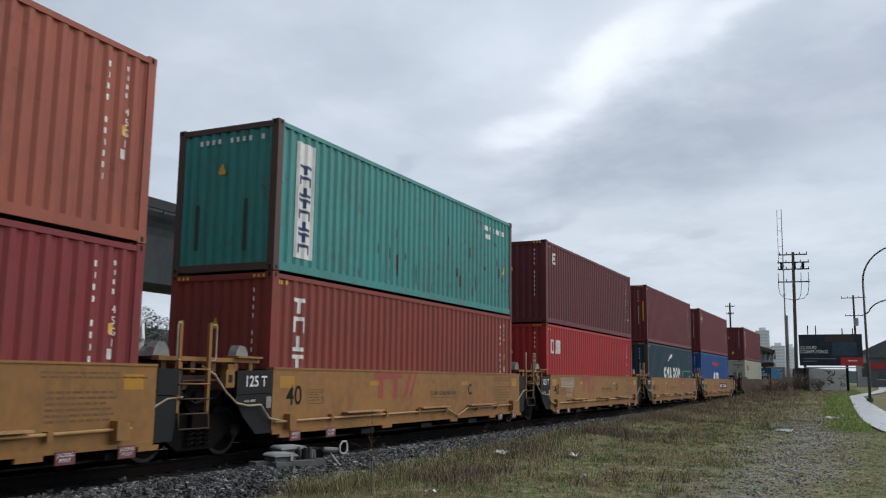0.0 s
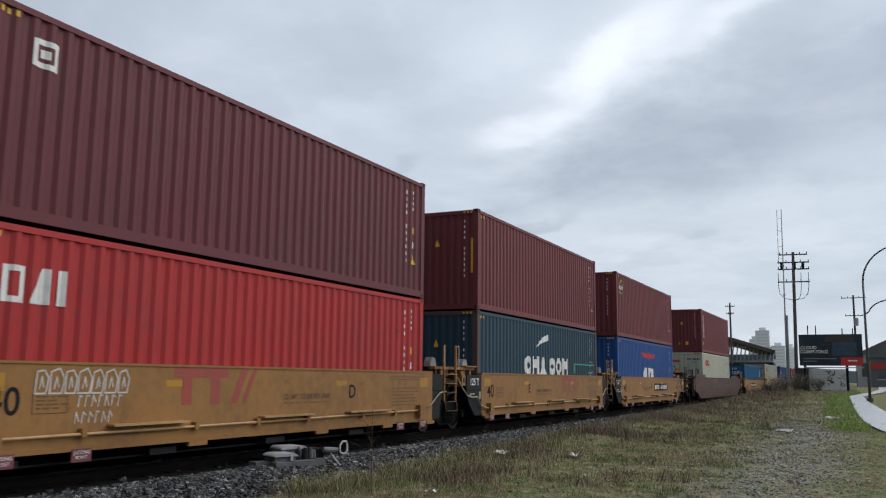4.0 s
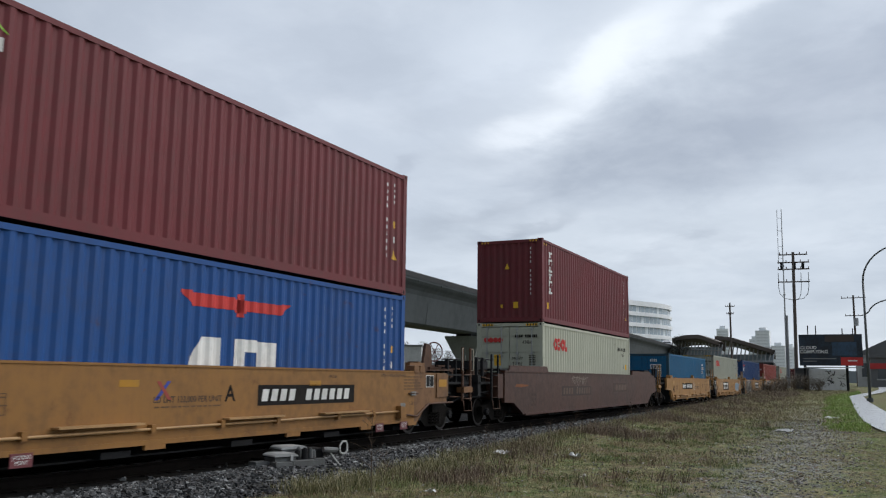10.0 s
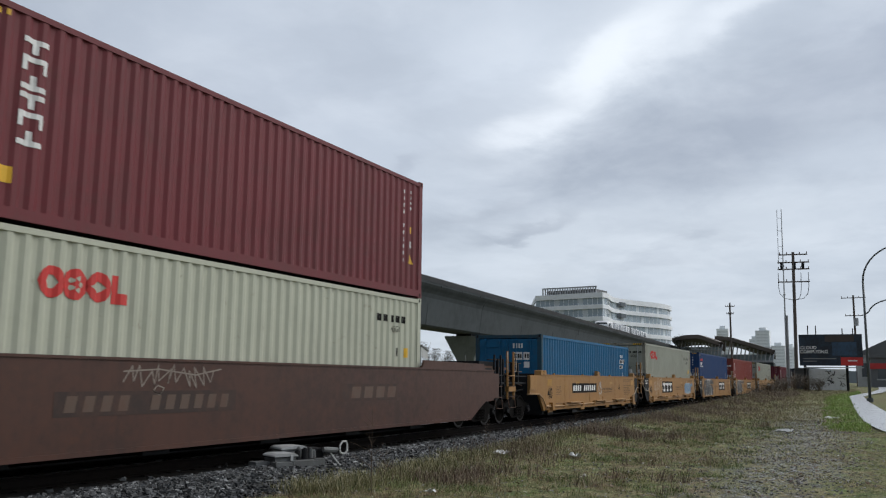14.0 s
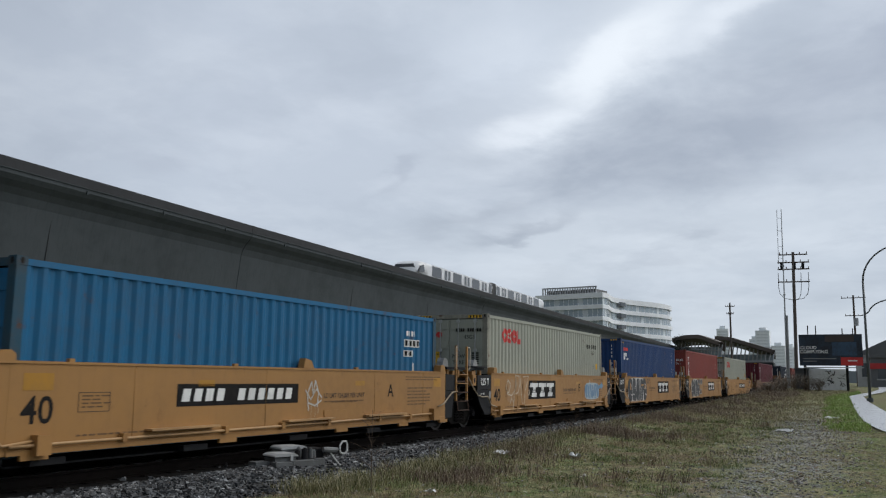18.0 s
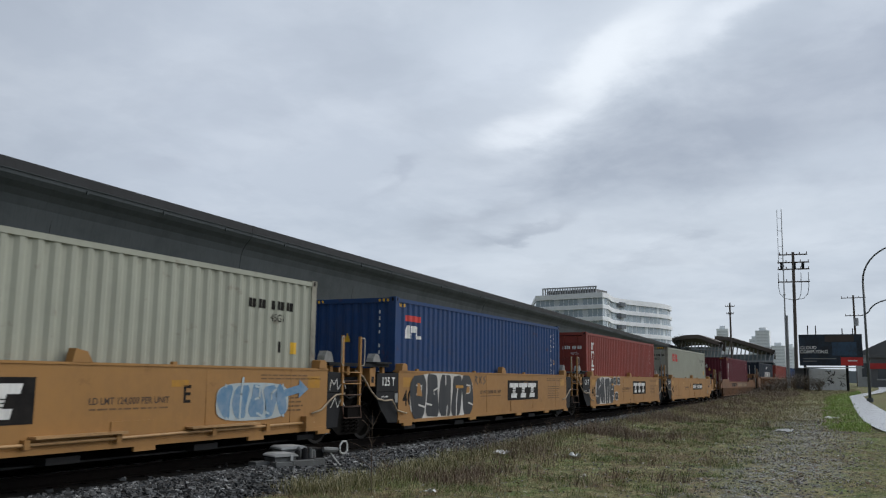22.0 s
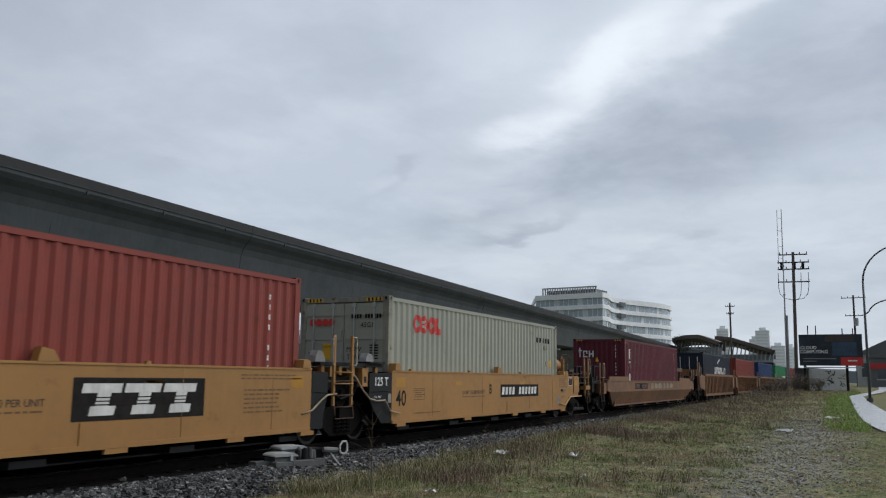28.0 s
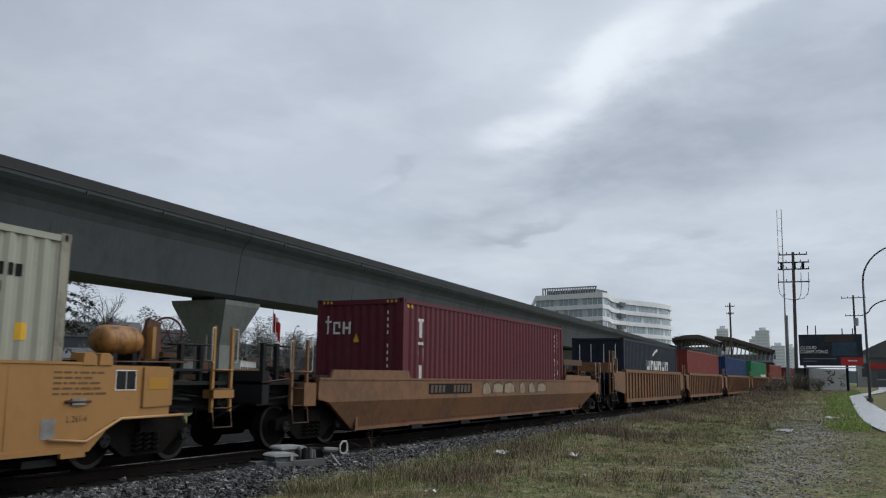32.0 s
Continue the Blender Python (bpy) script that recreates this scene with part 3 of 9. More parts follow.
blades("bank_grass", "tall tangled olive and brown grass at the foot of the ballast", [(0.0, (0.055, 0.055, 0.022)), (0.45, (0.165, 0.152, 0.058)), (0.8, (0.28, 0.23, 0.11)), (1.0, (0.45, 0.38, 0.23))], g,
       along(g, 0.14, 0.44, 22, 46), rs.uniform(0.004, 0.010, len(g)), 6, 1.2)
g = tufts(sow(900, 8, 34, -8.0, -1.6, lambda x, y: off_path(x, y) * patchy(x, y, 0.9, 7.0) ** 3 * (1 - track_bare(x, y)), 30), 30, 0.10, 37)
blades("grass_clumps", "lush green clumps standing out of the short grass", [(0.0, (0.040, 0.060, 0.014)), (0.5, (0.10, 0.125, 0.034)), (0.85, (0.19, 0.19, 0.065)), (1.0, (0.30, 0.26, 0.12))], g,
       along(g, 0.06, 0.18, 30, 47), rs.uniform(0.004, 0.009, len(g)), 7, 1.4)
spots = [(x, y, z + 0.012) for x, y, z in sow(9000, 8, 36, -11, -1.6, lambda x, y: off_path(x, y) * (0.10 + 0.9 * track_bare(x, y)), 25)]
scatter("loose_gravel", "pale and grey gravel trodden into the soil", "gravel", gravel_mat, spots, rs.uniform(0.008, 0.030, len(spots)), 0.6, 6)
leaf_mat = pebble("fallen_leaves", [(0.0, (0.09, 0.04, 0.02)), (0.6, (0.20, 0.13, 0.07)), (0.9, (0.42, 0.40, 0.36)), (1.0, (0.62, 0.62, 0.60))], 0.7)
spots = [(x, y, z + 0.03) for x, y, z in sow(3200, 8, 48, -9.8, -1.6, lambda x, y: off_path(x, y), 26)]
scatter("leaf_litter", "curled dead leaves and pale scraps", "litter", leaf_mat, spots, rs.uniform(0.012, 0.04, len(spots)), 0.12, 7)
weed_mat = paint("dry_weed_stalk", (0.12, 0.085, 0.058), rough=0.9, dirt=0.3, bump=0)


def stalk(bm, base, height, rg, forks=5):
    p = Vector(base)
    way = Vector((rg.uniform(-0.15, 0.15), rg.uniform(-0.15, 0.15), 1)).normalized()
    tip = p + way * height
    rod(bm, p, tip, 0.006, 0.002, 4)
    for k in range(forks):
        q = p.lerp(tip, rg.uniform(0.25, 0.95))
        d = Vector((rg.uniform(-1, 1), rg.uniform(-1, 1), rg.uniform(0.3, 1.0))).normalized()
        e = q + d * height * rg.uniform(0.12, 0.35)
        rod(bm, q, e, 0.003, 0.0015, 3)
        for _ in range(2):
            f = e + Vector((rg.uniform(-1, 1), rg.uniform(-1, 1), rg.uniform(-0.2, 1))) * 0.03
            rod(bm, e, f, 0.004, 0.002, 3)


rg = random.Random(8)
bm = bmesh.new()
for x, y, z in sow(420, 15, 78, -6.5, -0.8, lambda x, y: max(0.05, 1 - abs(y - bend(x)[0] + 2.6) / 2.2), 27):
    stalk(bm, (x, y, z), rg.uniform(0.2, 0.55), rg, 4)
tagged(part("weed_stalks", bm, weed_mat), "dead brown weed stalks along the trackbed", "weeds", kind="stuff")
for x, y, h in ((11.42, -3.04, 1.25), (12.6, -2.6, 0.55), (17.8, -2.2, 0.7), (19.6, -2.4, 0.6), (24.2, -2.3, 0.75), (23.0, -2.0, 0.5), (30.0, -2.6, 0.7)):
    w = thing("tall_weed", "tall leafless brown weed beside the trackbed", "weed", pose(x, y, lumpy(x, y)), "tall weeds")
    bm = bmesh.new()
    stalk(bm, (0, 0, -0.02), h, rg, 12)
    part("stem", bm, weed_mat, w)


# ---- switch machine beside the track ----
sm = thing("switch_machine", "weathered grey switch machine with a ring-shaped lever", "switch machine", pose(12.84, -0.32, -0.27, 0, 0, -27))
# bodies painted darker than lids: shade on sides, light on tops
mach = paint("machine_grey", (0.15, 0.158, 0.158), rough=0.5, dirt=0.55, dirt_rgb=(0.06, 0.055, 0.05), streak=0.4, rust=0.4, bump=0.1)
lid_grey = paint("machine_lid", (0.40, 0.41, 0.41), rough=0.45, dirt=0.35, dirt_rgb=(0.15, 0.14, 0.13), bump=0.05)


def mbox(name, x0, x1, y0, y1, z0, z1, mat=mach, bevel=0.015):
    b = bmesh.new()
    box(b, x0, x1, y0, y1, z0, z1)
    return part(name, b, mat, sm, bevel=bevel)


mbox("long_tie", -0.25, 0.02, -0.50, 1.6, -0.12, 0.06, tie_wood)
mbox("long_tie", 0.40, 0.66, -0.50, 1.6, -0.12, 0.06, tie_wood)
mbox("base_plate", -0.52, 0.85, -0.46, 0.30, 0.05, 0.09, black_steel)
mbox("rear_plate", -0.56, -0.28, -0.30, 0.0, 0.09, 0.17)
mbox("housing", -0.30, 0.10, -0.48, -0.08, 0.10, 0.26)
mbox("housing_rim", -0.33, 0.13, -0.51, -0.05, 0.245, 0.262, black_steel, 0.004)
lid = bmesh.new()
prism(lid, [(-0.33, 0.262), (0.13, 0.262), (0.12, 0.285), (0.06, 0.315), (-0.25, 0.315), (-0.32, 0.285)], -0.51, -0.05)
part("housing_lid", lid, lid_grey, sm, bevel=0.01)
mbox("hasp", -0.03, 0.02, -0.53, -0.50, 0.12, 0.28, lid_grey, 0.006)
mbox("side_box", -0.36, -0.04, -0.64, -0.44, 0.05, 0.18)
mbox("front_box", -0.02, 0.46, -0.62, -0.42, 0.05, 0.19)
mbox("end_box", 0.48, 0.66, -0.52, -0.34, 0.07, 0.20)
mbox("motor_case", 0.02, 0.48, -0.10, 0.30, 0.12, 0.35)
lid = bmesh.new()
prism(lid, [(-0.01, 0.35), (0.51, 0.35), (0.50, 0.375), (0.44, 0.40), (0.05, 0.40), (0.0, 0.375)], -0.13, 0.33)
part("motor_lid", lid, lid_grey, sm, bevel=0.01)
mbox("gear_frame", 0.14, 0.60, -0.40, -0.12, 0.09, 0.20, black_steel)
for x, y, r, z in ((0.20, -0.34, 0.055, 0.34), (0.33, -0.36, 0.06, 0.37), (0.46, -0.34, 0.045, 0.36), (0.54, -0.30, 0.04, 0.33), (0.27, -0.24, 0.045, 0.38)):
    b = bmesh.new()
    rod(b, (x, y, 0.16), (x, y, z), r, r * 0.9, 12)
    rod(b, (x, y, z), (x, y, z + 0.02), r * 0.5, r * 0.5, 8)
    part("stud", b, black_steel if r > 0.05 else mach, sm)
b = bmesh.new()
rod(b, (0.60, -0.30, 0.24), (0.60, -0.02, 0.24), 0.12, seg=14)
part("drum", b, black_steel, sm)
mbox("gear_case", 0.58, 0.74, -0.30, 0.10, 0.10, 0.36, black_steel)
mbox("rubber_pad", 0.55, 0.86, -0.60, -0.36, 0.0, 0.06, black_steel)
for x, y in ((-0.34, -0.62), (-0.06, -0.62), (0.02, -0.60), (0.42, -0.60), (0.50, -0.50), (0.64, -0.50)):
    b = bmesh.new()
    rod(b, (x, y + 0.02, 0.17), (x, y + 0.02, 0.20), 0.018, seg=6)
    part("bolt", b, mach, sm)
b = bmesh.new()
rod(b, (0.70, -0.36, 0.34), (0.98, -0.36, 0.32), 0.05, seg=10)
part("lever_hub", b, mach, sm)
b = bmesh.new()
tube(b, [(0.92, -0.38, 0.32), (1.02, -0.40, 0.34)], 0.02, 6)
part("lever_arm", b, mach, sm)
b = bmesh.new()
ring = [(1.02, 0.30), (1.02, 0.40), (1.07, 0.47), (1.15, 0.47), (1.17, 0.42), (1.17, 0.31), (1.13, 0.26), (1.06, 0.26), (1.02, 0.30)]
tube(b, [(x, -0.40, z) for x, z in ring], 0.018, 6)
part("lever_ring", b, paint("pale_lever", (0.6, 0.6, 0.58), bump=0), sm, "pale ring-shaped hand lever")
b = bmesh.new()
tube(b, [(0.85, -0.34, 0.30), (0.95, -0.38, 0.15), (1.05, -0.4, 0.05)], 0.015, 5)
part("cable", b, paint("pale_lever", (0.6, 0.6, 0.58), bump=0), sm)
b = bmesh.new()
rod(b, (-0.12, 0.30, 0.14), (-0.12, 1.75, 0.10), 0.03, seg=8)
part("throw_rod", b, rail_steel, sm)
for x, y, h in ((43.0, -1.35, 0.36),):
    st = thing("marker_stake", "short whitewashed marker stake by the trackbed", "stake", pose(x, y, ground_z(x, y) - 0.02), "marker stakes")
    b = bmesh.new()
    box(b, -0.05, 0.05, -0.05, 0.05, 0, h)
    part("post", b, paint("chalky_white", (0.5, 0.5, 0.48), dirt=0.4, bump=0.1), st, bevel=0.012)
rag_mat = paint("wet_white_plastic", (0.62, 0.63, 0.63), rough=0.4, dirt=0.3, bump=0.1)
for k, (x, y, sz) in enumerate(((17.4, -2.76, 0.42), (17.9, -4.21, 0.24), (28.0, -7.59, 0.45), (36.9, -8.70, 0.5), (11.7, -3.87, 0.16))):
    b = bmesh.new()
    bmesh.ops.create_grid(b, x_segments=6, y_segments=6, size=sz / 2)
    for v in b.verts:
        v.co.z = 0.05 + 0.09 * noise.noise(v.co * 9 + Vector((k * 5, 0, 0)))
        v.co.x *= 1.0 + 0.3 * noise.noise(v.co * 5)
        v.co.y *= 0.7
    bmesh.ops.solidify(b, geom=b.faces[:], thickness=0.006)
    rag = part("plastic_litter", b, rag_mat)
    rag.matrix_basis = pose(x, y, lumpy(x, y) + 0.03, 0, 0, 40 * k)
    tagged(rag, "crumpled white plastic litter lying in the grass", "litter", "scraps of litter")


# ---- containers ----
L, W, HC, STD = 12.192, 2.438, 2.896, 2.591
PITCH_C = 0.278   # one wave of the side sheet
DEEP = 0.036
X_IN = 0.16


def wave_xs(x0, x1, pitch=PITCH_C):
    """Where the folds of a corrugated sheet lie between x0 and x1, and how deep each is."""
    n = int(round((x1 - x0) / pitch))
    p = (x1 - x0) / n
    out = []
    for i in range(n):
        a = x0 + i * p
        out += [(a, 0.0), (a + p * 0.26, 0.0), (a + p * 0.50, DEEP), (a + p * 0.76, DEEP)]
    return out + [(x1, 0.0)]


SIDE_WAVE = wave_xs(X_IN, L - X_IN)
END_WAVE = [(y, d) for y, d in wave_xs(-W / 2 + 0.16, W / 2 - 0.16, 0.235)]


def depth_at(x):
    for (a, p), (b, q) in zip(SIDE_WAVE, SIDE_WAVE[1:]):
        if a <= x <= b:
            return p + (q - p) * (x - a) / (b - a)
    return 0.0


def dent(x, z, seed):
    """Shallow knocks and bulges of a worn sheet."""
    return 0.012 * noise.noise((x * 0.9, z * 1.1, seed * 7.3)) + 0.006 * noise.noise((x * 3.0, z * 2.5, seed * 3.1))


def side_sheet(bm, h, seed=1):
    rows = []
    zs = [0.16 + (h - 0.27) * i / 6 for i in range(7)]
    for x, d in SIDE_WAVE:
        edge = min(1.0, min(x - X_IN, L - X_IN - x) * 2)
        rows.append([bm.verts.new((x - L / 2, -W / 2 + 0.014 + d + (max(0.0, dent(x, z, seed)) * edge if 0 < i < 6 else 0), z)) for i, z in enumerate(zs)])
    for a, b in zip(rows, rows[1:]):
        for i in range(6):
            bm.faces.new((a[i], b[i], b[i + 1], a[i + 1]))
    box(bm, -L / 2 + 0.17, L / 2 - 0.17, -W / 2 + 0.075, -W / 2 + 0.08, 0.17, h - 0.12)


def end_sheet(bm, h):
    rows = []
    for y, d in END_WAVE:
        rows.append([bm.verts.new((-L / 2 + 0.03 + d + k, y, z)) for k, z in ((0, 0.16), (0, h - 0.12), (0.003, h - 0.12), (0.003, 0.16))])
    for a, b in zip(rows, rows[1:]):
        for i in range(4):
            bm.faces.new((a[i], b[i], b[(i + 1) % 4], a[(i + 1) % 4]))


def roof_sheet(bm, h):
    rows = []
    for x, d in wave_xs(0.25, L - 0.25, 0.42):
        rows.append([bm.verts.new((x - L / 2, y, h - 0.03 - d * 0.5)) for y in (-W / 2 + 0.06, W / 2 - 0.06)])
    for a, b in zip(rows, rows[1:]):
        bm.faces.new((a[0], b[0], b[1], a[1]))


def casting(bm):
    box(bm, -0.089, 0.089, -0.081, 0.081, -0.059, 0.059)


def socket(bm):
    """Black ovals on a casting's faces, painted for the shade inside its holes."""
    for s in (-1, 1):
        prism(bm, [(0.03 * math.cos(a), 0.045 * math.sin(a)) for a in [math.pi * i / 6 for i in range(12)]], *sorted((s * 0.083, s * 0.05)))
        prism(bm, [(0.03 * math.cos(a), 0.045 * math.sin(a)) for a in [math.pi * i / 6 for i in range(12)]], *sorted((s * 0.091, s * 0.05)), axis="x")


def door_leaf(bm, h):
    y0, y1 = 0.0, 1.10
    box(bm, 0.0, 0.05, y0, y1, 0.0, h - 0.316)


def door_rib(bm):
    prism(bm, [(0.03, 0.0), (1.07, 0.0), (1.05, 0.03), (1.05, 0.19), (1.07, 0.22), (0.03, 0.22), (0.05, 0.19), (0.05, 0.03)], -0.022, 0.004, "x")


def lock_rod(bm, h):
    rod(bm, (0, 0, 0.0), (0, 0, h - 0.276), 0.018, seg=6)
    for z in (0.05, 0.9, 1.7, h - 0.35):
        box(bm, -0.022, 0.035, -0.045, 0.045, z - 0.04, z + 0.04)
    box(bm, -0.032, 0.01, -0.014, 0.30, 0.98, 1.02)


lock_grey = paint("zinc_grey", (0.36, 0.37, 0.36), rough=0.5, dirt=0.4, bump=0)


def container(colour, station, z, label, doors_near=False, frame_colour=None, h=HC, seed=1):
    """A 40 ft box; station: where its near end lies along the train."""
    c = thing("shipping_container", label, "container", track_pose(station + L / 2, z), "containers on the train")
    fc = frame_colour or colour
    part("side_panel", lambda bm: side_sheet(bm, h, seed), colour, c, key=("side", h, seed % 5))
    s = part("side_panel", lambda bm: side_sheet(bm, h, seed), colour, c, key=("side", h, seed % 5))
    s.matrix_basis = pose(0, 0, 0, 0, 0, 180)
    part("roof_panel", lambda bm: roof_sheet(bm, h), colour, c, key=("roof", h))
    part("floor", lambda bm: box(bm, -L / 2 + 0.1, L / 2 - 0.1, -W / 2 + 0.08, W / 2 - 0.08, 0.05, 0.17), black_steel, c)
    light = doors_near and ("cream" in label)
    for door_here, turn in ((doors_near, 0), (not doors_near, 180)):
        if door_here:
            for y in (-1.11, 0.01):
                leaf = part("door", lambda bm: door_leaf(bm, h), colour, c, key=("leaf", h), bevel=0.006)
                leaf.matrix_basis = pose(0, 0, 0, 0, 0, turn) @ pose(-L / 2 + 0.035, y, 0.16)
                if turn == 0:
                    for k in range(5):
                        rb = part("door_rib", door_rib, colour, leaf)
                        rb.matrix_basis = pose(0, 0, 0.05 + k * (h - 0.316 - 0.34) / 4)
                for yy in (0.28, 0.82):
                    rd = part("locking_rod", lambda bm: lock_rod(bm, h), lock_grey if light else colour, leaf, key=("lock", h))
                    rd.matrix_basis = pose(-0.045, yy, -0.02)
        else:
            e = part("end_panel", lambda bm: end_sheet(bm, h), colour, c, key=("end", h))
            e.matrix_basis = pose(0, 0, 0, 0, 0, turn)
    for sx in (-1, 1):
        for sy in (-1, 1):
            def post(bm, sx=sx, sy=sy):
                x0, x1 = sorted((sx * (L / 2 - 0.006), sx * (L / 2 - 0.17)))
                y0, y1 = sorted((sy * (W / 2 - 0.004), sy * (W / 2 - 0.16)))
                box(bm, x0, x1, y0, y1, 0.11, h - 0.11)
            part("corner_post", post, fc, c, key=("post", sx, sy, h), bevel=0.012)
            for z0 in (0.059, h - 0.059):
                k = part("corner_casting", casting, fc, c, bevel=0.012)
                k.matrix_basis = pose(sx * (L / 2 - 0.089), sy * (W / 2 - 0.081), z0)
                part("socket", socket, black, k)

        def bar(bm, z0, z1, sx=sx):
            x0, x1 = sorted((sx * (L / 2 - 0.012), sx * (L / 2 - 0.13)))
            box(bm, x0, x1, -W / 2 + 0.16, W / 2 - 0.16, z0, z1)
        part("end_header", lambda bm: bar(bm, h - 0.13, h - 0.02), fc, c, key=("header", sx, h), bevel=0.008)
        part("end_sill", lambda bm: bar(bm, 0.02, 0.16), fc, c, key=("sill", sx), bevel=0.008)
    for sy in (-1, 1):
        def long_bar(bm, t, z0, z1, sy=sy):
            y0, y1 = sorted((sy * (W / 2 - 0.004), sy * (W / 2 - t)))
            box(bm, -L / 2 + 0.17, L / 2 - 0.17, y0, y1, z0, z1)
        part("top_rail", lambda bm: long_bar(bm, 0.07, h - 0.115, h - 0.03), colour, c, key=("trail", sy, h), bevel=0.008)
        part("bottom_rail", lambda bm: long_bar(bm, 0.06, 0.02, 0.175), colour, c, key=("lrail", sy), bevel=0.008)
    ROLLING.append((c, station + L / 2, z))
    return c


maroon = box_paint("maroon", (0.150, 0.030, 0.036))
maroon_b = box_paint("dark_maroon", (0.125, 0.025, 0.034))
orange_red = box_paint("faded_orange_red", (0.31, 0.086, 0.056))
brown_red = box_paint("brown_red", (0.215, 0.042, 0.032))
dark_red = box_paint("dark_red", (0.20, 0.030, 0.034))
bright_red = box_paint("bright_red", (0.38, 0.026, 0.028))
teal = paint("container_teal_green", (0.028, 0.235, 0.222), rough=0.55, dirt=0.3, streak=0.4, rust=0.9, bump=0.06, grain=5.0)
ink_navy = box_paint("ink_navy", (0.009, 0.018, 0.034))
deep_teal = box_paint("dark_teal_blue", (0.016, 0.050, 0.078))
royal = box_paint("royal_blue", (0.014, 0.075, 0.26))
navy = box_paint("navy_blue", (0.010, 0.042, 0.135))
sky_blue = box_paint("sky_blue", (0.006, 0.108, 0.235))
cream = box_paint("cream_grey", (0.42, 0.43, 0.345), 0.14, 0.07, 0.25)
grey_cream = box_paint("grey_cream", (0.315, 0.325, 0.27), 0.16, 0.07, 0.3)
green = box_paint("green", (0.025, 0.20, 0.085))
wine = box_paint("wine_red", (0.105, 0.014, 0.024))
frame_rusty = box_paint("rusty_post", (0.085, 0.055, 0.048))
worn_blue = box_paint("worn_blue_post", (0.016, 0.060, 0.095), 0.6, 0.5, 0.8)
worn_cream = box_paint("worn_cream_post", (0.27, 0.26, 0.21), 0.6, 0.5, 1.0)

Z_LOW, Z_UP, Z_NEW = 0.385, 3.30, 0.33
loads = {}
for n, (key, col, st, z, lab, dn) in enumerate((
    ("z_up", orange_red, -2.60, Z_UP, "faded orange-red steel container with white stencilled marks", False),
    ("z_lo", dark_red, -2.60, Z_LOW, "dark red steel container with white stencils, bottom of a stack", False),
    ("a_up", teal, 12.88, Z_UP, "scuffed teal green container with rusty posts and a white strip", False),
    ("a_lo", brown_red, 12.88, Z_LOW, "brown-red container with tall white marks, under a teal one", False),
    ("b_up", maroon_b, 28.36, Z_UP, "dark maroon container with a small white emblem, top of a stack", False),
    ("b_lo", bright_red, 28.36, Z_LOW, "bright red container with a white emblem, under a maroon one", False),
    ("c_up", maroon, 43.93, Z_UP, "maroon container with a yellow strip down its end", False),
    ("c_lo", deep_teal, 43.93, Z_LOW, "dark teal-blue container with bold white blocks", False),
    ("d_up", maroon, 59.52, Z_UP, "maroon container with a green ring emblem, top of a stack", False),
    ("d_lo", royal, 59.52, Z_LOW, "royal blue container with a red winged emblem", False),
    ("e_up", maroon, 81.60, Z_UP, "maroon container with tall white marks, above a cream one", False),
    ("e_lo", cream, 81.60, Z_LOW, "cream grey container with red round emblems and barred doors", True),
    ("f", sky_blue, 102.72, 0.28, "blue standard-height container with white number patches", True),
    ("g", grey_cream, 118.25, Z_NEW, "grey-cream container with red emblems in a graffitied wagon", True),
    ("h", navy, 133.70, Z_NEW, "navy blue container with a small red and white emblem", False),
    ("i", brown_red, 149.25, Z_NEW, "brown-red container with tall white marks and barred doors", True),
    ("k", grey_cream, 164.95, Z_NEW, "grey-cream container with red emblems in a clean wagon", True),
    ("l", wine, 186.93, 0.34, "wine red container with small white marks on two sides", False),
    ("m", ink_navy, 208.0, 0.38, "dark blue container with white marks and pale-barred doors", True),
    ("n", brown_red, 223.6, 0.38, "plain brown-red container in a ribbed yellow wagon", False),
    ("o", navy, 239.2, 0.38, "plain navy blue container in a ribbed yellow wagon", False),
    ("p", green, 254.8, 0.38, "green container with a white panel in a ribbed wagon", False),
    ("q", brown_red, 270.4, 0.38, "plain brown-red container in a ribbed yellow wagon", False),
    ("r", maroon, 292.0, 0.38, "plain maroon container in a yellow well wagon", False),
    ("s", navy, 307.6, 0.38, "plain navy blue container in a yellow well wagon", False),
)):
    loads[key] = container(col, st, z, lab, dn, frame_rusty if key in ("a_up", "c_lo") else worn_blue if key == "f" else worn_cream if key in ("g", "k") else None, STD if key == "f" else HC, n)


# ---- marks on the containers: plain shapes, with the size codes lettered ----
def wave_band(bm, u0, u1, lo, hi):
    """A painted patch that follows the folds; u runs from the near end, lo and hi give its lower and upper edge."""
    cuts = [u0] + [x for x, _ in SIDE_WAVE if u0 + 1e-4 < x < u1 - 1e-4] + [u1]
    fine = []
    for a, b in zip(cuts, cuts[1:]):
        k = max(1, int((b - a) / 0.07))
        fine += [a + (b - a) * i / k for i in range(k)]
    fine.append(u1)
    last = None
    for u in fine:
        y = -W / 2 + 0.014 + depth_at(u) - 0.006
        row = [bm.verts.new((u - L / 2, y, lo(u) if callable(lo) else lo)), bm.verts.new((u - L / 2, y, hi(u) if callable(hi) else hi))]
        if last:
            bm.faces.new((last[0], row[0], row[1], last[1]))
        last = row


def side_mark(c, name, mat, bands, label=""):
    groups = [[b] for b in bands] if name in ("tall_white_mark", "bold_white_block") else [bands]
    for g in groups:
        bm = bmesh.new()
        for b in g:
            wave_band(bm, *b)
        ob = part(name, bm, mat, c, label)
    return ob


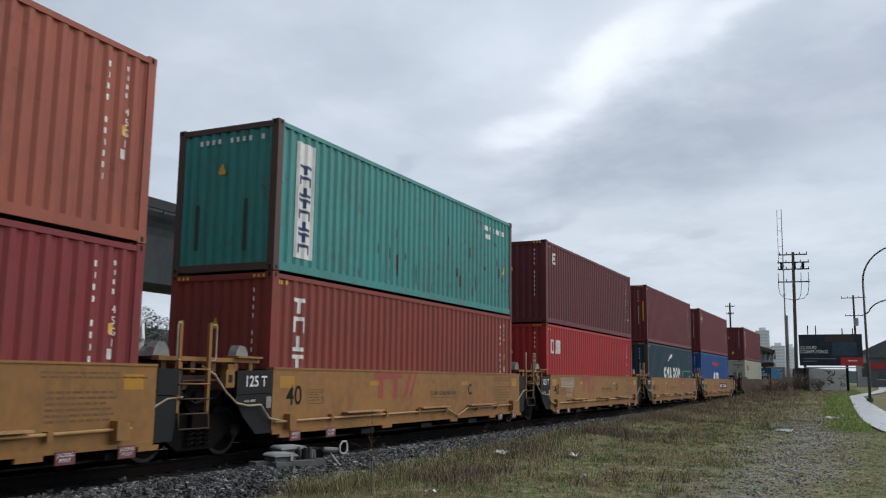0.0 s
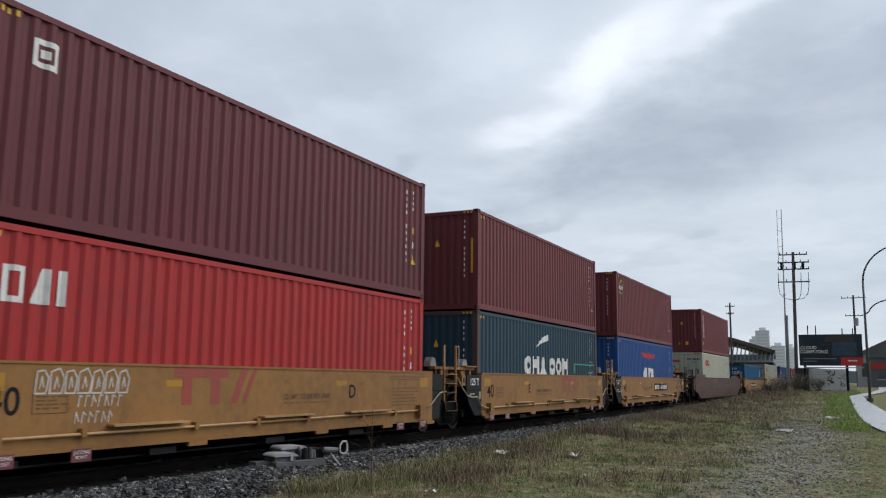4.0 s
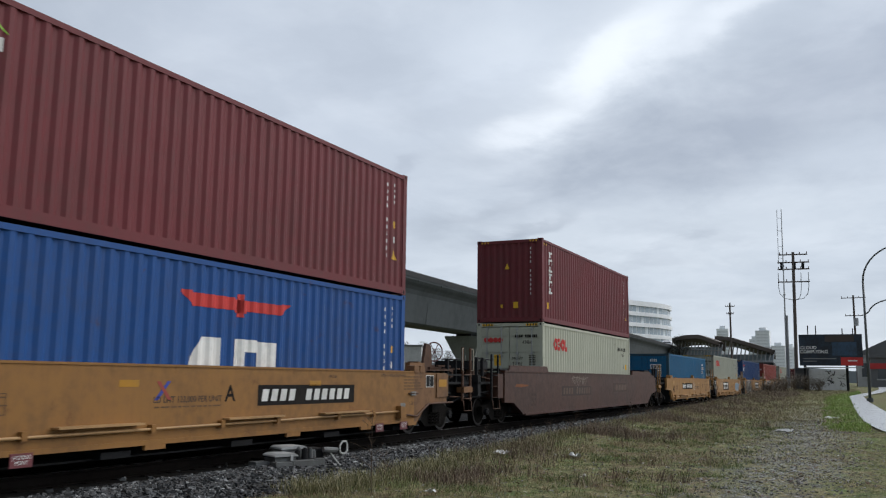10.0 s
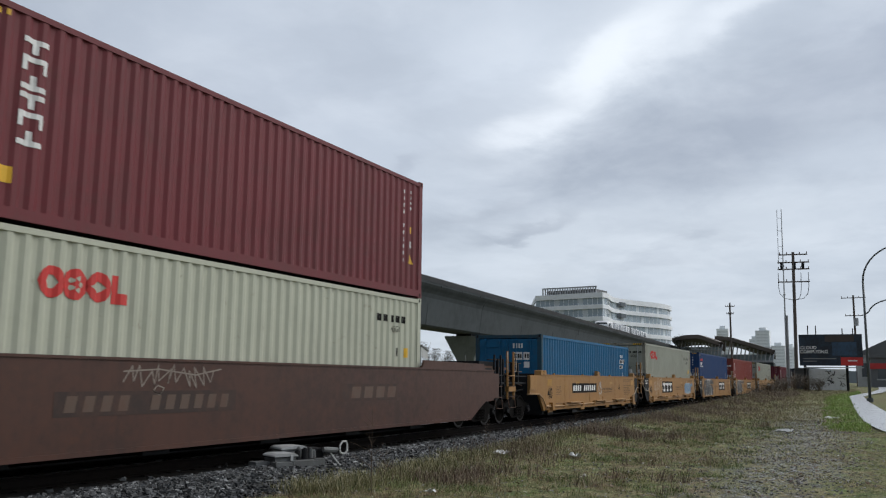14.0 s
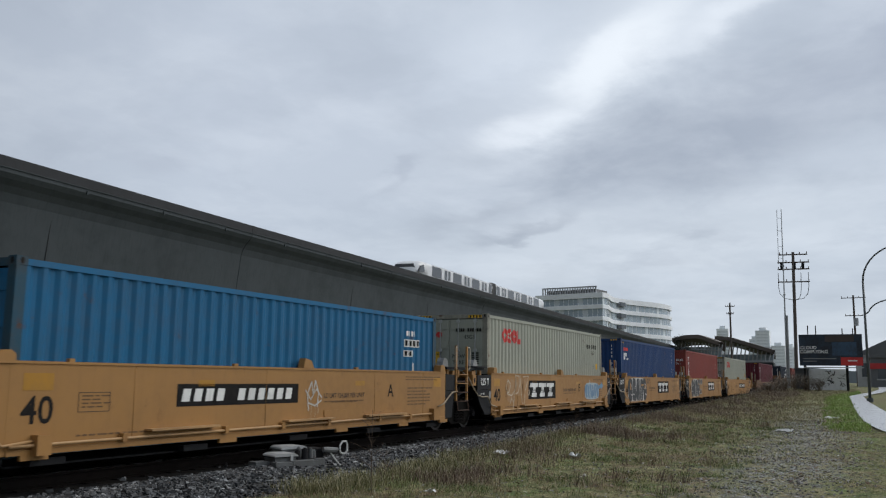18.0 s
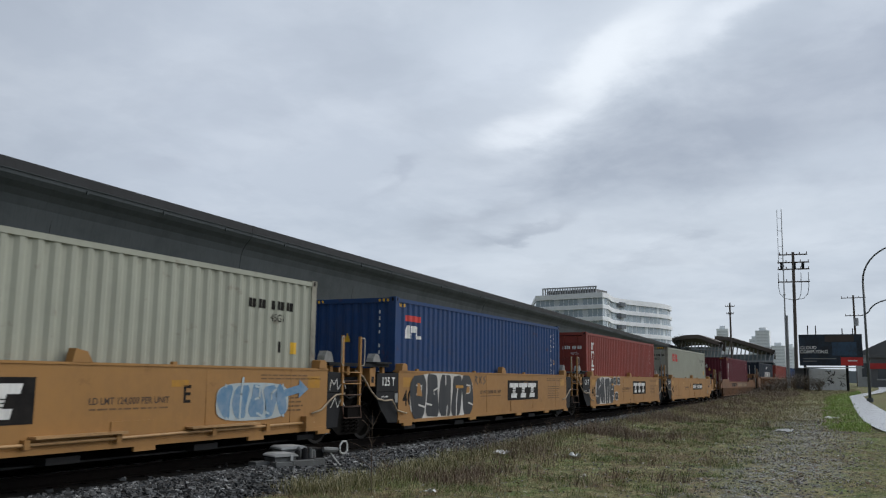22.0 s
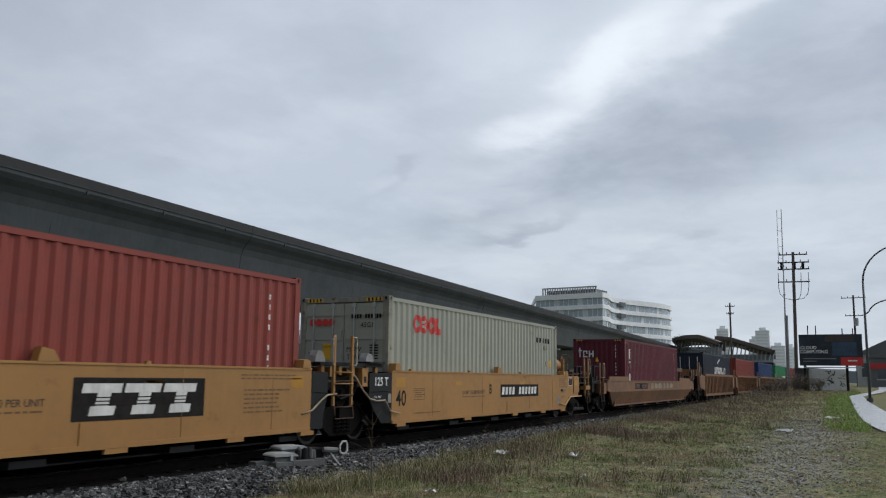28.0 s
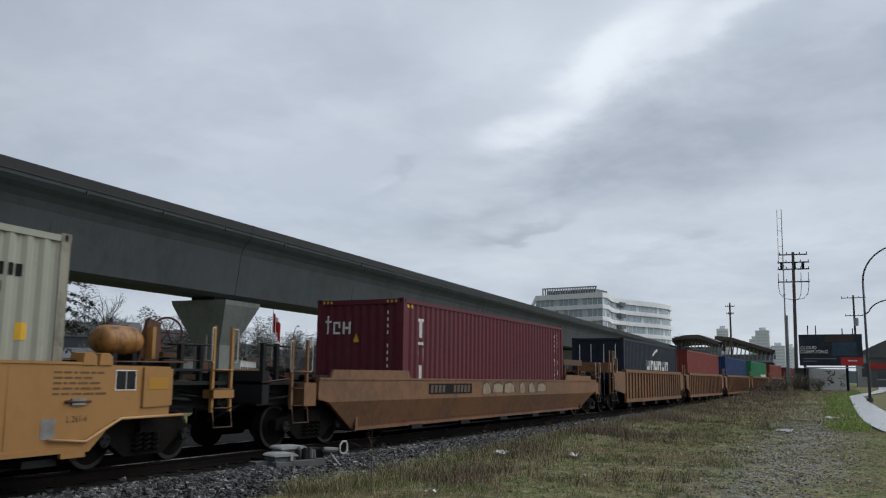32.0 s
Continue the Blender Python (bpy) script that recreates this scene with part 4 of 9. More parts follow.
def end_mark(c, name, mat, rects, label="", x=None):
    """Rectangles on the near end: y0, y1 across, z0, z1 up."""
    bm = bmesh.new()
    x = -L / 2 + 0.024 if x is None else x
    for y0, y1, z0, z1 in rects:
        bm.faces.new([bm.verts.new((x, a, b)) for a, b in ((y0, z0), (y1, z0), (y1, z1), (y0, z1))])
    return part(name, bm, mat, c, label)


TEXTS = {}


def lettering(words, size, mat, parent, m, name="lettering", bold=0.0, label=""):
    k = (words, size, bold)
    if k not in TEXTS:
        cu = bpy.data.curves.new("lettering", "FONT")
        cu.body, cu.size, cu.align_x, cu.align_y, cu.offset, cu.resolution_u = words, size, "CENTER", "CENTER", bold, 3
        ob = new("lettering", cu)
        TEXTS[k] = bpy.data.meshes.new_from_object(ob.evaluated_get(bpy.context.evaluated_depsgraph_get()))
        bpy.data.objects.remove(ob)
        TEXTS[k].materials.clear()
        TEXTS[k].materials.append(mat)
    ob = new(name, TEXTS[k])
    if TEXTS[k].materials[0] is not mat:
        ob.material_slots[0].link = "OBJECT"
        ob.material_slots[0].material = mat
    ob.parent, ob.matrix_basis = parent, m
    return tagged(ob, label)


def on_side(u, v, out=0.0):
    return pose(u - L / 2, -W / 2 + 0.006 - out, v, 90, 0, 0)


def on_end(y, v, out=0.0):
    return pose(-L / 2 + 0.02 - out, y, v, 90, 0, -90)


def code_column(u, v1, v0, n, wide=0.042, gaps=(4, 11)):
    """A column of upright code marks as bars."""
    step = (v1 - v0) / n
    return [(u - wide / 2 + 0.02 * (i % 3 == 1), u + wide / 2, v1 - step * (i + 0.52), v1 - step * i) for i in range(n) if i not in gaps]


def block_glyphs(u, v1, v0, n, wide, thick=0.075):
    """A column of bold upright marks, each of two posts and a bar."""
    step = (v1 - v0) / n
    out = []
    for i in range(n):
        t, b = v1 - step * i, v1 - step * (i + 0.82)
        if i % 3 == 0:
            out += [(u - wide / 2, u + wide / 2, t - thick, t), (u - thick * 0.6, u + thick * 0.6, b, t - thick)]
        elif i % 3 == 1:
            out += [(u - wide / 2, u - wide / 2 + thick, b, t), (u - wide / 2 + thick, u + wide / 2, t - thick, t), (u + wide / 2 - thick, u + wide / 2, b, t - thick)]
        else:
            out += [(u - wide / 2, u + wide / 2, b, b + thick), (u - thick * 0.6, u + thick * 0.6, b + thick, t)]
    return out


def disc_bands(u, v, r, hole=0.0):
    def hi(x):
        return v + math.sqrt(max(0.0, r * r - (x - u) ** 2))

    def lo(x):
        return v - math.sqrt(max(0.0, r * r - (x - u) ** 2))
    if not hole:
        return [(u - r, u + r, lo, hi)]

    def ihi(x):
        return v + math.sqrt(max(0.0, hole * hole - (x - u) ** 2))

    def ilo(x):
        return v - math.sqrt(max(0.0, hole * hole - (x - u) ** 2))
    return [(u - r, u + r, ihi, hi), (u - r, u + r, lo, ilo)]


def triangle(u, v, s):
    return [(u - s / 2, u, v, lambda x: v + 1.9 * (x - u + s / 2)), (u, u + s / 2, v, lambda x: v + 1.9 * (u + s / 2 - x))]


def std_marks(c, h=HC, ink=white, far=True, tri=True, hazard=True, code_end=True):
    """What most of the boxes carry: codes at the far end of the side, a code on the end, hazard stripes, warning triangle."""
    if far:
        side_mark(c, "code_print", ink, [b for b in code_column(L - 0.95, h - 0.35, 0.55, 12)])
        side_mark(c, "size_code", ink, code_column(L - 0.55, h - 0.30, h - 0.85, 4, gaps=()))
        side_mark(c, "yellow_plate", warn, [(L - 0.63, L - 0.51, 1.53, 1.69)])
        side_mark(c, "white_plate", white, [(L - 0.62, L - 0.51, 1.18, 1.33)])
        if tri:
            side_mark(c, "warning_triangle", warn, triangle(L - 0.57, 0.78, 0.26))
    if code_end:
        step = (h - 1.0) / 12
        end_mark(c, "code_print", ink, [(-0.80, -0.768, h - 0.3 - step * (i + 0.52), h - 0.3 - step * i) for i in range(12) if i not in (4, 11)])
    if tri and code_end:
        end_mark(c, "warning_triangle", warn, [(0.02, 0.16, 1.85, 1.93), (0.045, 0.135, 1.93, 1.99), (0.07, 0.11, 1.99, 2.05)])
    if hazard:
        end_mark(c, "hazard_stripe", warn, [(y, y + 0.055, h - 0.105, h - 0.045) for y in (-1.03, -0.92, -0.81, 0.78, 0.89, 1.0)], x=-L / 2 + 0.008)
        side_mark(c, "hazard_stripe", warn, [(u, u + 0.06, h - 0.22, h - 0.14) for u in (0.2, 0.31, 0.42)])


for key in ("z_up", "z_lo", "a_lo", "b_up", "b_lo", "c_up", "c_lo", "d_up", "d_lo", "e_up", "h", "l"):
    std_marks(loads[key], tri=key not in ("z_up", "z_lo"))
for key in ("z_up", "z_lo"):
    lettering("4\n5\nG\n1", 0.16, white, loads[key], on_side(L - 0.55, HC - 1.25))

# teal box: white strip with dark blue blocks
c = loads["a_up"]
strip = side_mark(c, "white_strip", white, [(0.66, 1.26, 0.32, 2.62)], "white painted strip")
ink_blue = paint("dark_blue_marking", (0.02, 0.035, 0.12), dirt=0.2, bump=0)
bm = bmesh.new()
for u0, u1, v0, v1 in block_glyphs(0.96, 2.18, 0.38, 8, 0.42, 0.06):
    wave_band(bm, u0, u1, v0, v1)
ob = part("dark_block_shape", bm, ink_blue, c)
ob.matrix_basis = pose(0, -0.005, 0)
end_mark(c, "code_print", white, [(0.62 - 0.15 * i, 0.69 - 0.15 * i, HC - 0.36, HC - 0.26) for i in range(11) if i not in (4, 9)])
end_mark(c, "warning_triangle", warn, [(0.02, 0.2, 1.92, 2.0), (0.05, 0.17, 2.0, 2.06), (0.08, 0.14, 2.06, 2.12)])
side_mark(c, "code_print", white, [(L - 2.3 + 0.17 * i, L - 2.2 + 0.17 * i, 2.36, 2.5) for i in range(10) if i not in (4,)] + [(L - 2.1, L - 1.7, 2.12, 2.26)])
side_mark(c, "warning_triangle", warn, triangle(L - 0.65, 1.2, 0.24))
rust_mat = paint("bare_rust", (0.09, 0.03, 0.015), rough=0.9, dirt=0.4, bump=0.3)
rng = random.Random(5)
for i in range(26):
    u, v = rng.uniform(3, 11.6), rng.choice([rng.uniform(0.2, 0.6), rng.uniform(0.7, 1.6)])
    side_mark(c, "rust_patch", rust_mat, [(u, u + rng.uniform(0.02, 0.06), v, v + rng.uniform(0.08, 0.4))])
end_mark(c, "scrape", paint("dark_scrape", (0.03, 0.05, 0.05), dirt=0.4, bump=0), [(0.62, 0.72, 0.45, 1.35), (-0.55, -0.46, 0.4, 1.4)])

# tall white marks down the side near the front
for key, n, v1, v0 in (("a_lo", 6, 2.46, 0.30), ("e_up", 6, 2.50, 0.98), ("i", 6, 2.50, 0.45)):
    side_mark(loads[key], "tall_white_mark", white, block_glyphs(0.91, v1, v0, n, 0.40, 0.075))
end_mark(loads["e_up"], "yellow_plate", warn, [(-0.32, -0.14, 0.48, 0.7), (0.25, 0.33, 0.5, 0.62)])
side_mark(loads["e_up"], "yellow_plate", warn, [(0.5, 0.7, 0.48, 0.7)])
# maroon with square emblem; red with block emblem
side_mark(loads["b_up"], "square_emblem", white, [(0.72, 1.14, 2.12, 2.2), (0.72, 0.8, 2.2, 2.5), (0.8, 1.14, 2.44, 2.52), (1.06, 1.14, 2.2, 2.44), (0.86, 1.0, 2.26, 2.38)])
side_mark(loads["b_lo"], "block_emblem", white, [(0.57, 0.66, 1.87, 2.35), (0.66, 0.9, 2.27, 2.35), (0.66, 0.9, 1.87, 1.95), (0.82, 0.9, 1.95, 2.27), (0.98, 1.16, 1.87, lambda x: 1.92 + 2.4 * (x - 0.98)), (1.16, 1.28, 1.87, 2.35), (1.42, 1.54, 1.87, 2.35)])
end_mark(loads["c_up"], "yellow_strip", warn, [(-1.08, -0.99, 1.05, 2.05)], "yellow strip")
# teal-blue: six bold white blocks and a swoosh
bold = []
u = 3.87
for kind, wd in (("ring", 0.62), ("posts", 0.68), ("wedge", 0.62), ("gap", 0.15), ("ring", 0.62), ("ring", 0.62), ("posts", 0.68)):
    if kind == "ring":
        bold += disc_bands(u + 0.31, 1.41, 0.31, 0.13)
    elif kind == "posts":
        bold += [(u, u + 0.19, 1.10, 1.72), (u + wd - 0.19, u + wd, 1.10, 1.72), (u + 0.19, u + wd - 0.19, 1.34, 1.62)]
    elif kind == "wedge":
        bold += [(u, u + 0.31, 1.10, lambda x, a=u: min(1.72, 1.16 + 2.0 * (x - a))), (u + 0.31, u + 0.62, 1.10, lambda x, a=u: min(1.72, 1.16 + 2.0 * (a + 0.62 - x)))]
    u += wd + 0.09
side_mark(loads["c_lo"], "bold_white_block", white, bold)
side_mark(loads["c_lo"], "white_swoosh", white, [(5.0, 6.2, lambda x: 1.96 + 0.30 * math.sqrt(max(0, x - 5.0)), lambda x: 1.98 + 0.36 * math.sqrt(max(0, x - 5.0)) + 0.12 * min(1, (x - 5.0) * 1.4))])
side_mark(loads["c_lo"], "green_scrawl", paint("green_spray", (0.05, 0.42, 0.22), dirt=0.2, bump=0), [(9.2, 11.9, 1.52, 1.56), (9.2, 9.25, 1.2, 1.52), (11.6, 11.64, 1.2, 1.52), (10.2, 10.25, 1.2, 1.45), (11.0, 11.5, 1.22, 1.27)])
# maroon: white blocks in a green ring
side_mark(loads["d_up"], "green_ring", green_mark, [(0.60, 1.26, lambda x: 2.36 + 0.17 * math.sin((x - 0.60) * 4.6), lambda x: 2.38 + 0.22 * math.sin((x - 0.60) * 4.6)),
                                                    (0.52, 1.15, lambda x: 2.14 - 0.22 * math.sin((x - 0.52) * 4.6), lambda x: 2.16 - 0.17 * math.sin((x - 0.52) * 4.6))])
side_mark(loads["d_up"], "white_blocks", white, [(0.62 + 0.13 * i, 0.70 + 0.13 * i, 2.14 + 0.02 * (i % 2), 2.33) for i in range(5)])
# royal blue: red wings over white blocks
side_mark(loads["d_lo"], "red_wing_emblem", red, [(4.70, 4.95, lambda x: 2.30 - 0.75 * (x - 4.70), 2.34), (4.95, 6.0, 2.09, 2.31), (6.0, 6.35, 2.05, 2.28), (6.1, 6.25, 1.98, 2.38),
                                            (6.35, 7.35, 2.09, 2.28), (7.35, 7.62, lambda x: 2.09 + 0.7 * (x - 7.35), 2.30)])
side_mark(loads["d_lo"], "white_blocks", white, [(4.92, 5.3, 1.08, lambda x: min(1.6, 1.15 + 1.6 * (x - 4.92))), (5.3, 5.68, 1.08, 1.6), (6.05, 6.35, 1.08, 1.6), (6.35, 6.7, 1.38, 1.6), (6.7, 7.27, 1.08, 1.57)])
# cream boxes: red rings on the side and a door, black codes
for key, u0, _ in (("e_lo", 1.24, 0), ("g", 1.22, 0), ("k", 1.26, 0)):
    c = loads[key]
    v = 2.20 if key == "e_lo" else 2.33
    for k in range(3):
        side_mark(c, "red_ring", red, disc_bands(u0 + 0.2 + k * 0.40, v, 0.22, 0.10 if k == 0 else 0.085 if k == 2 else 0.0))
    bm = bmesh.new()
    for i in range(5):
        a = 2 * math.pi * i / 5
        for band in disc_bands(u0 + 0.60 + 0.085 * math.cos(a), v + 0.085 * math.sin(a), 0.048):
            wave_band(bm, *band)
    petals = part("pale_petals", bm, cream, c)
    petals.matrix_basis = pose(0, -0.004, 0)
    side_mark(c, "red_block", red, [(u0 + 1.24, u0 + 1.36, v - 0.22, v + 0.2), (u0 + 1.36, u0 + 1.56, v - 0.22, v - 0.06)])
    dx = -L / 2 + 0.008
    for i in range(4):
        bm = bmesh.new()
        prism(bm, [(0.86 - 0.175 * i + 0.09 * math.cos(a), 2.30 + 0.09 * math.sin(a)) for a in [math.pi * j / 6 for j in range(12)]], dx - 0.004, dx, "x")
        part("red_door_disc", bm, red, c)
    end_mark(c, "yellow_plate", warn, [(0.28, 0.56, 1.42, 1.80)], "yellow caution plate", x=dx)
    lettering("CAUTION", 0.07, black, c, pose(dx - 0.004, 0.42, 1.72, 90, 0, -90))
    end_mark(c, "code_print", black, [(-0.26 - 0.075 * i, -0.21 - 0.075 * i, 2.38, 2.48) for i in range(11) if i != 4], x=dx)
    lettering("45G1", 0.16, black, c, pose(dx - 0.004, -0.65, 2.22, 90, 0, -90))
    lettering("MGW", 0.16, black, c, pose(dx - 0.004, -0.30, 1.66, 90, 0, -90))
    lettering("TARE", 0.16, black, c, pose(dx - 0.004, -0.30, 1.48, 90, 0, -90))
    end_mark(c, "small_print", black, [(-0.95, -0.72, 1.44 + 0.06 * i, 1.47 + 0.06 * i) for i in range(6)], x=dx)
    end_mark(c, "round_mark", black, [(0.84, 0.95, 1.48, 1.60)], x=dx)
    side_mark(c, "code_print", black, [(L - 2.1 + 0.14 * i, L - 2.01 + 0.14 * i, 2.24, 2.4) for i in range(10) if i != 4])
    lettering("45G1", 0.2, black, c, on_side(L - 1.25, 2.08))
    side_mark(c, "dark_plate", black, [(L - 1.2, L - 1.08, 1.46, 1.66)])
    side_mark(c, "yellow_plate", warn, [(L - 0.78, L - 0.62, 1.44, 1.66)])
    side_mark(c, "hazard_stripe", black, [(u, u + 0.05, HC - 0.10, HC - 0.03) for u in (0.25, 0.36, 0.47, L - 0.5, L - 0.39, L - 0.28)])
    end_mark(c, "hazard_stripe", warn, [(y, y + 0.42, HC - 0.115, HC - 0.035) for y in (-1.03, 0.6)], x=-L / 2 + 0.010)
    end_mark(c, "hazard_bars", black, [(y, y + 0.045, HC - 0.112, HC - 0.038) for y in (-1.0, -0.9, -0.8, -0.7, 0.63, 0.73, 0.83, 0.93)], x=-L / 2 + 0.004)
# blue box: white patches
c = loads["f"]
dx = -L / 2 + 0.008
end_mark(c, "white_number_patch", white, [(-0.52, -0.18, 1.72, 1.98), (-0.78, -0.56, 1.72, 1.98), (-0.78, -0.58, 1.46, 1.66)], "white patches with code bars", x=dx)
end_mark(c, "code_bars", black, [(-0.27 - 0.075 * i, -0.22 - 0.075 * i, 1.78, 1.93) for i in range(4)] + [(-0.66, -0.61, 1.78, 1.93), (-0.75, -0.7, 1.78, 1.93)], x=dx - 0.004)
end_mark(c, "white_code", white, [(-0.24 - 0.1 * i, -0.18 - 0.1 * i, 2.12, 2.28) for i in range(4)], x=dx)
side_mark(c, "white_number_patch", white, [(L - 1.62, L - 0.92, 1.80, 1.98), (L - 1.64, L - 1.24, 1.57, 1.72), (L - 1.25, L - 1.13, 1.24, 1.42)])
bm = bmesh.new()
for i in range(6):
    wave_band(bm, L - 1.59 + 0.115 * i, L - 1.52 + 0.115 * i, 1.825, 1.955)
for i in range(3):
    wave_band(bm, L - 1.60 + 0.12 * i, L - 1.53 + 0.12 * i, 1.59, 1.70)
ob = part("code_bars", bm, black, c)
ob.matrix_basis = pose(0, -0.005, 0)
side_mark(c, "white_code", white, [(L - 1.56 + 0.13 * i, L - 1.49 + 0.13 * i, 2.06, 2.18) for i in range(4)])
side_mark(c, "warning_triangle", warn, triangle(L - 1.12, 0.98, 0.30))
# navy box: red bar over white blocks
c = loads["h"]
side_mark(c, "red_bar", red, [(0.52, 1.3, 2.36, 2.50)])
side_mark(c, "white_blocks", white, [(0.50, 0.74, 1.95, lambda x: min(2.26, 2.0 + 2 * (x - 0.5))), (0.80, 0.88, 1.95, 2.26), (0.88, 1.04, 2.1, 2.26), (1.1, 1.18, 1.95, 2.26), (1.18, 1.4, 1.95, 2.03)])
# red box with doors: white codes
c = loads["i"]
end_mark(c, "code_print", white, [(-0.3 - 0.08 * i, -0.25 - 0.08 * i, 2.22, 2.34) for i in range(10) if i != 4], x=dx)
lettering("45G1", 0.15, white, c, pose(dx - 0.004, -0.75, 2.05, 90, 0, -90))
end_mark(c, "round_emblem", white, [(0.1, 0.25, 2.05, 2.25)], x=dx)
side_mark(c, "code_print", white, code_column(L - 0.95, 2.5, 0.3, 12))
side_mark(c, "yellow_plate", warn, [(L - 1.3, L - 1.15, 0.9, 1.05), (L - 0.7, L - 0.55, 0.8, 0.98)])
# wine red box: small white blocks on end and side
c = loads["l"]
end_mark(c, "white_blocks", white, [(0.88, 0.93, 2.05, 2.5), (0.80, 0.98, 2.33, 2.38), (0.55, 0.75, 2.05, 2.1), (0.7, 0.75, 2.1, 2.33), (0.55, 0.75, 2.3, 2.35), (0.55, 0.6, 2.2, 2.33), (0.25, 0.31, 2.05, 2.35), (0.42, 0.48, 2.05, 2.35), (0.31, 0.42, 2.17, 2.23)])
side_mark(c, "tall_white_mark", white, block_glyphs(0.95, 2.45, 0.75, 3, 0.34, 0.07))
side_mark(c, "yellow_plate", warn, [(L - 0.95, L - 0.55, 0.02 + 0.25, 0.6)])
# dark blue box: pale bars on its doors, white blocks on the side
c = loads["m"]
end_mark(c, "pale_bars", white, [(y, y + 0.04, 0.3, 2.6) for y in (-0.86, -0.32, 0.28, 0.82)], x=-L / 2 - 0.035)
bold = []
u = 4.6
for i in range(6):
    bold += [(u, u + 0.2, 1.5, 1.98), (u + 0.5, u + 0.7, 1.5, 1.98), (u + 0.2, u + 0.5, 1.5 + 0.3 * (i % 2), 1.68 + 0.3 * (i % 2))]
    u += 0.9
side_mark(c, "bold_white_block", white, bold)
side_mark(c, "white_swoosh", white, [(6.1, 7.2, lambda x: 2.12 + 0.36 * math.sqrt(max(0, x - 6.1)), lambda x: 2.12 + 0.36 * math.sqrt(max(0, x - 6.1)) + 0.13)])
side_mark(loads["p"], "white_panel", white, [(7.5, 11.5, 0.9, 1.7)])


# ---- wagons ----
def wheelset(parent, x, station):
    """An axle with two wheels, turning on its wagon."""
    ws = part("axle", lambda bm: rod(bm, (0, -0.98, 0), (0, 0.98, 0), 0.08, seg=10), truck_steel, parent, key="axle")
    ws.matrix_basis = pose(x, 0, 0.42)
    for s in (-1, 1):
        def wheel(bm, s=s):
            for y0, y1, r0, r1 in ((0.69, 0.715, 0.445, 0.445), (0.715, 0.835, 0.42, 0.415)):
                rod(bm, (0, s * y0, 0), (0, s * y1, 0), r0, r1, 32)
        part("wheel", wheel, truck_steel, ws, key=("wheel", s))
        part("wheel_rim", lambda bm, s=s: rod(bm, (0, s * 0.8352, 0), (0, s * 0.840, 0), 0.41, 0.405, 32), worn_rim, ws, key=("rim", s))
        part("wheel_web", lambda bm, s=s: rod(bm, (0, s * 0.8395, 0), (0, s * 0.90, 0), 0.35, 0.13, 24), truck_steel, ws, key=("hub", s))

        def cap(bm, s=s):
            rod(bm, (0, s * 1.07, 0), (0, s * 1.14, 0), 0.10, seg=12)
            for i in range(3):
                a = 2 * math.pi * i / 3
                rod(bm, (0.06 * math.cos(a), s * 1.14, 0.06 * math.sin(a)), (0.06 * math.cos(a), s * 1.16, 0.06 * math.sin(a)), 0.02, seg=6)
        part("bearing_cap", cap, black_steel, ws, key=("cap", s))
    WHEELS.append((ws, station))


worn_rim = paint("worn_wheel_rim", (0.03, 0.028, 0.027), rough=0.4, metal=0.6, dirt=0.4, bump=0.05)


def truck(parent, x, station):
    """A three-piece truck: two side frames with coil springs, a bolster, two wheelsets."""
    for s in (-1, 1):
        def frame_side(bm, s=s):
            y0, y1 = sorted((s * 0.93, s * 1.06))
            prism(bm, [(-1.12, 0.36), (-1.12, 0.56), (-0.80, 0.62), (-0.45, 0.74), (0.45, 0.74), (0.80, 0.62), (1.12, 0.56), (1.12, 0.36), (0.72, 0.36), (0.42, 0.16),
                       (-0.42, 0.16), (-0.72, 0.36)], y0, y1)
        f = part("side_frame", frame_side, truck_steel, parent, key=("sideframe", s), bevel=0.015)
        f.matrix_basis = pose(x, 0, 0)
        for dx in (-0.2, 0.0, 0.2):
            def spring(bm, s=s):
                tube(bm, [(0.075 * math.cos(0.9 * i), s * 1.11 + 0.045 * math.sin(0.9 * i), 0.22 + 0.0105 * i) for i in range(30)], 0.016, 5)
            sp = part("spring", spring, truck_steel, parent, key=("spring", s))
            sp.matrix_basis = pose(x + dx, 0, 0)
    b = part("bolster", lambda bm: box(bm, -0.2, 0.2, -1.15, 1.15, 0.50, 0.72), truck_steel, parent, bevel=0.02, key="bolster")
    b.matrix_basis = pose(x, 0, 0)
    for dx in (-0.89, 0.89):
        wheelset(parent, x + dx, station + dx)


YS = 1.378   # half width over the side sheets
# yellow paled by wear, with sky light on top faces painted in
lit_worn_pipe = paint("lit_worn_yellow", (0.40, 0.235, 0.10), rough=0.5, dirt=0.45, dirt_rgb=(0.12, 0.07, 0.035), bump=0)
pale_hose = paint("pale_air_hose", (0.36, 0.29, 0.20), rough=0.55, dirt=0.5, dirt_rgb=(0.12, 0.085, 0.05), bump=0)
grab_white = paint("pale_grab_iron", (0.44, 0.40, 0.33), rough=0.5, dirt=0.4, bump=0)
jack_maroon = paint("jacking_plate", (0.16, 0.035, 0.045), rough=0.6, dirt=0.4, bump=0)
stencil = paint("brown_stencil", (0.055, 0.032, 0.02), rough=0.7, dirt=0.3, bump=0)
faint_stencil = paint("faint_stencil", (0.10, 0.052, 0.022), rough=0.7, dirt=0.5, dirt_rgb=(0.2, 0.11, 0.045), bump=0)
guide_grey = paint("grey_guide", (0.24, 0.24, 0.23), rough=0.6, dirt=0.5, streak=0.3, bump=0.05)
amber = paint("amber_reflector", (0.40, 0.19, 0.012), rough=0.4, dirt=0.3, bump=0)


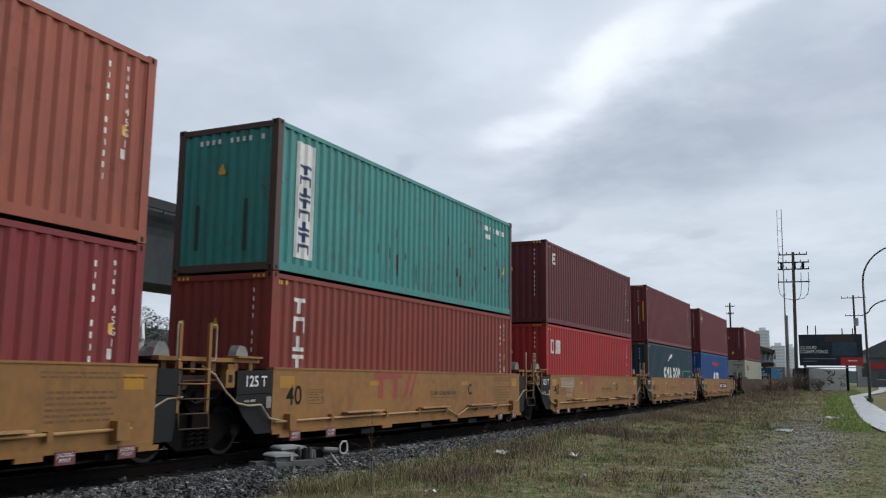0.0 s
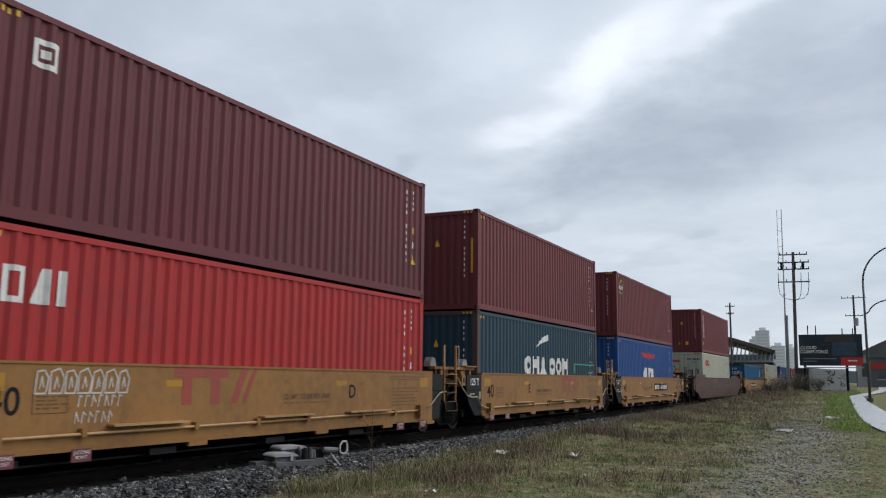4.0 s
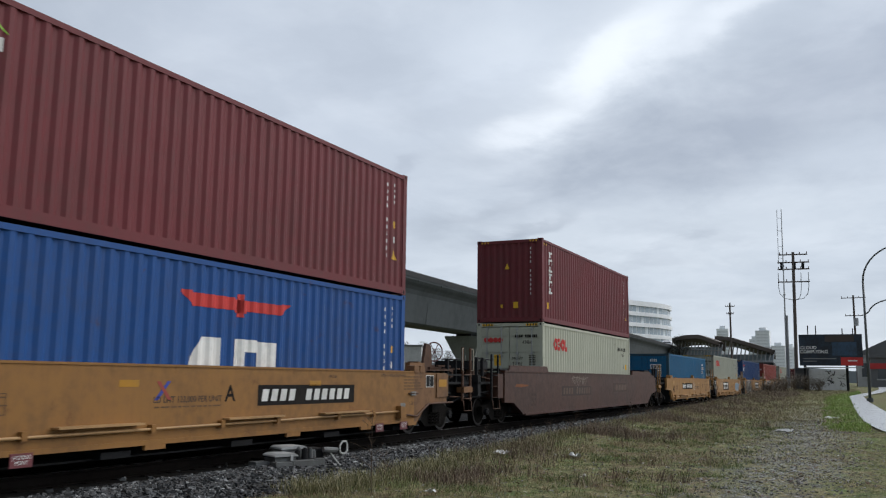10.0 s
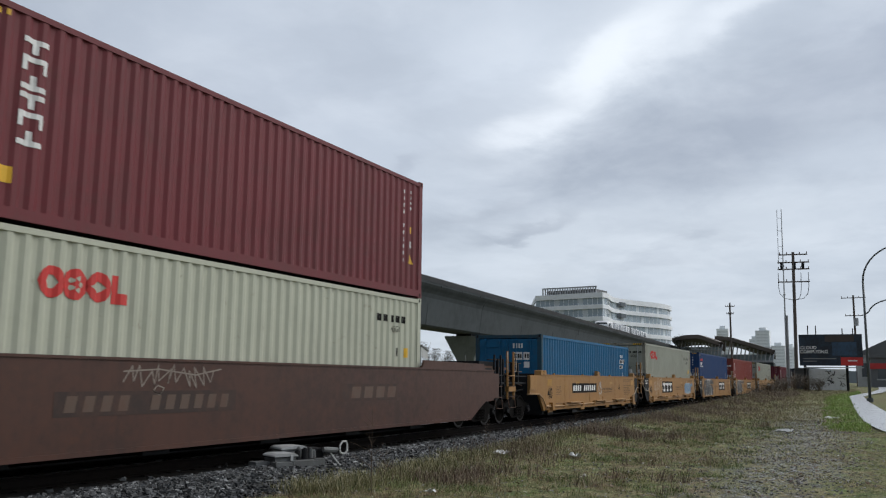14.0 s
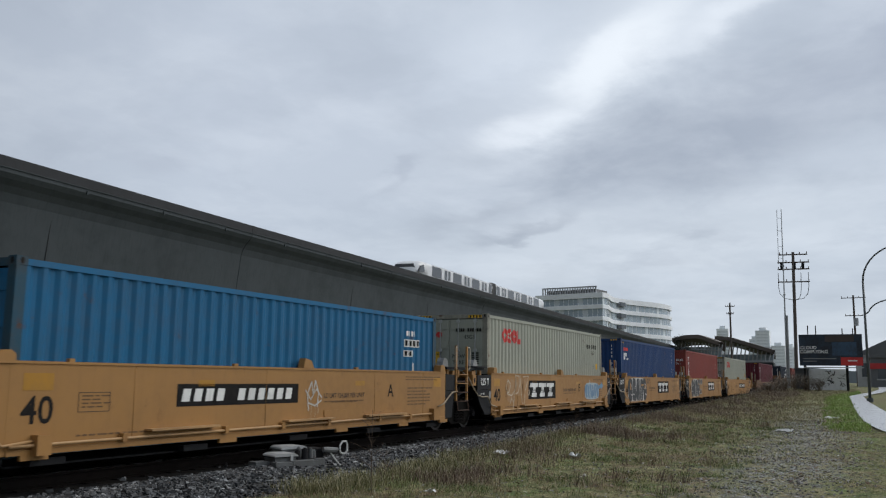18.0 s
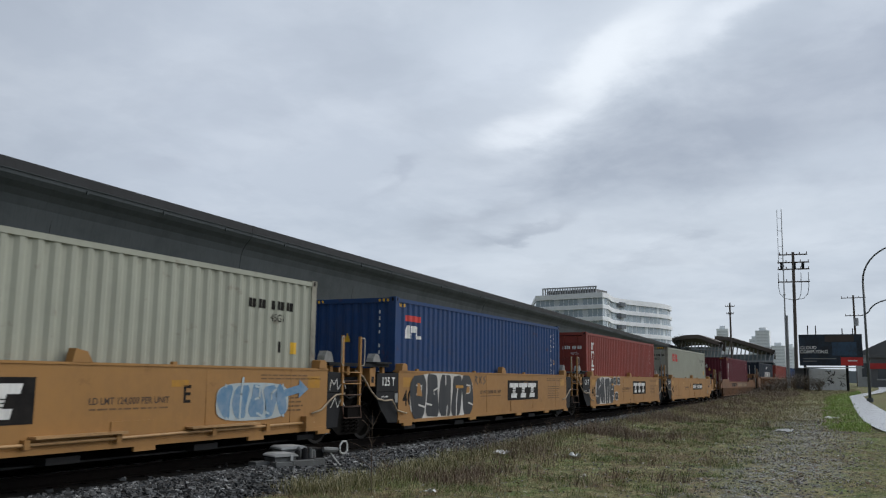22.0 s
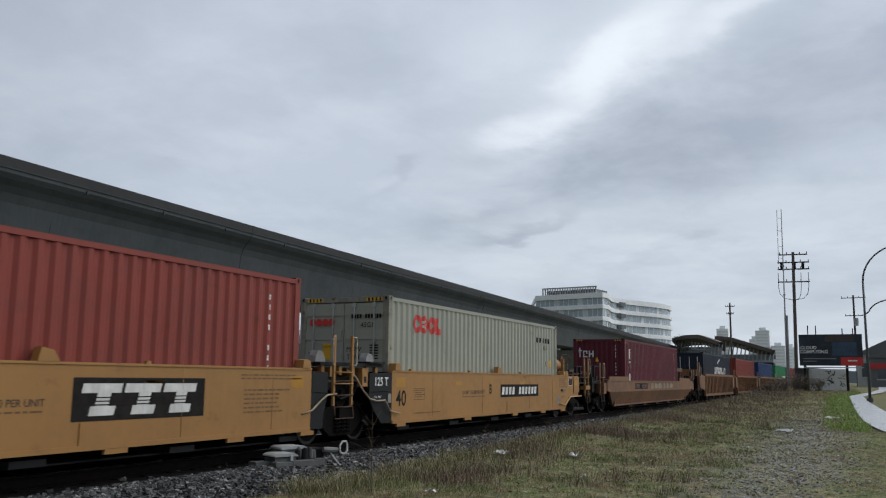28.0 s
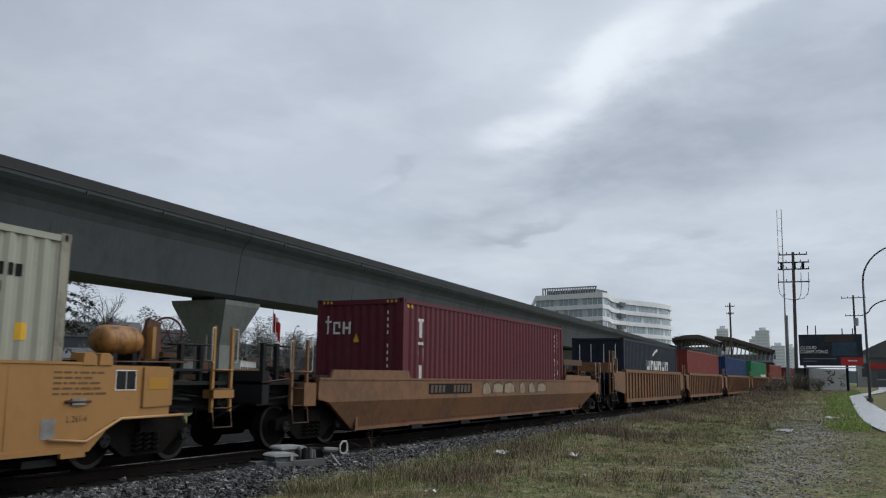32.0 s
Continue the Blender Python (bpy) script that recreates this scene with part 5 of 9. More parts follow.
def slab(bm, s, pts, t=0.10, out=0.0):
    y0, y1 = sorted((s * (YS + out), s * (YS - t + out)))
    prism(bm, [(u - L / 2, z) for u, z in pts], y0, y1)


def both(name, pts, colour, c, t=0.10, out=0.0, label="", bevel=0.0):
    """The same plate on the two sides of a wagon; pts in metres from the load's near end and above the rail."""
    for s in (-1, 1):
        part(name, lambda bm: slab(bm, s, pts, t, out), colour, c, label, key=(name, s, t, out, tuple(pts)), bevel=bevel)


def plank(c, name, u0, u1, y0, y1, z0, z1, colour, label="", bevel=0.008):
    return part(name, lambda bm: box(bm, u0 - L / 2, u1 - L / 2, y0, y1, z0, z1), colour, c, label, key=("plank", u0, u1, y0, y1, z0, z1), bevel=bevel)


def pipe(c, name, pts, r, colour, label=""):
    return part(name, lambda bm: tube(bm, [(u - L / 2, y, z) for u, y, z in pts], r, 6), colour, c, label, smooth=True, key=("pipe", tuple(pts), r))


def side_text(c, words, u, z, size, mat, bold=0.0, out=0.003):
    return lettering(words, size, mat, c, pose(u - L / 2, -YS - out, z, 90, 0, 0), bold=bold)


def side_bars(c, name, mat, rects, out=0.003, slant=0.0, label=""):
    bm = bmesh.new()
    for u0, u1, z0, z1 in rects:
        k = slant * (z1 - z0)
        bm.faces.new([bm.verts.new((u - L / 2, -YS - out, z)) for u, z in ((u0, z0), (u1, z0), (u1 + k, z1), (u0 + k, z1))])
    return part(name, bm, mat, c, label)


def print_rows(c, mat, u0, z0, rows, wide, step=0.06, seed=1):
    """Lines of stencilled small print as bars, word by word."""
    rg = random.Random(seed)
    rects = []
    for i in range(rows):
        u = u0
        while u < u0 + wide * rg.uniform(0.75, 1.0):
            w = rg.uniform(0.06, 0.2)
            rects.append((u, u + w, z0 - i * step, z0 - i * step + step * 0.40))
            u += w + 0.03
    return side_bars(c, "small_print", faint_stencil if mat is stencil else mat, rects)


def ladder(c, u0, u1, z0, z1, colour, y=-1.30, hoops=True, rungs=5):
    ld = plank(c, "ladder", u0, u0 + 0.06, y - 0.05, y, z0 + 0.25, z1, colour)
    plank(ld, "stile", u1 - 0.06, u1, y - 0.05, y, z0 + 0.25, z1, colour).matrix_basis = Matrix.Identity(4)
    for i in range(rungs):
        z = z0 + (1.45 - z0) * i / (rungs - 1)
        pipe(ld, "rung", [(u0 + 0.03, y - 0.06, z + 0.25), (u0 + 0.03, y - 0.09, z), (u1 - 0.03, y - 0.09, z), (u1 - 0.03, y - 0.06, z + 0.25)] if i == 0 else
             [(u0 + 0.02, y - 0.065, z), (u1 - 0.02, y - 0.065, z)], 0.013, colour if z > 1.2 else rusty_panel)
    if hoops:
        for u, d in ((u0 + 0.02, -0.075), (u1 - 0.02, 0.085)):
            pipe(ld, "grab_iron", [(u, y - 0.05, z1 - 0.04), (u + d, y - 0.07, z1 - 0.03), (u + d * 1.25, y - 0.07, z1 - 0.08), (u + d * 1.25, y - 0.07, z1 - 0.56), (u + d, y - 0.07, z1 - 0.60), (u, y - 0.05, z1 - 0.61)], 0.012, grab_white)


def between(c, col, kind, u=-1.67):
    """The hinge between two units: deck beams, walkway, ladder, guide blocks and air hoses over the shared truck."""
    deck = col if kind == "old" else black_steel
    plank(c, "deck_beam", u - 1.15, u + 1.30, -1.28, -1.12, 1.58, 1.65, deck)
    plank(c, "deck_beam", u - 1.15, u + 1.30, 1.12, 1.28, 1.58, 1.65, deck)
    for uu in (u - 1.0, u - 0.35, u + 0.15, u + 0.72, u + 1.12):
        plank(c, "deck_post", uu - 0.05, uu + 0.05, -1.24, -1.16, 1.40, 1.58, col if uu > u + 0.5 or kind == "new" else rusty_panel)
    plank(c, "hinge_beam", u - 0.95, u + 0.95, -1.0, 1.0, 1.12, 1.36, rusty_panel if kind == "old" else black_steel, bevel=0.03)
    part("hinge_casting", lambda bm: [rod(bm, (u - L / 2, -1.02, 1.0), (u - L / 2, -0.6, 1.0), 0.26, 0.30, 16), rod(bm, (u - L / 2, -1.10, 1.0), (u - L / 2, -1.02, 1.0), 0.10, 0.12, 12)], truck_steel, c, key=("hinge", u))
    pipe(c, "brake_line", [(u - 1.5, -1.2, 1.30), (u - 0.6, -1.22, 1.26), (u + 0.4, -1.22, 1.28), (u + 1.3, -1.25, 1.2)], 0.018, rusty_panel)
    plank(c, "valve", u + 0.62, u + 0.80, -1.30, -1.14, 0.98, 1.14, truck_steel, bevel=0.03)
    pipe(c, "valve_pipe", [(u + 0.71, -1.22, 0.98), (u + 0.66, -1.2, 0.8), (u + 0.2, -1.15, 0.74)], 0.015, truck_steel)
    plank(c, "walkway", u - 1.2, u + 1.35, -1.10, 1.10, 1.60, 1.64, black_steel)
    plank(c, "cross_beam", u - 0.75, u - 0.6, -1.25, 1.25, 1.36, 1.55, col)
    plank(c, "cross_beam", u + 0.5, u + 0.65, -1.25, 1.25, 1.36, 1.55, col)
    plank(c, "centre_sill", u - 1.7, u + 1.7, -0.35, 0.35, 0.74, 1.25, black_steel)
    plank(c, "step_board", u + 0.62, u + 1.3, -1.36, -1.06, 1.655, 1.69, deck)
    for uu in (u + 1.0, u - 0.95):
        g = part("corner_guide", lambda bm: prism(bm, [(-0.19, 1.64), (0.17, 1.64), (0.14, 1.76), (0.07, 1.86), (-0.08, 1.88), (-0.15, 1.78)], -1.14, -0.96), guide_grey, c, "grey cast container guide", key="guide", bevel=0.015)
        g.matrix_basis = pose(uu - L / 2, 0, 0)
        g2 = part("corner_guide", lambda bm: prism(bm, [(-0.19, 1.64), (0.17, 1.64), (0.14, 1.76), (0.07, 1.86), (-0.08, 1.88), (-0.15, 1.78)], -1.14, -0.96), guide_grey, c, "grey cast container guide", key="guide", bevel=0.015)
        g2.matrix_basis = pose(uu - L / 2, 2.08, 0)
    ladder(c, u - 0.86, u - 0.12, 0.53, 2.2, col, -1.36)
    plank(c, "box_bracket", u + 0.33, u + 0.55, -1.36, -1.24, 1.16, 1.45, col)
    # black plate painted in for the shade inside the bracket's hole
    plank(c, "box_hole", u + 0.39, u + 0.49, -1.364, -1.30, 1.24, 1.37, black_steel)
    pipe(c, "air_hose", [(u - 0.2, -1.3, 1.5), (u + 0.05, -1.36, 1.36), (u + 0.3, -1.4, 1.08), (u + 0.55, -1.42, 0.90), (u + 0.85, -1.43, 0.85), (u + 1.2, -1.43, 0.86), (u + 1.45, -1.43, 0.62), (u + 1.9, -1.43, 0.55)], 0.020, pale_hose)
    pipe(c, "air_hose", [(u - 1.9, -1.4, 0.66), (u - 1.6, -1.42, 0.72), (u - 1.3, -1.42, 0.9), (u - 1.05, -1.40, 1.0), (u - 0.7, -1.38, 1.02)], 0.018, pale_hose)
    pipe(c, "brake_hose", [(u - 0.5, -0.9, 1.2), (u - 0.1, -1.1, 0.9), (u + 0.4, -1.1, 1.0), (u + 0.9, -0.9, 1.25)], 0.025, black_steel)


def turned(bm, line, y, z, seg=24):
    """A body of revolution about a level axis along the wagon; line: place along it and radius."""
    last = None
    for x, r in line:
        row = [bm.verts.new((x, y + r * math.cos(2 * math.pi * i / seg), z + r * math.sin(2 * math.pi * i / seg))) for i in range(seg)]
        if last:
            for i in range(seg):
                bm.faces.new((last[i], row[i], row[(i + 1) % seg], last[(i + 1) % seg]))
        else:
            bm.faces.new(row[::-1])
        last = row
    bm.faces.new(last)


def black_end(c, u_in, u_out, kind, letters=True):
    """The black plates where a unit narrows to its hinge."""
    s = 1 if u_out > u_in else -1
    both("end_plate", [(u_in, 0.36), (u_in, 1.05), (u_out, 1.03), (u_out, 0.94), (u_in + s * min(0.78, abs(u_out - u_in) - 0.1), 0.66), (u_in + s * 0.42, 0.36)], black_steel, c, 0.05, -0.012, "black lower end plate")
    both("name_plate", [(u_in + s * 0.02, 1.06), (u_in + s * 0.02, 1.46), (u_out, 1.44), (u_out, 1.04)], black_steel, c, 0.06, 0.0, "black board with white figures", bevel=0.01)
    plank(c, "bulkhead", min(u_in, u_in + s * 0.1), max(u_in, u_in + s * 0.1), -YS + 0.1, YS - 0.1, 0.36, 1.48, black_steel)


def deck_clutter(c, u, s, seed, reach=1.5):
    """Brake rigging and fittings crowded over the coupler: beams, rods, valves, brackets."""
    rg = random.Random(seed)
    shades = (rusty_panel, black_steel, truck_steel, rusty_panel)
    for i in range(5):
        a = rg.uniform(0.0, reach * 0.4)
        b = a + rg.uniform(0.5, reach * 0.6)
        z, y = 1.28 + 0.09 * i, -1.05 + rg.uniform(0.0, 0.5)
        plank(c, "rigging_beam", *sorted((u + s * a, u + s * b)), y - 0.04, y + 0.04, z, z + rg.uniform(0.04, 0.09), shades[i % 4])
    for i in range(4):
        a, y, z = rg.uniform(0.1, reach), -1.1 + rg.uniform(0.0, 0.6), rg.uniform(1.2, 1.45)
        w = rg.uniform(0.06, 0.16)
        plank(c, "bracket", u + s * a - w, u + s * a + w, y - w * 0.7, y + w * 0.7, z, z + rg.uniform(0.10, 0.24), shades[(i + 1) % 4], bevel=0.02)
    for i in range(4):
        a, z = rg.uniform(0.0, reach * 0.5), rg.uniform(0.85, 1.5)
        pipe(c, "brake_rod", [(u + s * a, -1.2 + 0.1 * i, z), (u + s * (a + rg.uniform(0.5, 1.0)), -1.2 + 0.1 * i, z + rg.uniform(-0.15, 0.15))], 0.016, shades[i % 4])
    part("brake_cylinder", lambda bm: turned(bm, [(u + s * (reach * 0.35) - L / 2 + d, r) for d, r in ((-0.26, 0.05), (-0.22, 0.12), (0.18, 0.12), (0.22, 0.07), (0.30, 0.03))], -0.7, 1.42, 16), truck_steel, c, smooth=True)


def outer_end(c, col, s, u_in, u_out, z_low=0.73, top=1.48, dark=False, tank=False, brake=False):
    """The outer end of a wagon: the sheet narrows over the truck, then a deck with coupler, ladders, handrails and brake wheel."""
    if dark:
        col = sooty_yellow
    both("end_sheet", [(u_in, 0.34), (u_in + s * 0.25, 0.32), (u_in + s * 0.7, z_low), (u_out, z_low + 0.02), (u_out, top), (u_in, top)], col, c, 0.08, -0.002)
    both("end_box", [(u_out - s * 0.62, z_low + 0.16), (u_out + s * 0.02, z_low + 0.18), (u_out + s * 0.02, top - 0.03), (u_out - s * 0.62, top - 0.02)], col, c, 0.05, 0.028, bevel=0.02)
    lo, hi = sorted((u_in + s * 0.1, u_out + s * 1.7))
    plank(c, "centre_sill", lo, hi + (0.25 if s > 0 else 0), -0.35, 0.35, 0.70, 1.18, black_steel)
    lo, hi = sorted((u_out, u_out + s * 1.75))
    plank(c, "end_deck", lo, hi, -1.25, 1.25, 1.20, 1.26, black_steel)
    plank(c, "walkway_rail", lo, hi, -1.27, -1.21, 1.42, 1.46, black_steel)
    cp = plank(c, "coupler", min(u_out + s * 1.6, u_out + s * 2.25), max(u_out + s * 1.6, u_out + s * 2.25), -0.14, 0.14, 0.74, 0.98, truck_steel, bevel=0.03)
    plank(cp, "knuckle", min(u_out + s * 2.15, u_out + s * 2.4), max(u_out + s * 2.15, u_out + s * 2.4), -0.2, 0.1, 0.72, 1.0, truck_steel, bevel=0.05)
    a, b = sorted((u_out + s * 1.15, u_out + s * 1.72))
    ladder(c, a, b, 0.50, 2.18, col if not dark else rusty_panel, -1.25, rungs=4)
    plank(c, "step_box", a, b, -1.34, -1.12, 0.98, 1.12, col)
    for u in (u_out + s * 0.5, u_out + s * 1.0):
        plank(c, "stanchion", u - 0.04, u + 0.04, -1.18, -1.10, 1.26, 1.86, black_steel)
    pipe(c, "handrail", [(u_out + s * 0.2, -1.14, 1.84), (u_out + s * 1.3, -1.14, 1.86)], 0.018, black_steel)
    pipe(c, "handrail", [(u_out + s * 0.1, -1.14, 1.58), (u_out + s * 1.3, -1.14, 1.60)], 0.014, rusty_panel)
    pipe(c, "sill_pipe", [(u_in - s * 0.5, -YS - 0.04, 0.52), (u_in + s * 0.15, -YS - 0.04, 0.46), (u_in + s * 0.45, -YS - 0.04, z_low - 0.12), (u_in + s * 0.8, -YS - 0.03, z_low + 0.02), (u_out + s * 0.3, -YS - 0.03, z_low + 0.03)], 0.022, lit_worn_pipe if not dark else rusty_panel)
    plank(c, "bulkhead", min(u_in + s * 0.02, u_in + s * 0.14), max(u_in + s * 0.02, u_in + s * 0.14), -YS + 0.1, YS - 0.1, 0.20, top + 0.06, black_steel)
    for uu in (0.02, 0.32):
        part("stop_block", lambda bm, a=u_in + s * (uu + 0.13) - L / 2: prism(bm, [(a - 0.13, top), (a + 0.13, top), (a + 0.12, top + 0.12), (a + 0.05, top + 0.17), (a - 0.11, top + 0.16)], -1.40, -1.16), col, c, bevel=0.015)
    lo, hi = sorted((u_out + s * 0.1, u_out + s * 1.45))
    plank(c, "draft_box", lo, hi, -0.95, 0.95, 0.82, 1.20, black_steel, bevel=0.02)
    plank(c, "end_sill", *sorted((u_out + s * 1.45, u_out + s * 1.7)), -1.2, 1.2, 0.86, 1.40, black_steel, bevel=0.02)
    plank(c, "equipment_box", *sorted((u_out + s * 0.75, u_out + s * 1.4)), -0.7, 0.75, 1.26, 1.40, black_steel, bevel=0.03)
    pipe(c, "train_pipe", [(u_out - s * 0.2, -1.05, 1.02), (u_out + s * 0.8, -1.08, 0.96), (u_out + s * 1.5, -0.7, 0.86), (u_out + s * 2.0, -0.35, 0.55)], 0.03, black_steel)
    pipe(c, "cut_lever", [(u_out + s * 1.62, -1.28, 1.16), (u_out + s * 1.62, -1.22, 0.95), (u_out + s * 1.75, -0.3, 0.98)], 0.016, truck_steel)
    deck_clutter(c, u_out, s, int(u_out * 10) + 7 * (s > 0) + 3 * bool(tank))
    if brake and not tank:
        plank(c, "tool_box", u_out - 1.5, u_out - 0.72, -1.1, -0.5, 1.5, 1.72, col, bevel=0.02)
        plank(c, "valve_box", u_out - 2.1, u_out - 1.65, -1.05, -0.6, 1.5, 1.84, guide_grey, "pale dented cover", bevel=0.06)
        plank(c, "pipe_stand", u_out - 0.68, u_out - 0.55, -0.9, -0.6, 1.48, 1.76, col)
    if tank:
        ends = [(-0.76, 0.07), (-0.745, 0.13), (-0.70, 0.19), (-0.64, 0.222), (-0.56, 0.235), (-0.05, 0.235), (0.03, 0.222), (0.09, 0.19), (0.135, 0.13), (0.15, 0.07)]
        part("air_tank", lambda bm: turned(bm, [(u_out + 0.12 + p - L / 2, r) for p, r in ends], -0.45, 1.88), tank_yellow, c, "soot-stained yellow air tank", smooth=True)
        for du in (-0.42, 0.02):
            plank(c, "tank_saddle", u_out + du - 0.05, u_out + du + 0.05, -0.65, -0.25, 1.48, 1.68, black_steel)
            part("tank_strap", lambda bm, q=u_out + du - L / 2: rod(bm, (q - 0.015, -0.45, 1.88), (q + 0.015, -0.45, 1.88), 0.239, seg=24), tank_yellow, c)
        plank(c, "tank_post", u_out + 0.32, u_out + 0.40, -0.72, -0.60, 1.48, 2.12, col)
        plank(c, "tank_deck", u_out - 1.0, u_out + 0.3, -0.95, -0.1, 1.46, 1.50, black_steel)
    if brake:
        part("brake_panel", lambda bm: prism(bm, [(u_out + 0.12 - L / 2, 1.48), (u_out + 0.72 - L / 2, 1.48), (u_out + 0.64 - L / 2, 2.2), (u_out + 0.36 - L / 2, 2.26)], -0.6, -0.52), rusty_panel, c, "rusty brake panel", bevel=0.01)
        wh = part("brake_wheel", lambda bm: [tube(bm, [(u_out + 0.78 - L / 2, -0.62 + 0.25 * math.cos(a), 2.05 + 0.25 * math.sin(a)) for a in [math.pi * i / 12 for i in range(25)]], 0.018, 6)] +
                  [rod(bm, (u_out + 0.76 - L / 2, -0.62, 2.05), (u_out + 0.78 - L / 2, -0.62 + 0.25 * math.cos(a), 2.05 + 0.25 * math.sin(a)), 0.011, seg=5) for a in [math.pi * i / 3 for i in range(6)]],
                  brake_red, c, "dull red brake wheel")
        wh.matrix_basis = Matrix.Translation((u_out + 0.78 - L / 2, -0.62, 2.05)) @ pose(0, 0, 0, 0, 0, 55) @ Matrix.Translation((-(u_out + 0.78 - L / 2), 0.62, -2.05))
        pipe(c, "brake_rod", [(u_out - 1.4, -1.2, 1.53), (u_out + 0.6, -1.2, 1.56)], 0.014, rusty_panel)


tank_yellow = paint("sooty_tank_yellow", (0.33, 0.15, 0.035), rough=0.5, dirt=0.95, dirt_rgb=(0.02, 0.015, 0.012), streak=0.3, rust=0.3, bump=0.05)
rusty_panel = paint("rusty_panel", (0.085, 0.038, 0.02), rough=0.7, dirt=0.7, dirt_rgb=(0.03, 0.018, 0.012), rust=0.6, bump=0.1)
brake_red = paint("brake_red", (0.07, 0.013, 0.012), rough=0.6, dirt=0.4, bump=0)


def sill_gear(c, col, dip=False, pipes=True, old=False, blocks=(0.02, 12.08)):
    """What runs along the sill: pipe with brackets, ledges, lugs, flange and jacking plates."""
    both("bottom_flange", [(-0.06, 0.33), (12.40, 0.33), (12.40, 0.40), (-0.06, 0.40)], col, c, 0.05, 0.02)
    both("top_sill", [(-0.08, 1.48), (12.42, 1.48), (12.42, 1.515), (-0.08, 1.515)], col, c, 0.17, 0.015)
    for u in (0.15, 3.9, 7.4, 10.0, 12.1):
        plank(c, "bottom_tab", u, u + 0.42, -YS - 0.02, -YS + 0.03, 0.26, 0.335, col)
    if pipes:
        y, dz = -YS - 0.055, 0.0 if old else -0.10
        mid = [(7.2, y, 0.57), (7.75, y, 0.40), (8.4, y, 0.58)] if dip else [(7.2, y, 0.57 + dz), (8.4, y, 0.58 + dz)]
        pipe(c, "air_pipe", [(-0.05, y, 0.54 + dz), (0.35, y, 0.55 + dz)] + mid + [(11.9, y, 0.60 + dz)], 0.024, lit_worn_pipe)
        for u in (0.30,):
            part("pipe_bracket", lambda bm: prism(bm, [(u - L / 2, 0.42 + dz), (u + 0.22 - L / 2, 0.42 + dz), (u + 0.22 - L / 2, 0.66 + dz), (u - L / 2, 0.68 + dz)], -YS - 0.13, -YS), col, c, key=("bracket", u, dz), bevel=0.012)
        part("pipe_bracket", lambda bm: prism(bm, [(11.55 - L / 2, 0.45 + dz), (11.80 - L / 2, 0.45 + dz), (11.80 - L / 2, 0.69 + dz), (11.55 - L / 2, 0.72 + dz)], -YS - 0.13, -YS), col, c, key=("bracket", 11.5, dz), bevel=0.012)
        for u in (1.75, 3.95, 5.5, 7.0, 9.0, 10.4):
            plank(c, "pipe_clip", u, u + 0.09, -YS - 0.09, -YS, 0.515 + dz, 0.63 + dz, col)
        for u0, u1 in ((2.25, 3.75), (5.62, 7.15), (8.45, 10.15)):
            plank(c, "ledge", u0, u1, -YS - 0.15, -YS, 0.635 + dz, 0.665 + dz, lit_worn_pipe)
    for u in ((0.45, 1.65, 10.6, 11.7) if col is sheet_yellow else ()):
        jp = plank(c, "jacking_plate", u, u + 0.33, -YS - 0.035, -YS - 0.018, 0.19, 0.365, jack_maroon, "maroon jacking plate")
        lettering("JACKING\nPOINT", 0.068, white, jp, pose(u + 0.165 - L / 2, -YS - 0.039, 0.28, 90, 0, 0))
    if old:
        return
    for u in blocks:
        part("stop_block", lambda bm: prism(bm, [(u - L / 2, 1.515), (u + 0.27 - L / 2, 1.515), (u + 0.25 - L / 2, 1.64), (u + 0.17 - L / 2, 1.68), (u + 0.03 - L / 2, 1.67)], -YS - 0.03, -YS + 0.18), col, c, key=("stop", u), bevel=0.015)
    for u in (0.8, 4.2, 8.1):
        plank(c, "sill_lug", u, u + 0.09, -YS - 0.012, -YS + 0.05, 1.515, 1.56, col)
    # patch plates and bolt heads along the sheet
    plank(c, "patch_plate", 6.95, 7.75, -YS - 0.016, -YS + 0.01, 0.34, 0.70, col)
    for u in (2.0, 5.1, 8.9, 11.2):
        pipe(c, "sheet_seam", [(u, -YS - 0.001, 0.42), (u, -YS - 0.001, 1.47)], 0.006, col)


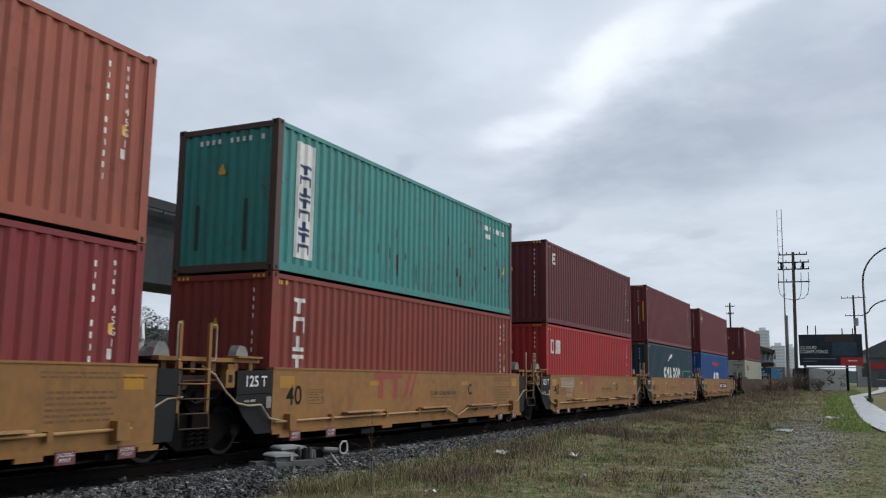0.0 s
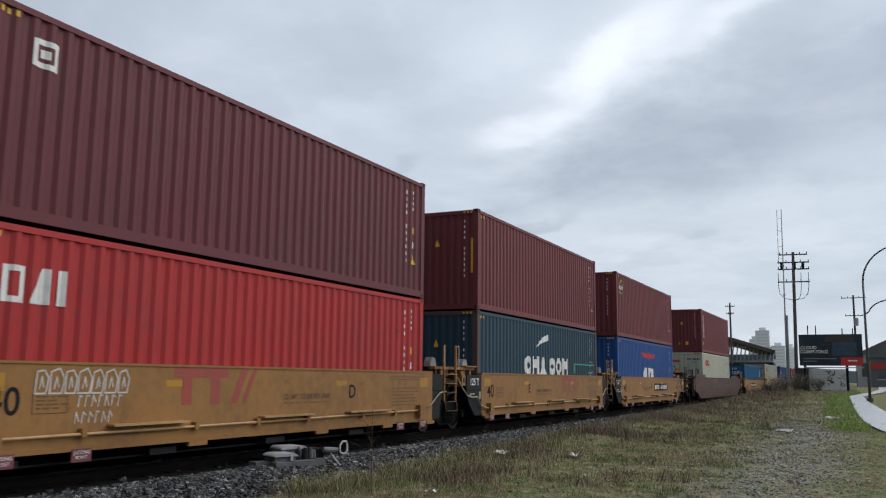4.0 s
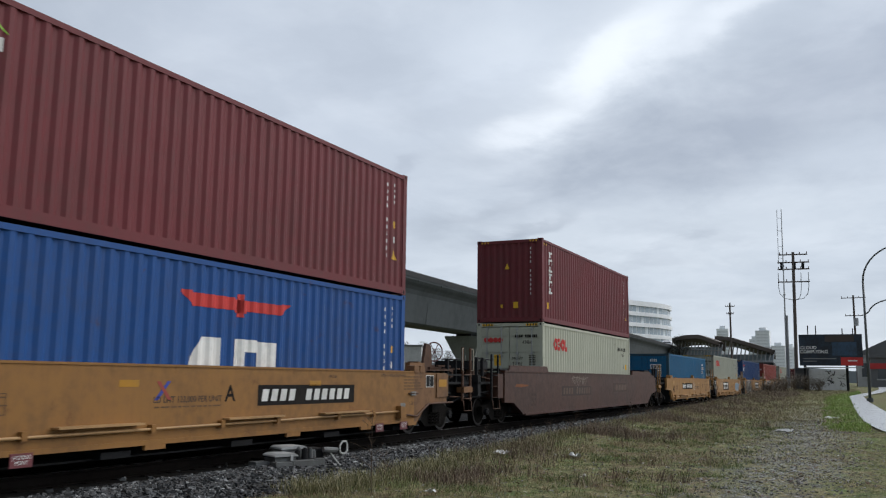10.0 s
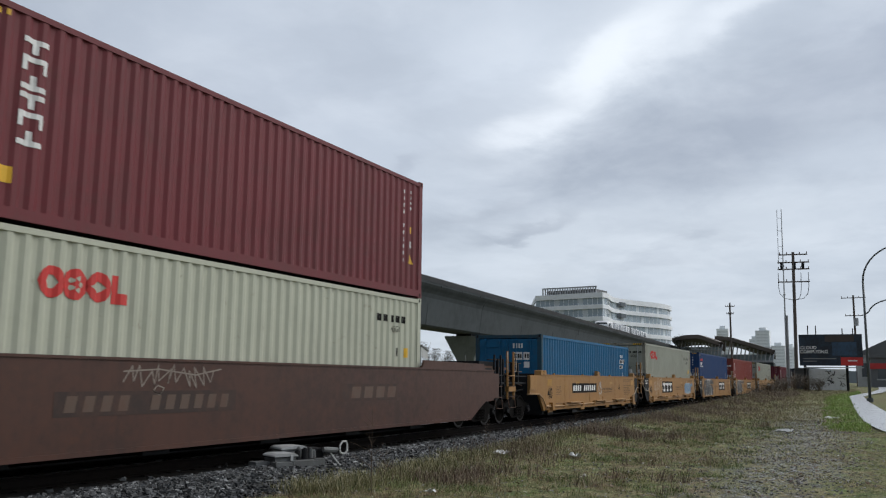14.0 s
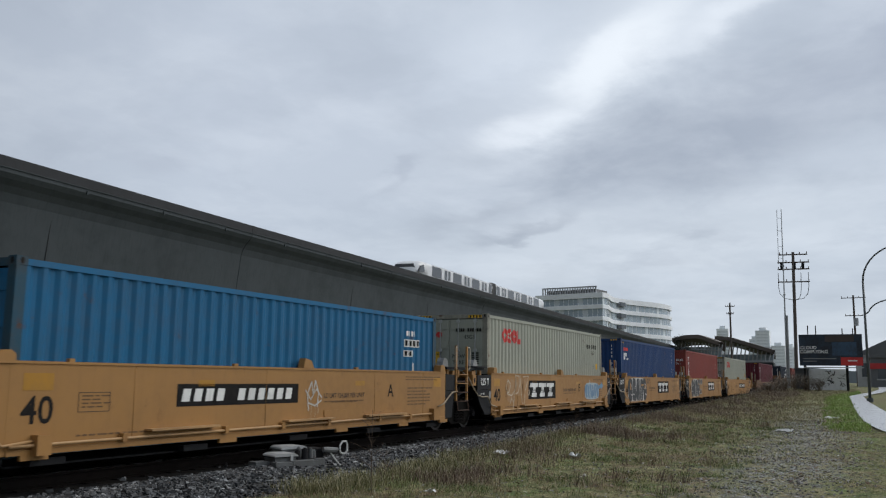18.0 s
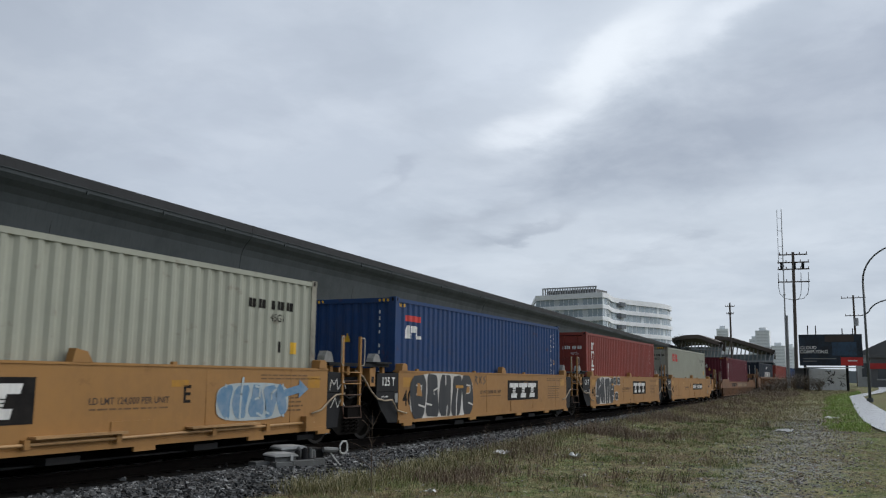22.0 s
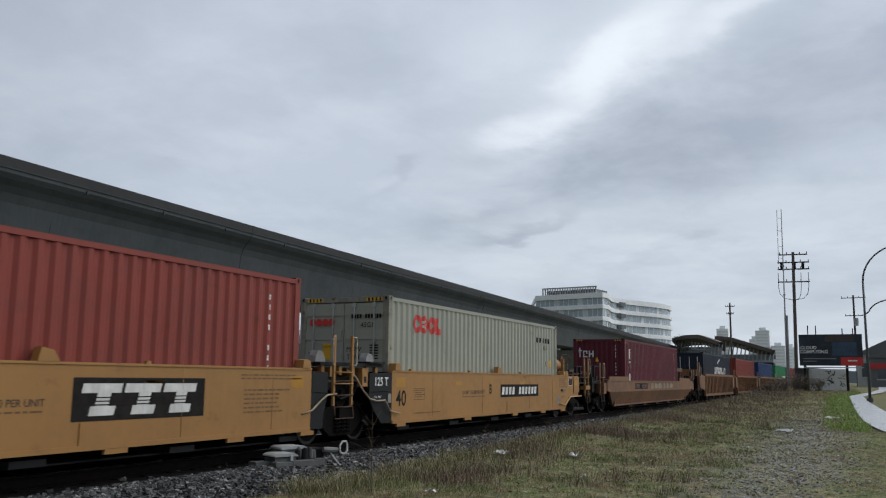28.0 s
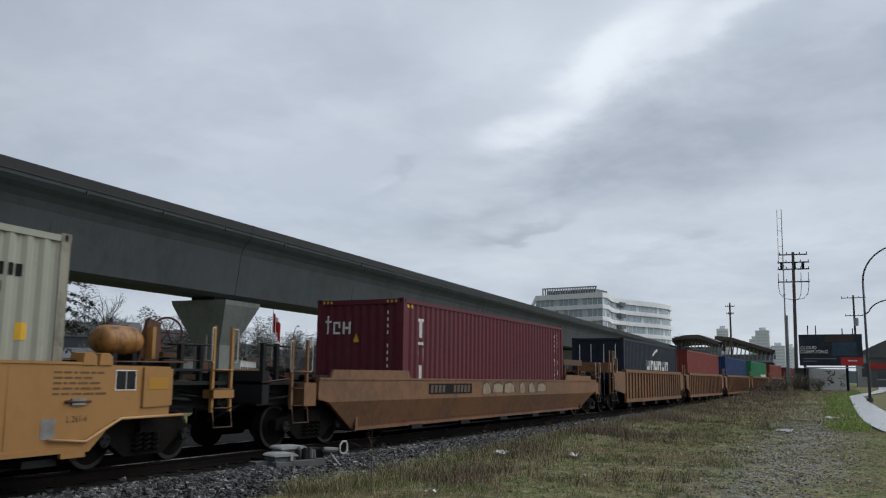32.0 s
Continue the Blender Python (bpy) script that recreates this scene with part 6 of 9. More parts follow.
def flat_unit(kind, station, label, far_outer=False, near_outer=False, dip=False):
    """A yellow 40 ft well unit of an articulated wagon."""
    mid = station + L / 2
    col = sheet_yellow if kind == "old" else new_yellow
    c = thing("well_wagon", label, "wagon", track_pose(mid, 0), "wagons of the freight train")
    both("side_sheet", [(-0.08, 0.40), (12.42, 0.40), (12.42, 1.48), (-0.08, 1.48)], col, c)
    for i in range(5):
        plank(c, "cross_floor", 0.4 + i * 2.8, 0.95 + i * 2.8, -YS + 0.1, YS - 0.1, 0.17, 0.265, black_steel)
    # pan added to close the open well and darken the view under it
    plank(c, "floor_pan", 0.15, 12.1, -1.12, 1.30, 0.15, 0.175, black_steel)
    sill_gear(c, col, dip, pipes=(kind == "old" or station < 125), old=(kind == "old"), blocks=[u for u, outer in ((0.02, near_outer), (12.08, far_outer)) if not outer])
    if kind == "new":
        wd = part("sill_wedge", lambda bm: prism(bm, [(6.2 - L / 2, 1.515), (6.55 - L / 2, 1.515), (6.45 - L / 2, 1.66), (6.25 - L / 2, 1.70)], -YS - 0.02, -YS + 0.12), col, c, key="sill_wedge", bevel=0.015)
    if near_outer:
        outer_end(c, col, -1, 0.0, -1.6, 0.85)
        truck(c, -1.95 - L / 2, mid - 1.95 - L / 2)
    else:
        black_end(c, -0.08, -1.07, kind)
        between(c, col, kind)
        side_text(c, "125 T", -0.57, 1.255, 0.26, white, 0.004, 0.006)
        side_text(c, "JACK HERE", -0.72, 0.93, 0.062, white, 0, 0.006)
        side_bars(c, "paper_plate", guide_grey, [(-0.26, -0.12, 0.80, 1.0)], 0.006)
        truck(c, -1.67 - L / 2, mid - 1.67 - L / 2)
    if far_outer:
        outer_end(c, col, 1, 12.35, 14.2, 0.72, dark=(kind == "old"), tank=(kind == "new"), brake=True)
        truck(c, 14.05 - L / 2, mid + 14.05 - L / 2)
        side_bars(c, "data_board", white, [(13.02, 13.44, 1.13, 1.42)], 0.003)
        side_bars(c, "data_panel", black_steel, [(13.035, 13.225, 1.145, 1.405), (13.237, 13.425, 1.145, 1.405)], 0.006)
        side_bars(c, "amber_patch", amber, [(13.68, 14.12, 1.14, 1.32)], 0.033)
        print_rows(c, stencil, 11.9, 1.36, 5, 0.85, 0.07, 3)
        pipe(c, "slot_handle", [(12.12, -YS - 0.02, 0.99), (12.56, -YS - 0.02, 0.99)], 0.022, rusty_panel)
        plank(c, "slot_plate", 12.22, 12.46, -YS - 0.035, -YS + 0.01, 0.945, 1.035, guide_grey)
        side_text(c, "L 261-6", 12.35, 0.76, 0.12, stencil)
        side_bars(c, "pale_plate", guide_grey, [(11.75, 11.98, 0.52, 0.78)], 0.004)
    else:
        black_end(c, 12.42, 13.0, kind)
    # stencils common to the units
    side_text(c, "40", *((0.58, 0.99, 0.5) if kind == "old" else (0.36, 0.87, 0.5)), black, 0.006)
    side_bars(c, "amber_patch", amber, [(0.12, 0.58, 1.14, 1.36)], 0.003)
    if not far_outer:
        side_bars(c, "amber_patch", amber, [(11.75, 12.15, 1.14, 1.36)], 0.003)
        print_rows(c, stencil, 10.3, 1.36, 2, 1.8, 0.06, int(station) % 7)
        print_rows(c, stencil, 10.4, 1.10, 6, 1.2, 0.075, int(station) % 5)
    for u in (8.1, 3.35):
        side_bars(c, "amber_patch", amber, [(u, u + 0.38, 1.18, 1.28)], 0.003)
    side_bars(c, "data_frame", stencil, [(1.0, 1.55, 0.84, 0.85), (1.0, 1.55, 1.10, 1.11), (1.0, 1.01, 0.84, 1.11), (1.54, 1.55, 0.84, 1.11)], 0.003)
    print_rows(c, stencil, 1.06, 1.05, 4, 0.4, 0.05, 2)
    print_rows(c, stencil, 1.0, 0.52, 1, 1.6, 0.06, 4)
    ROLLING.append((c, mid, 0.0))
    return c


def block_board(c, u0, u1):
    """A black board with three bold white shapes crossed by fine lines."""
    side_bars(c, "logo_board", black, [(u0, u1, 0.72, 1.31)], 0.003, label="black board with white block shapes")
    w = (u1 - u0 - 0.36) / 3
    rects = []
    for i in range(3):
        a = u0 + 0.16 + i * (w + 0.02)
        rects += [(a - 0.02, a + w - 0.06, 1.10, 1.23), (a + w * 0.30, a + w * 0.62, 0.92, 1.10), (a + w * 0.16, a + w * 0.76, 0.79, 0.92)]
    side_bars(c, "logo_shape", white, rects, 0.006, slant=0.25)
    side_bars(c, "logo_lines", black, [(u0 + 0.3, u1 - 0.3, 0.93 + 0.05 * i, 0.945 + 0.05 * i) for i in range(3)], 0.009)


def number_board(c, u0, u1, z0=0.80, z1=1.08):
    """A black board with a row of slanted white bars in place of its mark and number."""
    side_bars(c, "number_board", black, [(u0, u1, z0, z1)], 0.003, label="black board with white bars")
    n = 11
    w = (u1 - u0 - 0.24) / n
    side_bars(c, "number_print", white, [(u0 + 0.10 + i * w, u0 + 0.10 + (i + 0.66) * w, z0 + 0.075, z1 - 0.075) for i in range(n) if i != 4], 0.006, slant=0.2)


def load_text(c, u, limit):
    side_text(c, "LD LMT " + limit + " PER UNIT", u, 0.98, 0.135, stencil, 0.002)
    print_rows(c, stencil, u - 0.75, 0.86, 1, 1.5, 0.06, 9)


wagons = {}
for key, kind, st, lab, fo, no in (
    ("z", "old", -2.60, "weathered yellow well wagon unit with black ends and ladder", False, False),
    ("a", "old", 12.88, "weathered yellow well wagon unit with faded red block letters", False, False),
    ("b", "old", 28.36, "weathered yellow well wagon unit with a white scrawl", False, False),
    ("c", "old", 43.93, "weathered yellow well wagon unit with piping along its sill", False, False),
    ("d", "old", 59.52, "weathered yellow end unit of a well wagon, number board", True, False),
    ("f", "new", 102.72, "yellow end unit of a well wagon with a number board", False, True),
    ("g", "new", 118.25, "yellow well wagon unit with white and blue graffiti", False, False),
    ("h", "new", 133.70, "yellow well wagon unit with large black graffiti", False, False),
    ("i", "new", 149.25, "yellow well wagon unit with black bubble graffiti", False, False),
    ("k", "new", 164.95, "clean yellow end unit of a well wagon, air tank", True, False),
    ("r", "old", 292.0, "weathered yellow well wagon unit far down the train", False, True),
    ("s", "old", 307.6, "weathered yellow well wagon unit far down the train", True, False),
):
    wagons[key] = flat_unit(kind, st, lab, fo, no, dip=(key == "a"))

for key, u in (("a", 3.5), ("b", 3.5), ("c", 7.05)):
    side_bars(wagons[key], "faded_red_shapes", rust_red, [(u, u + 1.28, 1.32, 1.47), (u + 0.2, u + 0.42, 0.90, 1.32), (u + 0.86, u + 1.08, 0.90, 1.32)], 0.003)
    side_bars(wagons[key], "faded_red_cross", rust_red, [(u + 1.34, u + 1.52, 0.90, 1.47)], 0.003, slant=0.5)
    side_bars(wagons[key], "faded_red_cross", rust_red, [(u + 1.66, u + 1.76, 0.90, 1.47)], 0.005, slant=0.5)
for key, letter, u, v, limit in (("a", "C", 8.65, 7.0, "123,000"), ("b", "D", 8.7, 7.1, "123,000"), ("c", "E", 3.78, 5.2, "123,000"), ("d", "A", 5.78, 4.8, "123,000"), ("f", "A", 9.6, 7.7, "124,000"),
                                 ("g", "E", 8.45, 7.3, "124,000"), ("h", "", 0, 5.4, "124,000"), ("i", "", 0, 5.6, "124,000"), ("k", "B", 5.69, 4.5, "124,000")):
    if letter:
        side_text(wagons[key], letter, u, 1.05, 0.38, black, 0.006)
    load_text(wagons[key], v, limit)
number_board(wagons["d"], 6.52, 9.72, 0.84, 1.20)
side_text(wagons["d"], "S-2054-11 REEFER CLEARANCE", 11.4, 1.40, 0.085, stencil)
side_text(wagons["d"], "GWG52H", 8.9, 1.36, 0.075, stencil)
side_bars(wagons["d"], "blue_cross", paint("blue_marking", (0.03, 0.05, 0.3), bump=0), [(4.05, 4.13, 0.98, 1.26)], 0.003, slant=0.9)
side_bars(wagons["d"], "red_cross", rust_red, [(4.33, 4.41, 0.98, 1.26)], 0.005, slant=-0.9)
number_board(wagons["f"], 2.87, 6.07, 0.87, 1.22)
number_board(wagons["k"], 6.45, 9.75, 0.82, 1.19)
side_text(wagons["k"], "GWG52D", 8.5, 1.40, 0.085, stencil)
side_text(wagons["f"], "20 FT CONTAINER LIMIT 61,000 LB EACH", 7.7, 0.86, 0.055, stencil)
for key, u0, u1 in (("g", 2.97, 5.67), ("h", 6.70, 9.40), ("i", 6.80, 9.40)):
    block_board(wagons[key], u0, u1)


# graffiti: fat letter-like shapes with pale outlines, sprayed flat on the sheet
def spray(c, name, mat, shapes, out, label=""):
    bm = bmesh.new()
    for pts in shapes:
        bm.faces.new([bm.verts.new((u - L / 2, -YS - out, z)) for u, z in pts])
    bmesh.ops.triangulate(bm, faces=bm.faces)
    return part(name, bm, mat, c, label)


def blob(u, z, w, h, lean=0.0, pinch=0.25, n=20, phase=0.0):
    pts = []
    for i in range(n):
        a = 2 * math.pi * i / n
        r = 1 - pinch * math.cos(2 * a + phase) ** 2 * 0.6
        x, y = math.copysign(abs(math.cos(a)) ** 0.6, math.cos(a)) * r, math.copysign(abs(math.sin(a)) ** 0.6, math.sin(a))
        pts.append((u + w * x + lean * h * y, z + h * y))
    return pts


def stroke(pts, w):
    """A sprayed line as quads."""
    out = []
    for (a, b), (p, q) in zip(pts, pts[1:]):
        d = Vector((p - a, q - b))
        n = Vector((-d.y, d.x)).normalized() * w / 2
        e = d.normalized() * w * 0.3
        out.append([(a - e.x + n.x, b - e.y + n.y), (a - e.x - n.x, b - e.y - n.y), (p + e.x - n.x, q + e.y - n.y), (p + e.x + n.x, q + e.y + n.y)])
    return out


spray_black = paint("spray_black", (0.016, 0.018, 0.022), rough=0.5, dirt=0.25, dirt_rgb=(0.06, 0.06, 0.06), streak=0.4, bump=0)
spray_white = paint("spray_white", (0.55, 0.54, 0.52), rough=0.6, dirt=0.5, dirt_rgb=(0.3, 0.25, 0.15), bump=0)
faint_white = paint("faint_spray", (0.50, 0.43, 0.33), rough=0.7, dirt=0.8, dirt_rgb=(0.34, 0.19, 0.07), bump=0, grain=9.0)
pale_blue = paint("pale_blue_spray", (0.36, 0.46, 0.52), rough=0.6, dirt=0.4, dirt_rgb=(0.3, 0.22, 0.12), bump=0)
spray_blue = paint("spray_blue", (0.075, 0.185, 0.31), rough=0.6, dirt=0.3, dirt_rgb=(0.4, 0.4, 0.4), bump=0)


def fat_letters(c, edges, fill, line, z0=0.36, z1=1.47, seed=1):
    """Tall fat letter-like shapes side by side, split by wavy pale lines, within one pale outline."""
    rg = random.Random(seed)
    ua, ub = edges[0], edges[-1]
    spray(c, "graffiti_outline", line, [blob((ua + ub) / 2, (z0 + z1) / 2, (ub - ua) / 2 + 0.05, (z1 - z0) / 2, 0, 0.05, 40)], 0.011, "pale sprayed outline")
    for i, (a, b) in enumerate(zip(edges, edges[1:])):
        left, right = [], []
        p, q = rg.uniform(0, 6), rg.uniform(0, 6)
        end = 0.10 if i == 0 else 0.0
        tail = 0.10 if i == len(edges) - 2 else 0.0
        for k in range(13):
            f = k / 12
            z = z0 + 0.05 + (z1 - z0 - 0.09) * f
            tip = 0.13 * (b - a) * (max(0.0, 0.12 - f) + max(0.0, f - 0.88)) / 0.12
            bow = 4 * (f - 0.5) ** 2
            left.append((a + 0.035 + tip + end * bow + 0.05 * math.sin(5.0 * f + p), z + 0.03 * math.sin(q)))
            right.append((b - 0.035 - tip - tail * bow + 0.05 * math.sin(4.2 * f + q), z))
        spray(c, "graffiti_letter", fill, [left + right[::-1]], 0.014, "sprayed fat letter shape")
        m, w = (a + b) / 2, b - a
        kind = (i + seed) % 4
        if kind == 0:
            cut = stroke([(m - 0.05 * w, z0 + 0.06), (m - 0.02 * w, z0 + 0.45), (m + 0.08 * w, z0 + 0.72)], 0.05)
        elif kind == 1:
            cut = stroke([(m - 0.1 * w, 1.18), (m + 0.22 * w, 1.16), (m + 0.2 * w, 0.98), (m - 0.1 * w, 0.96)], 0.04) + stroke([(m + 0.05 * w, 0.72), (m + 0.45 * w, 0.66)], 0.04)
        elif kind == 2:
            cut = stroke([(m + 0.45 * w, 1.12), (m + 0.1 * w, 1.05), (m + 0.12 * w, 0.95)], 0.04) + stroke([(m - 0.45 * w, 0.74), (m - 0.05 * w, 0.7)], 0.04)
        else:
            cut = stroke([(m, z1 - 0.06), (m + 0.03 * w, 1.2)], 0.05) + stroke([(m + 0.1 * w, z0 + 0.05), (m + 0.16 * w, 0.66)], 0.05)
        spray(c, "graffiti_line", line, cut, 0.017)


fat_letters(wagons["h"], [0.45, 1.28, 2.0, 2.74, 3.38, 4.12], spray_black, spray_white, seed=1)
spray(wagons["h"], "bare_patch", new_yellow, [[(0.78, 0.94), (1.06, 0.92), (1.04, 1.04), (0.98, 1.08), (0.95, 1.22), (0.82, 1.24), (0.80, 1.08)]], 0.020)
spray(wagons["h"], "bare_patch", new_yellow, [[(3.64, 0.96), (3.86, 0.98), (3.88, 1.14), (3.70, 1.14)]], 0.022)
side_bars(wagons["h"], "amber_patch", amber, [(2.98, 3.45, 1.10, 1.17)], 0.024)
spray(wagons["h"], "tag", spray_black, stroke([(4.25, 1.2), (4.28, 1.42), (4.42, 1.38), (4.3, 1.31), (4.45, 1.2)], 0.03) + stroke([(4.55, 1.24), (4.72, 1.42)], 0.03) + stroke([(4.55, 1.42), (4.72, 1.22)], 0.03) +
      stroke([(5.0, 1.42), (4.85, 1.36), (5.0, 1.28), (4.85, 1.2)], 0.03), 0.006)
fat_letters(wagons["i"], [0.65, 1.35, 2.0, 2.75, 3.45], spray_black, spray_white, seed=6)
for u, z in ((3.55, 1.31), (4.2, 1.31), (3.83, 0.68)):
    spray(wagons["i"], "graffiti_outline", spray_white, [blob(u, z, 0.27, 0.18, 0, 0.1)], 0.018)
    spray(wagons["i"], "graffiti_bubble", spray_black, [blob(u, z, 0.24, 0.15, 0, 0.1)], 0.021)
    spray(wagons["i"], "graffiti_line", spray_white, stroke([(u - 0.1, z - 0.05), (u - 0.05, z + 0.06), (u, z - 0.03), (u + 0.08, z + 0.06)], 0.018), 0.024)
side_bars(wagons["i"], "amber_patch", amber, [(3.0, 3.3, 1.13, 1.21)], 0.026)
# thin white scrawl and blue piece on the next unit
c = wagons["g"]
spray(c, "white_scrawl", faint_white, stroke([(1.15, 0.95), (1.05, 1.12), (1.2, 1.32), (1.42, 1.2), (1.3, 0.98), (1.12, 0.92), (1.5, 0.86), (1.75, 1.0)], 0.035) +
      stroke([(1.62, 0.42), (1.72, 0.85), (1.85, 1.25), (1.80, 1.46), (2.1, 1.44), (2.2, 1.2), (2.05, 0.95), (1.82, 0.9)], 0.04) +
      stroke([(2.2, 1.46), (2.3, 1.05), (2.38, 0.62), (2.6, 0.60), (2.62, 0.72)], 0.035) + stroke([(2.48, 1.42), (2.95, 1.44), (2.9, 1.3), (2.66, 1.0), (2.56, 0.6)], 0.035) +
      stroke([(2.9, 0.95), (2.98, 0.85), (3.06, 0.98), (3.0, 1.04), (3.1, 0.84)], 0.025) + stroke([(1.35, 0.60), (1.5, 0.78), (1.7, 0.64)], 0.025), 0.008, "thin washed-out white scrawl")
old_spray = paint("washed_out_spray", (0.33, 0.20, 0.10), rough=0.7, dirt=0.9, dirt_rgb=(0.32, 0.16, 0.05), bump=0, grain=9.0)
for u, z, w, h in ((1.45, 1.0, 0.34, 0.34), (2.15, 1.12, 0.36, 0.28), (2.75, 1.05, 0.28, 0.34)):
    spray(c, "washed_cloud", old_spray, [blob(u, z, w, h, 0.1, 0.5)], 0.005)
fat_letters(c, [9.15, 9.55, 9.98, 10.38, 10.75, 11.1], spray_blue, pale_blue, 0.60, 1.24, 3)
spray(c, "blue_arrow", spray_blue, [[(11.0, 1.12), (11.45, 1.20), (11.45, 1.30), (11.75, 1.12), (11.45, 0.96), (11.45, 1.05), (11.0, 0.98)]], 0.012)
c = wagons["f"]
spray(c, "white_scrawl", spray_white, stroke([(6.42, 0.72), (6.36, 1.02), (6.5, 1.26), (6.56, 1.0), (6.62, 1.28), (6.74, 1.05), (6.7, 0.78)], 0.028) +
      stroke([(6.3, 1.1), (6.48, 0.92), (6.66, 1.12), (6.86, 0.95)], 0.025) + stroke([(6.4, 0.86), (6.62, 0.8), (6.84, 0.9)], 0.03), 0.008, "thin white scrawl")
spray(c, "spray_drips", faint_white, stroke([(6.5, 0.9), (6.5, 0.55)], 0.012) + stroke([(6.64, 0.84), (6.645, 0.48)], 0.012) + stroke([(6.74, 0.9), (6.74, 0.62)], 0.01), 0.007)
c = wagons["b"]
rg = random.Random(17)
tag = []
for i in range(7):
    u = 1.12 + 0.23 * i
    w = 0.10 + 0.02 * (i % 2)
    loop = [(u - w + rg.uniform(-0.02, 0.02), 1.10), (u - w * 0.8, 1.38), (u + w * 0.3, 1.44 - rg.uniform(0, 0.05)), (u + w, 1.30), (u + w * 0.7, 1.10), (u - w, 1.10)]
    tag += stroke(loop, 0.022) + stroke([(u - w * 0.3, 1.16), (u, 1.32), (u + w * 0.3, 1.18)], 0.018)
for row, z, n in ((0, 0.92, 7), (1, 0.70, 6)):
    for i in range(n):
        u = 1.72 + 0.115 * i - 0.04 * row
        tag += stroke([(u, z), (u + 0.02, z + 0.15), (u + 0.07, z + rg.uniform(0.0, 0.15))], 0.018)
spray(c, "white_scrawl", spray_white, tag, 0.008, "white outlined scrawl in three rows")
spray(wagons["g"], "white_tag", spray_white, stroke([(12.5, 1.1), (12.55, 1.3), (12.65, 1.2), (12.75, 1.32), (12.8, 1.1), (13.0, 1.3), (13.1, 1.12)], 0.02) +
      stroke([(12.55, 0.75), (12.7, 0.95), (12.8, 0.75), (12.95, 0.95), (13.05, 0.78)], 0.02), 0.008)


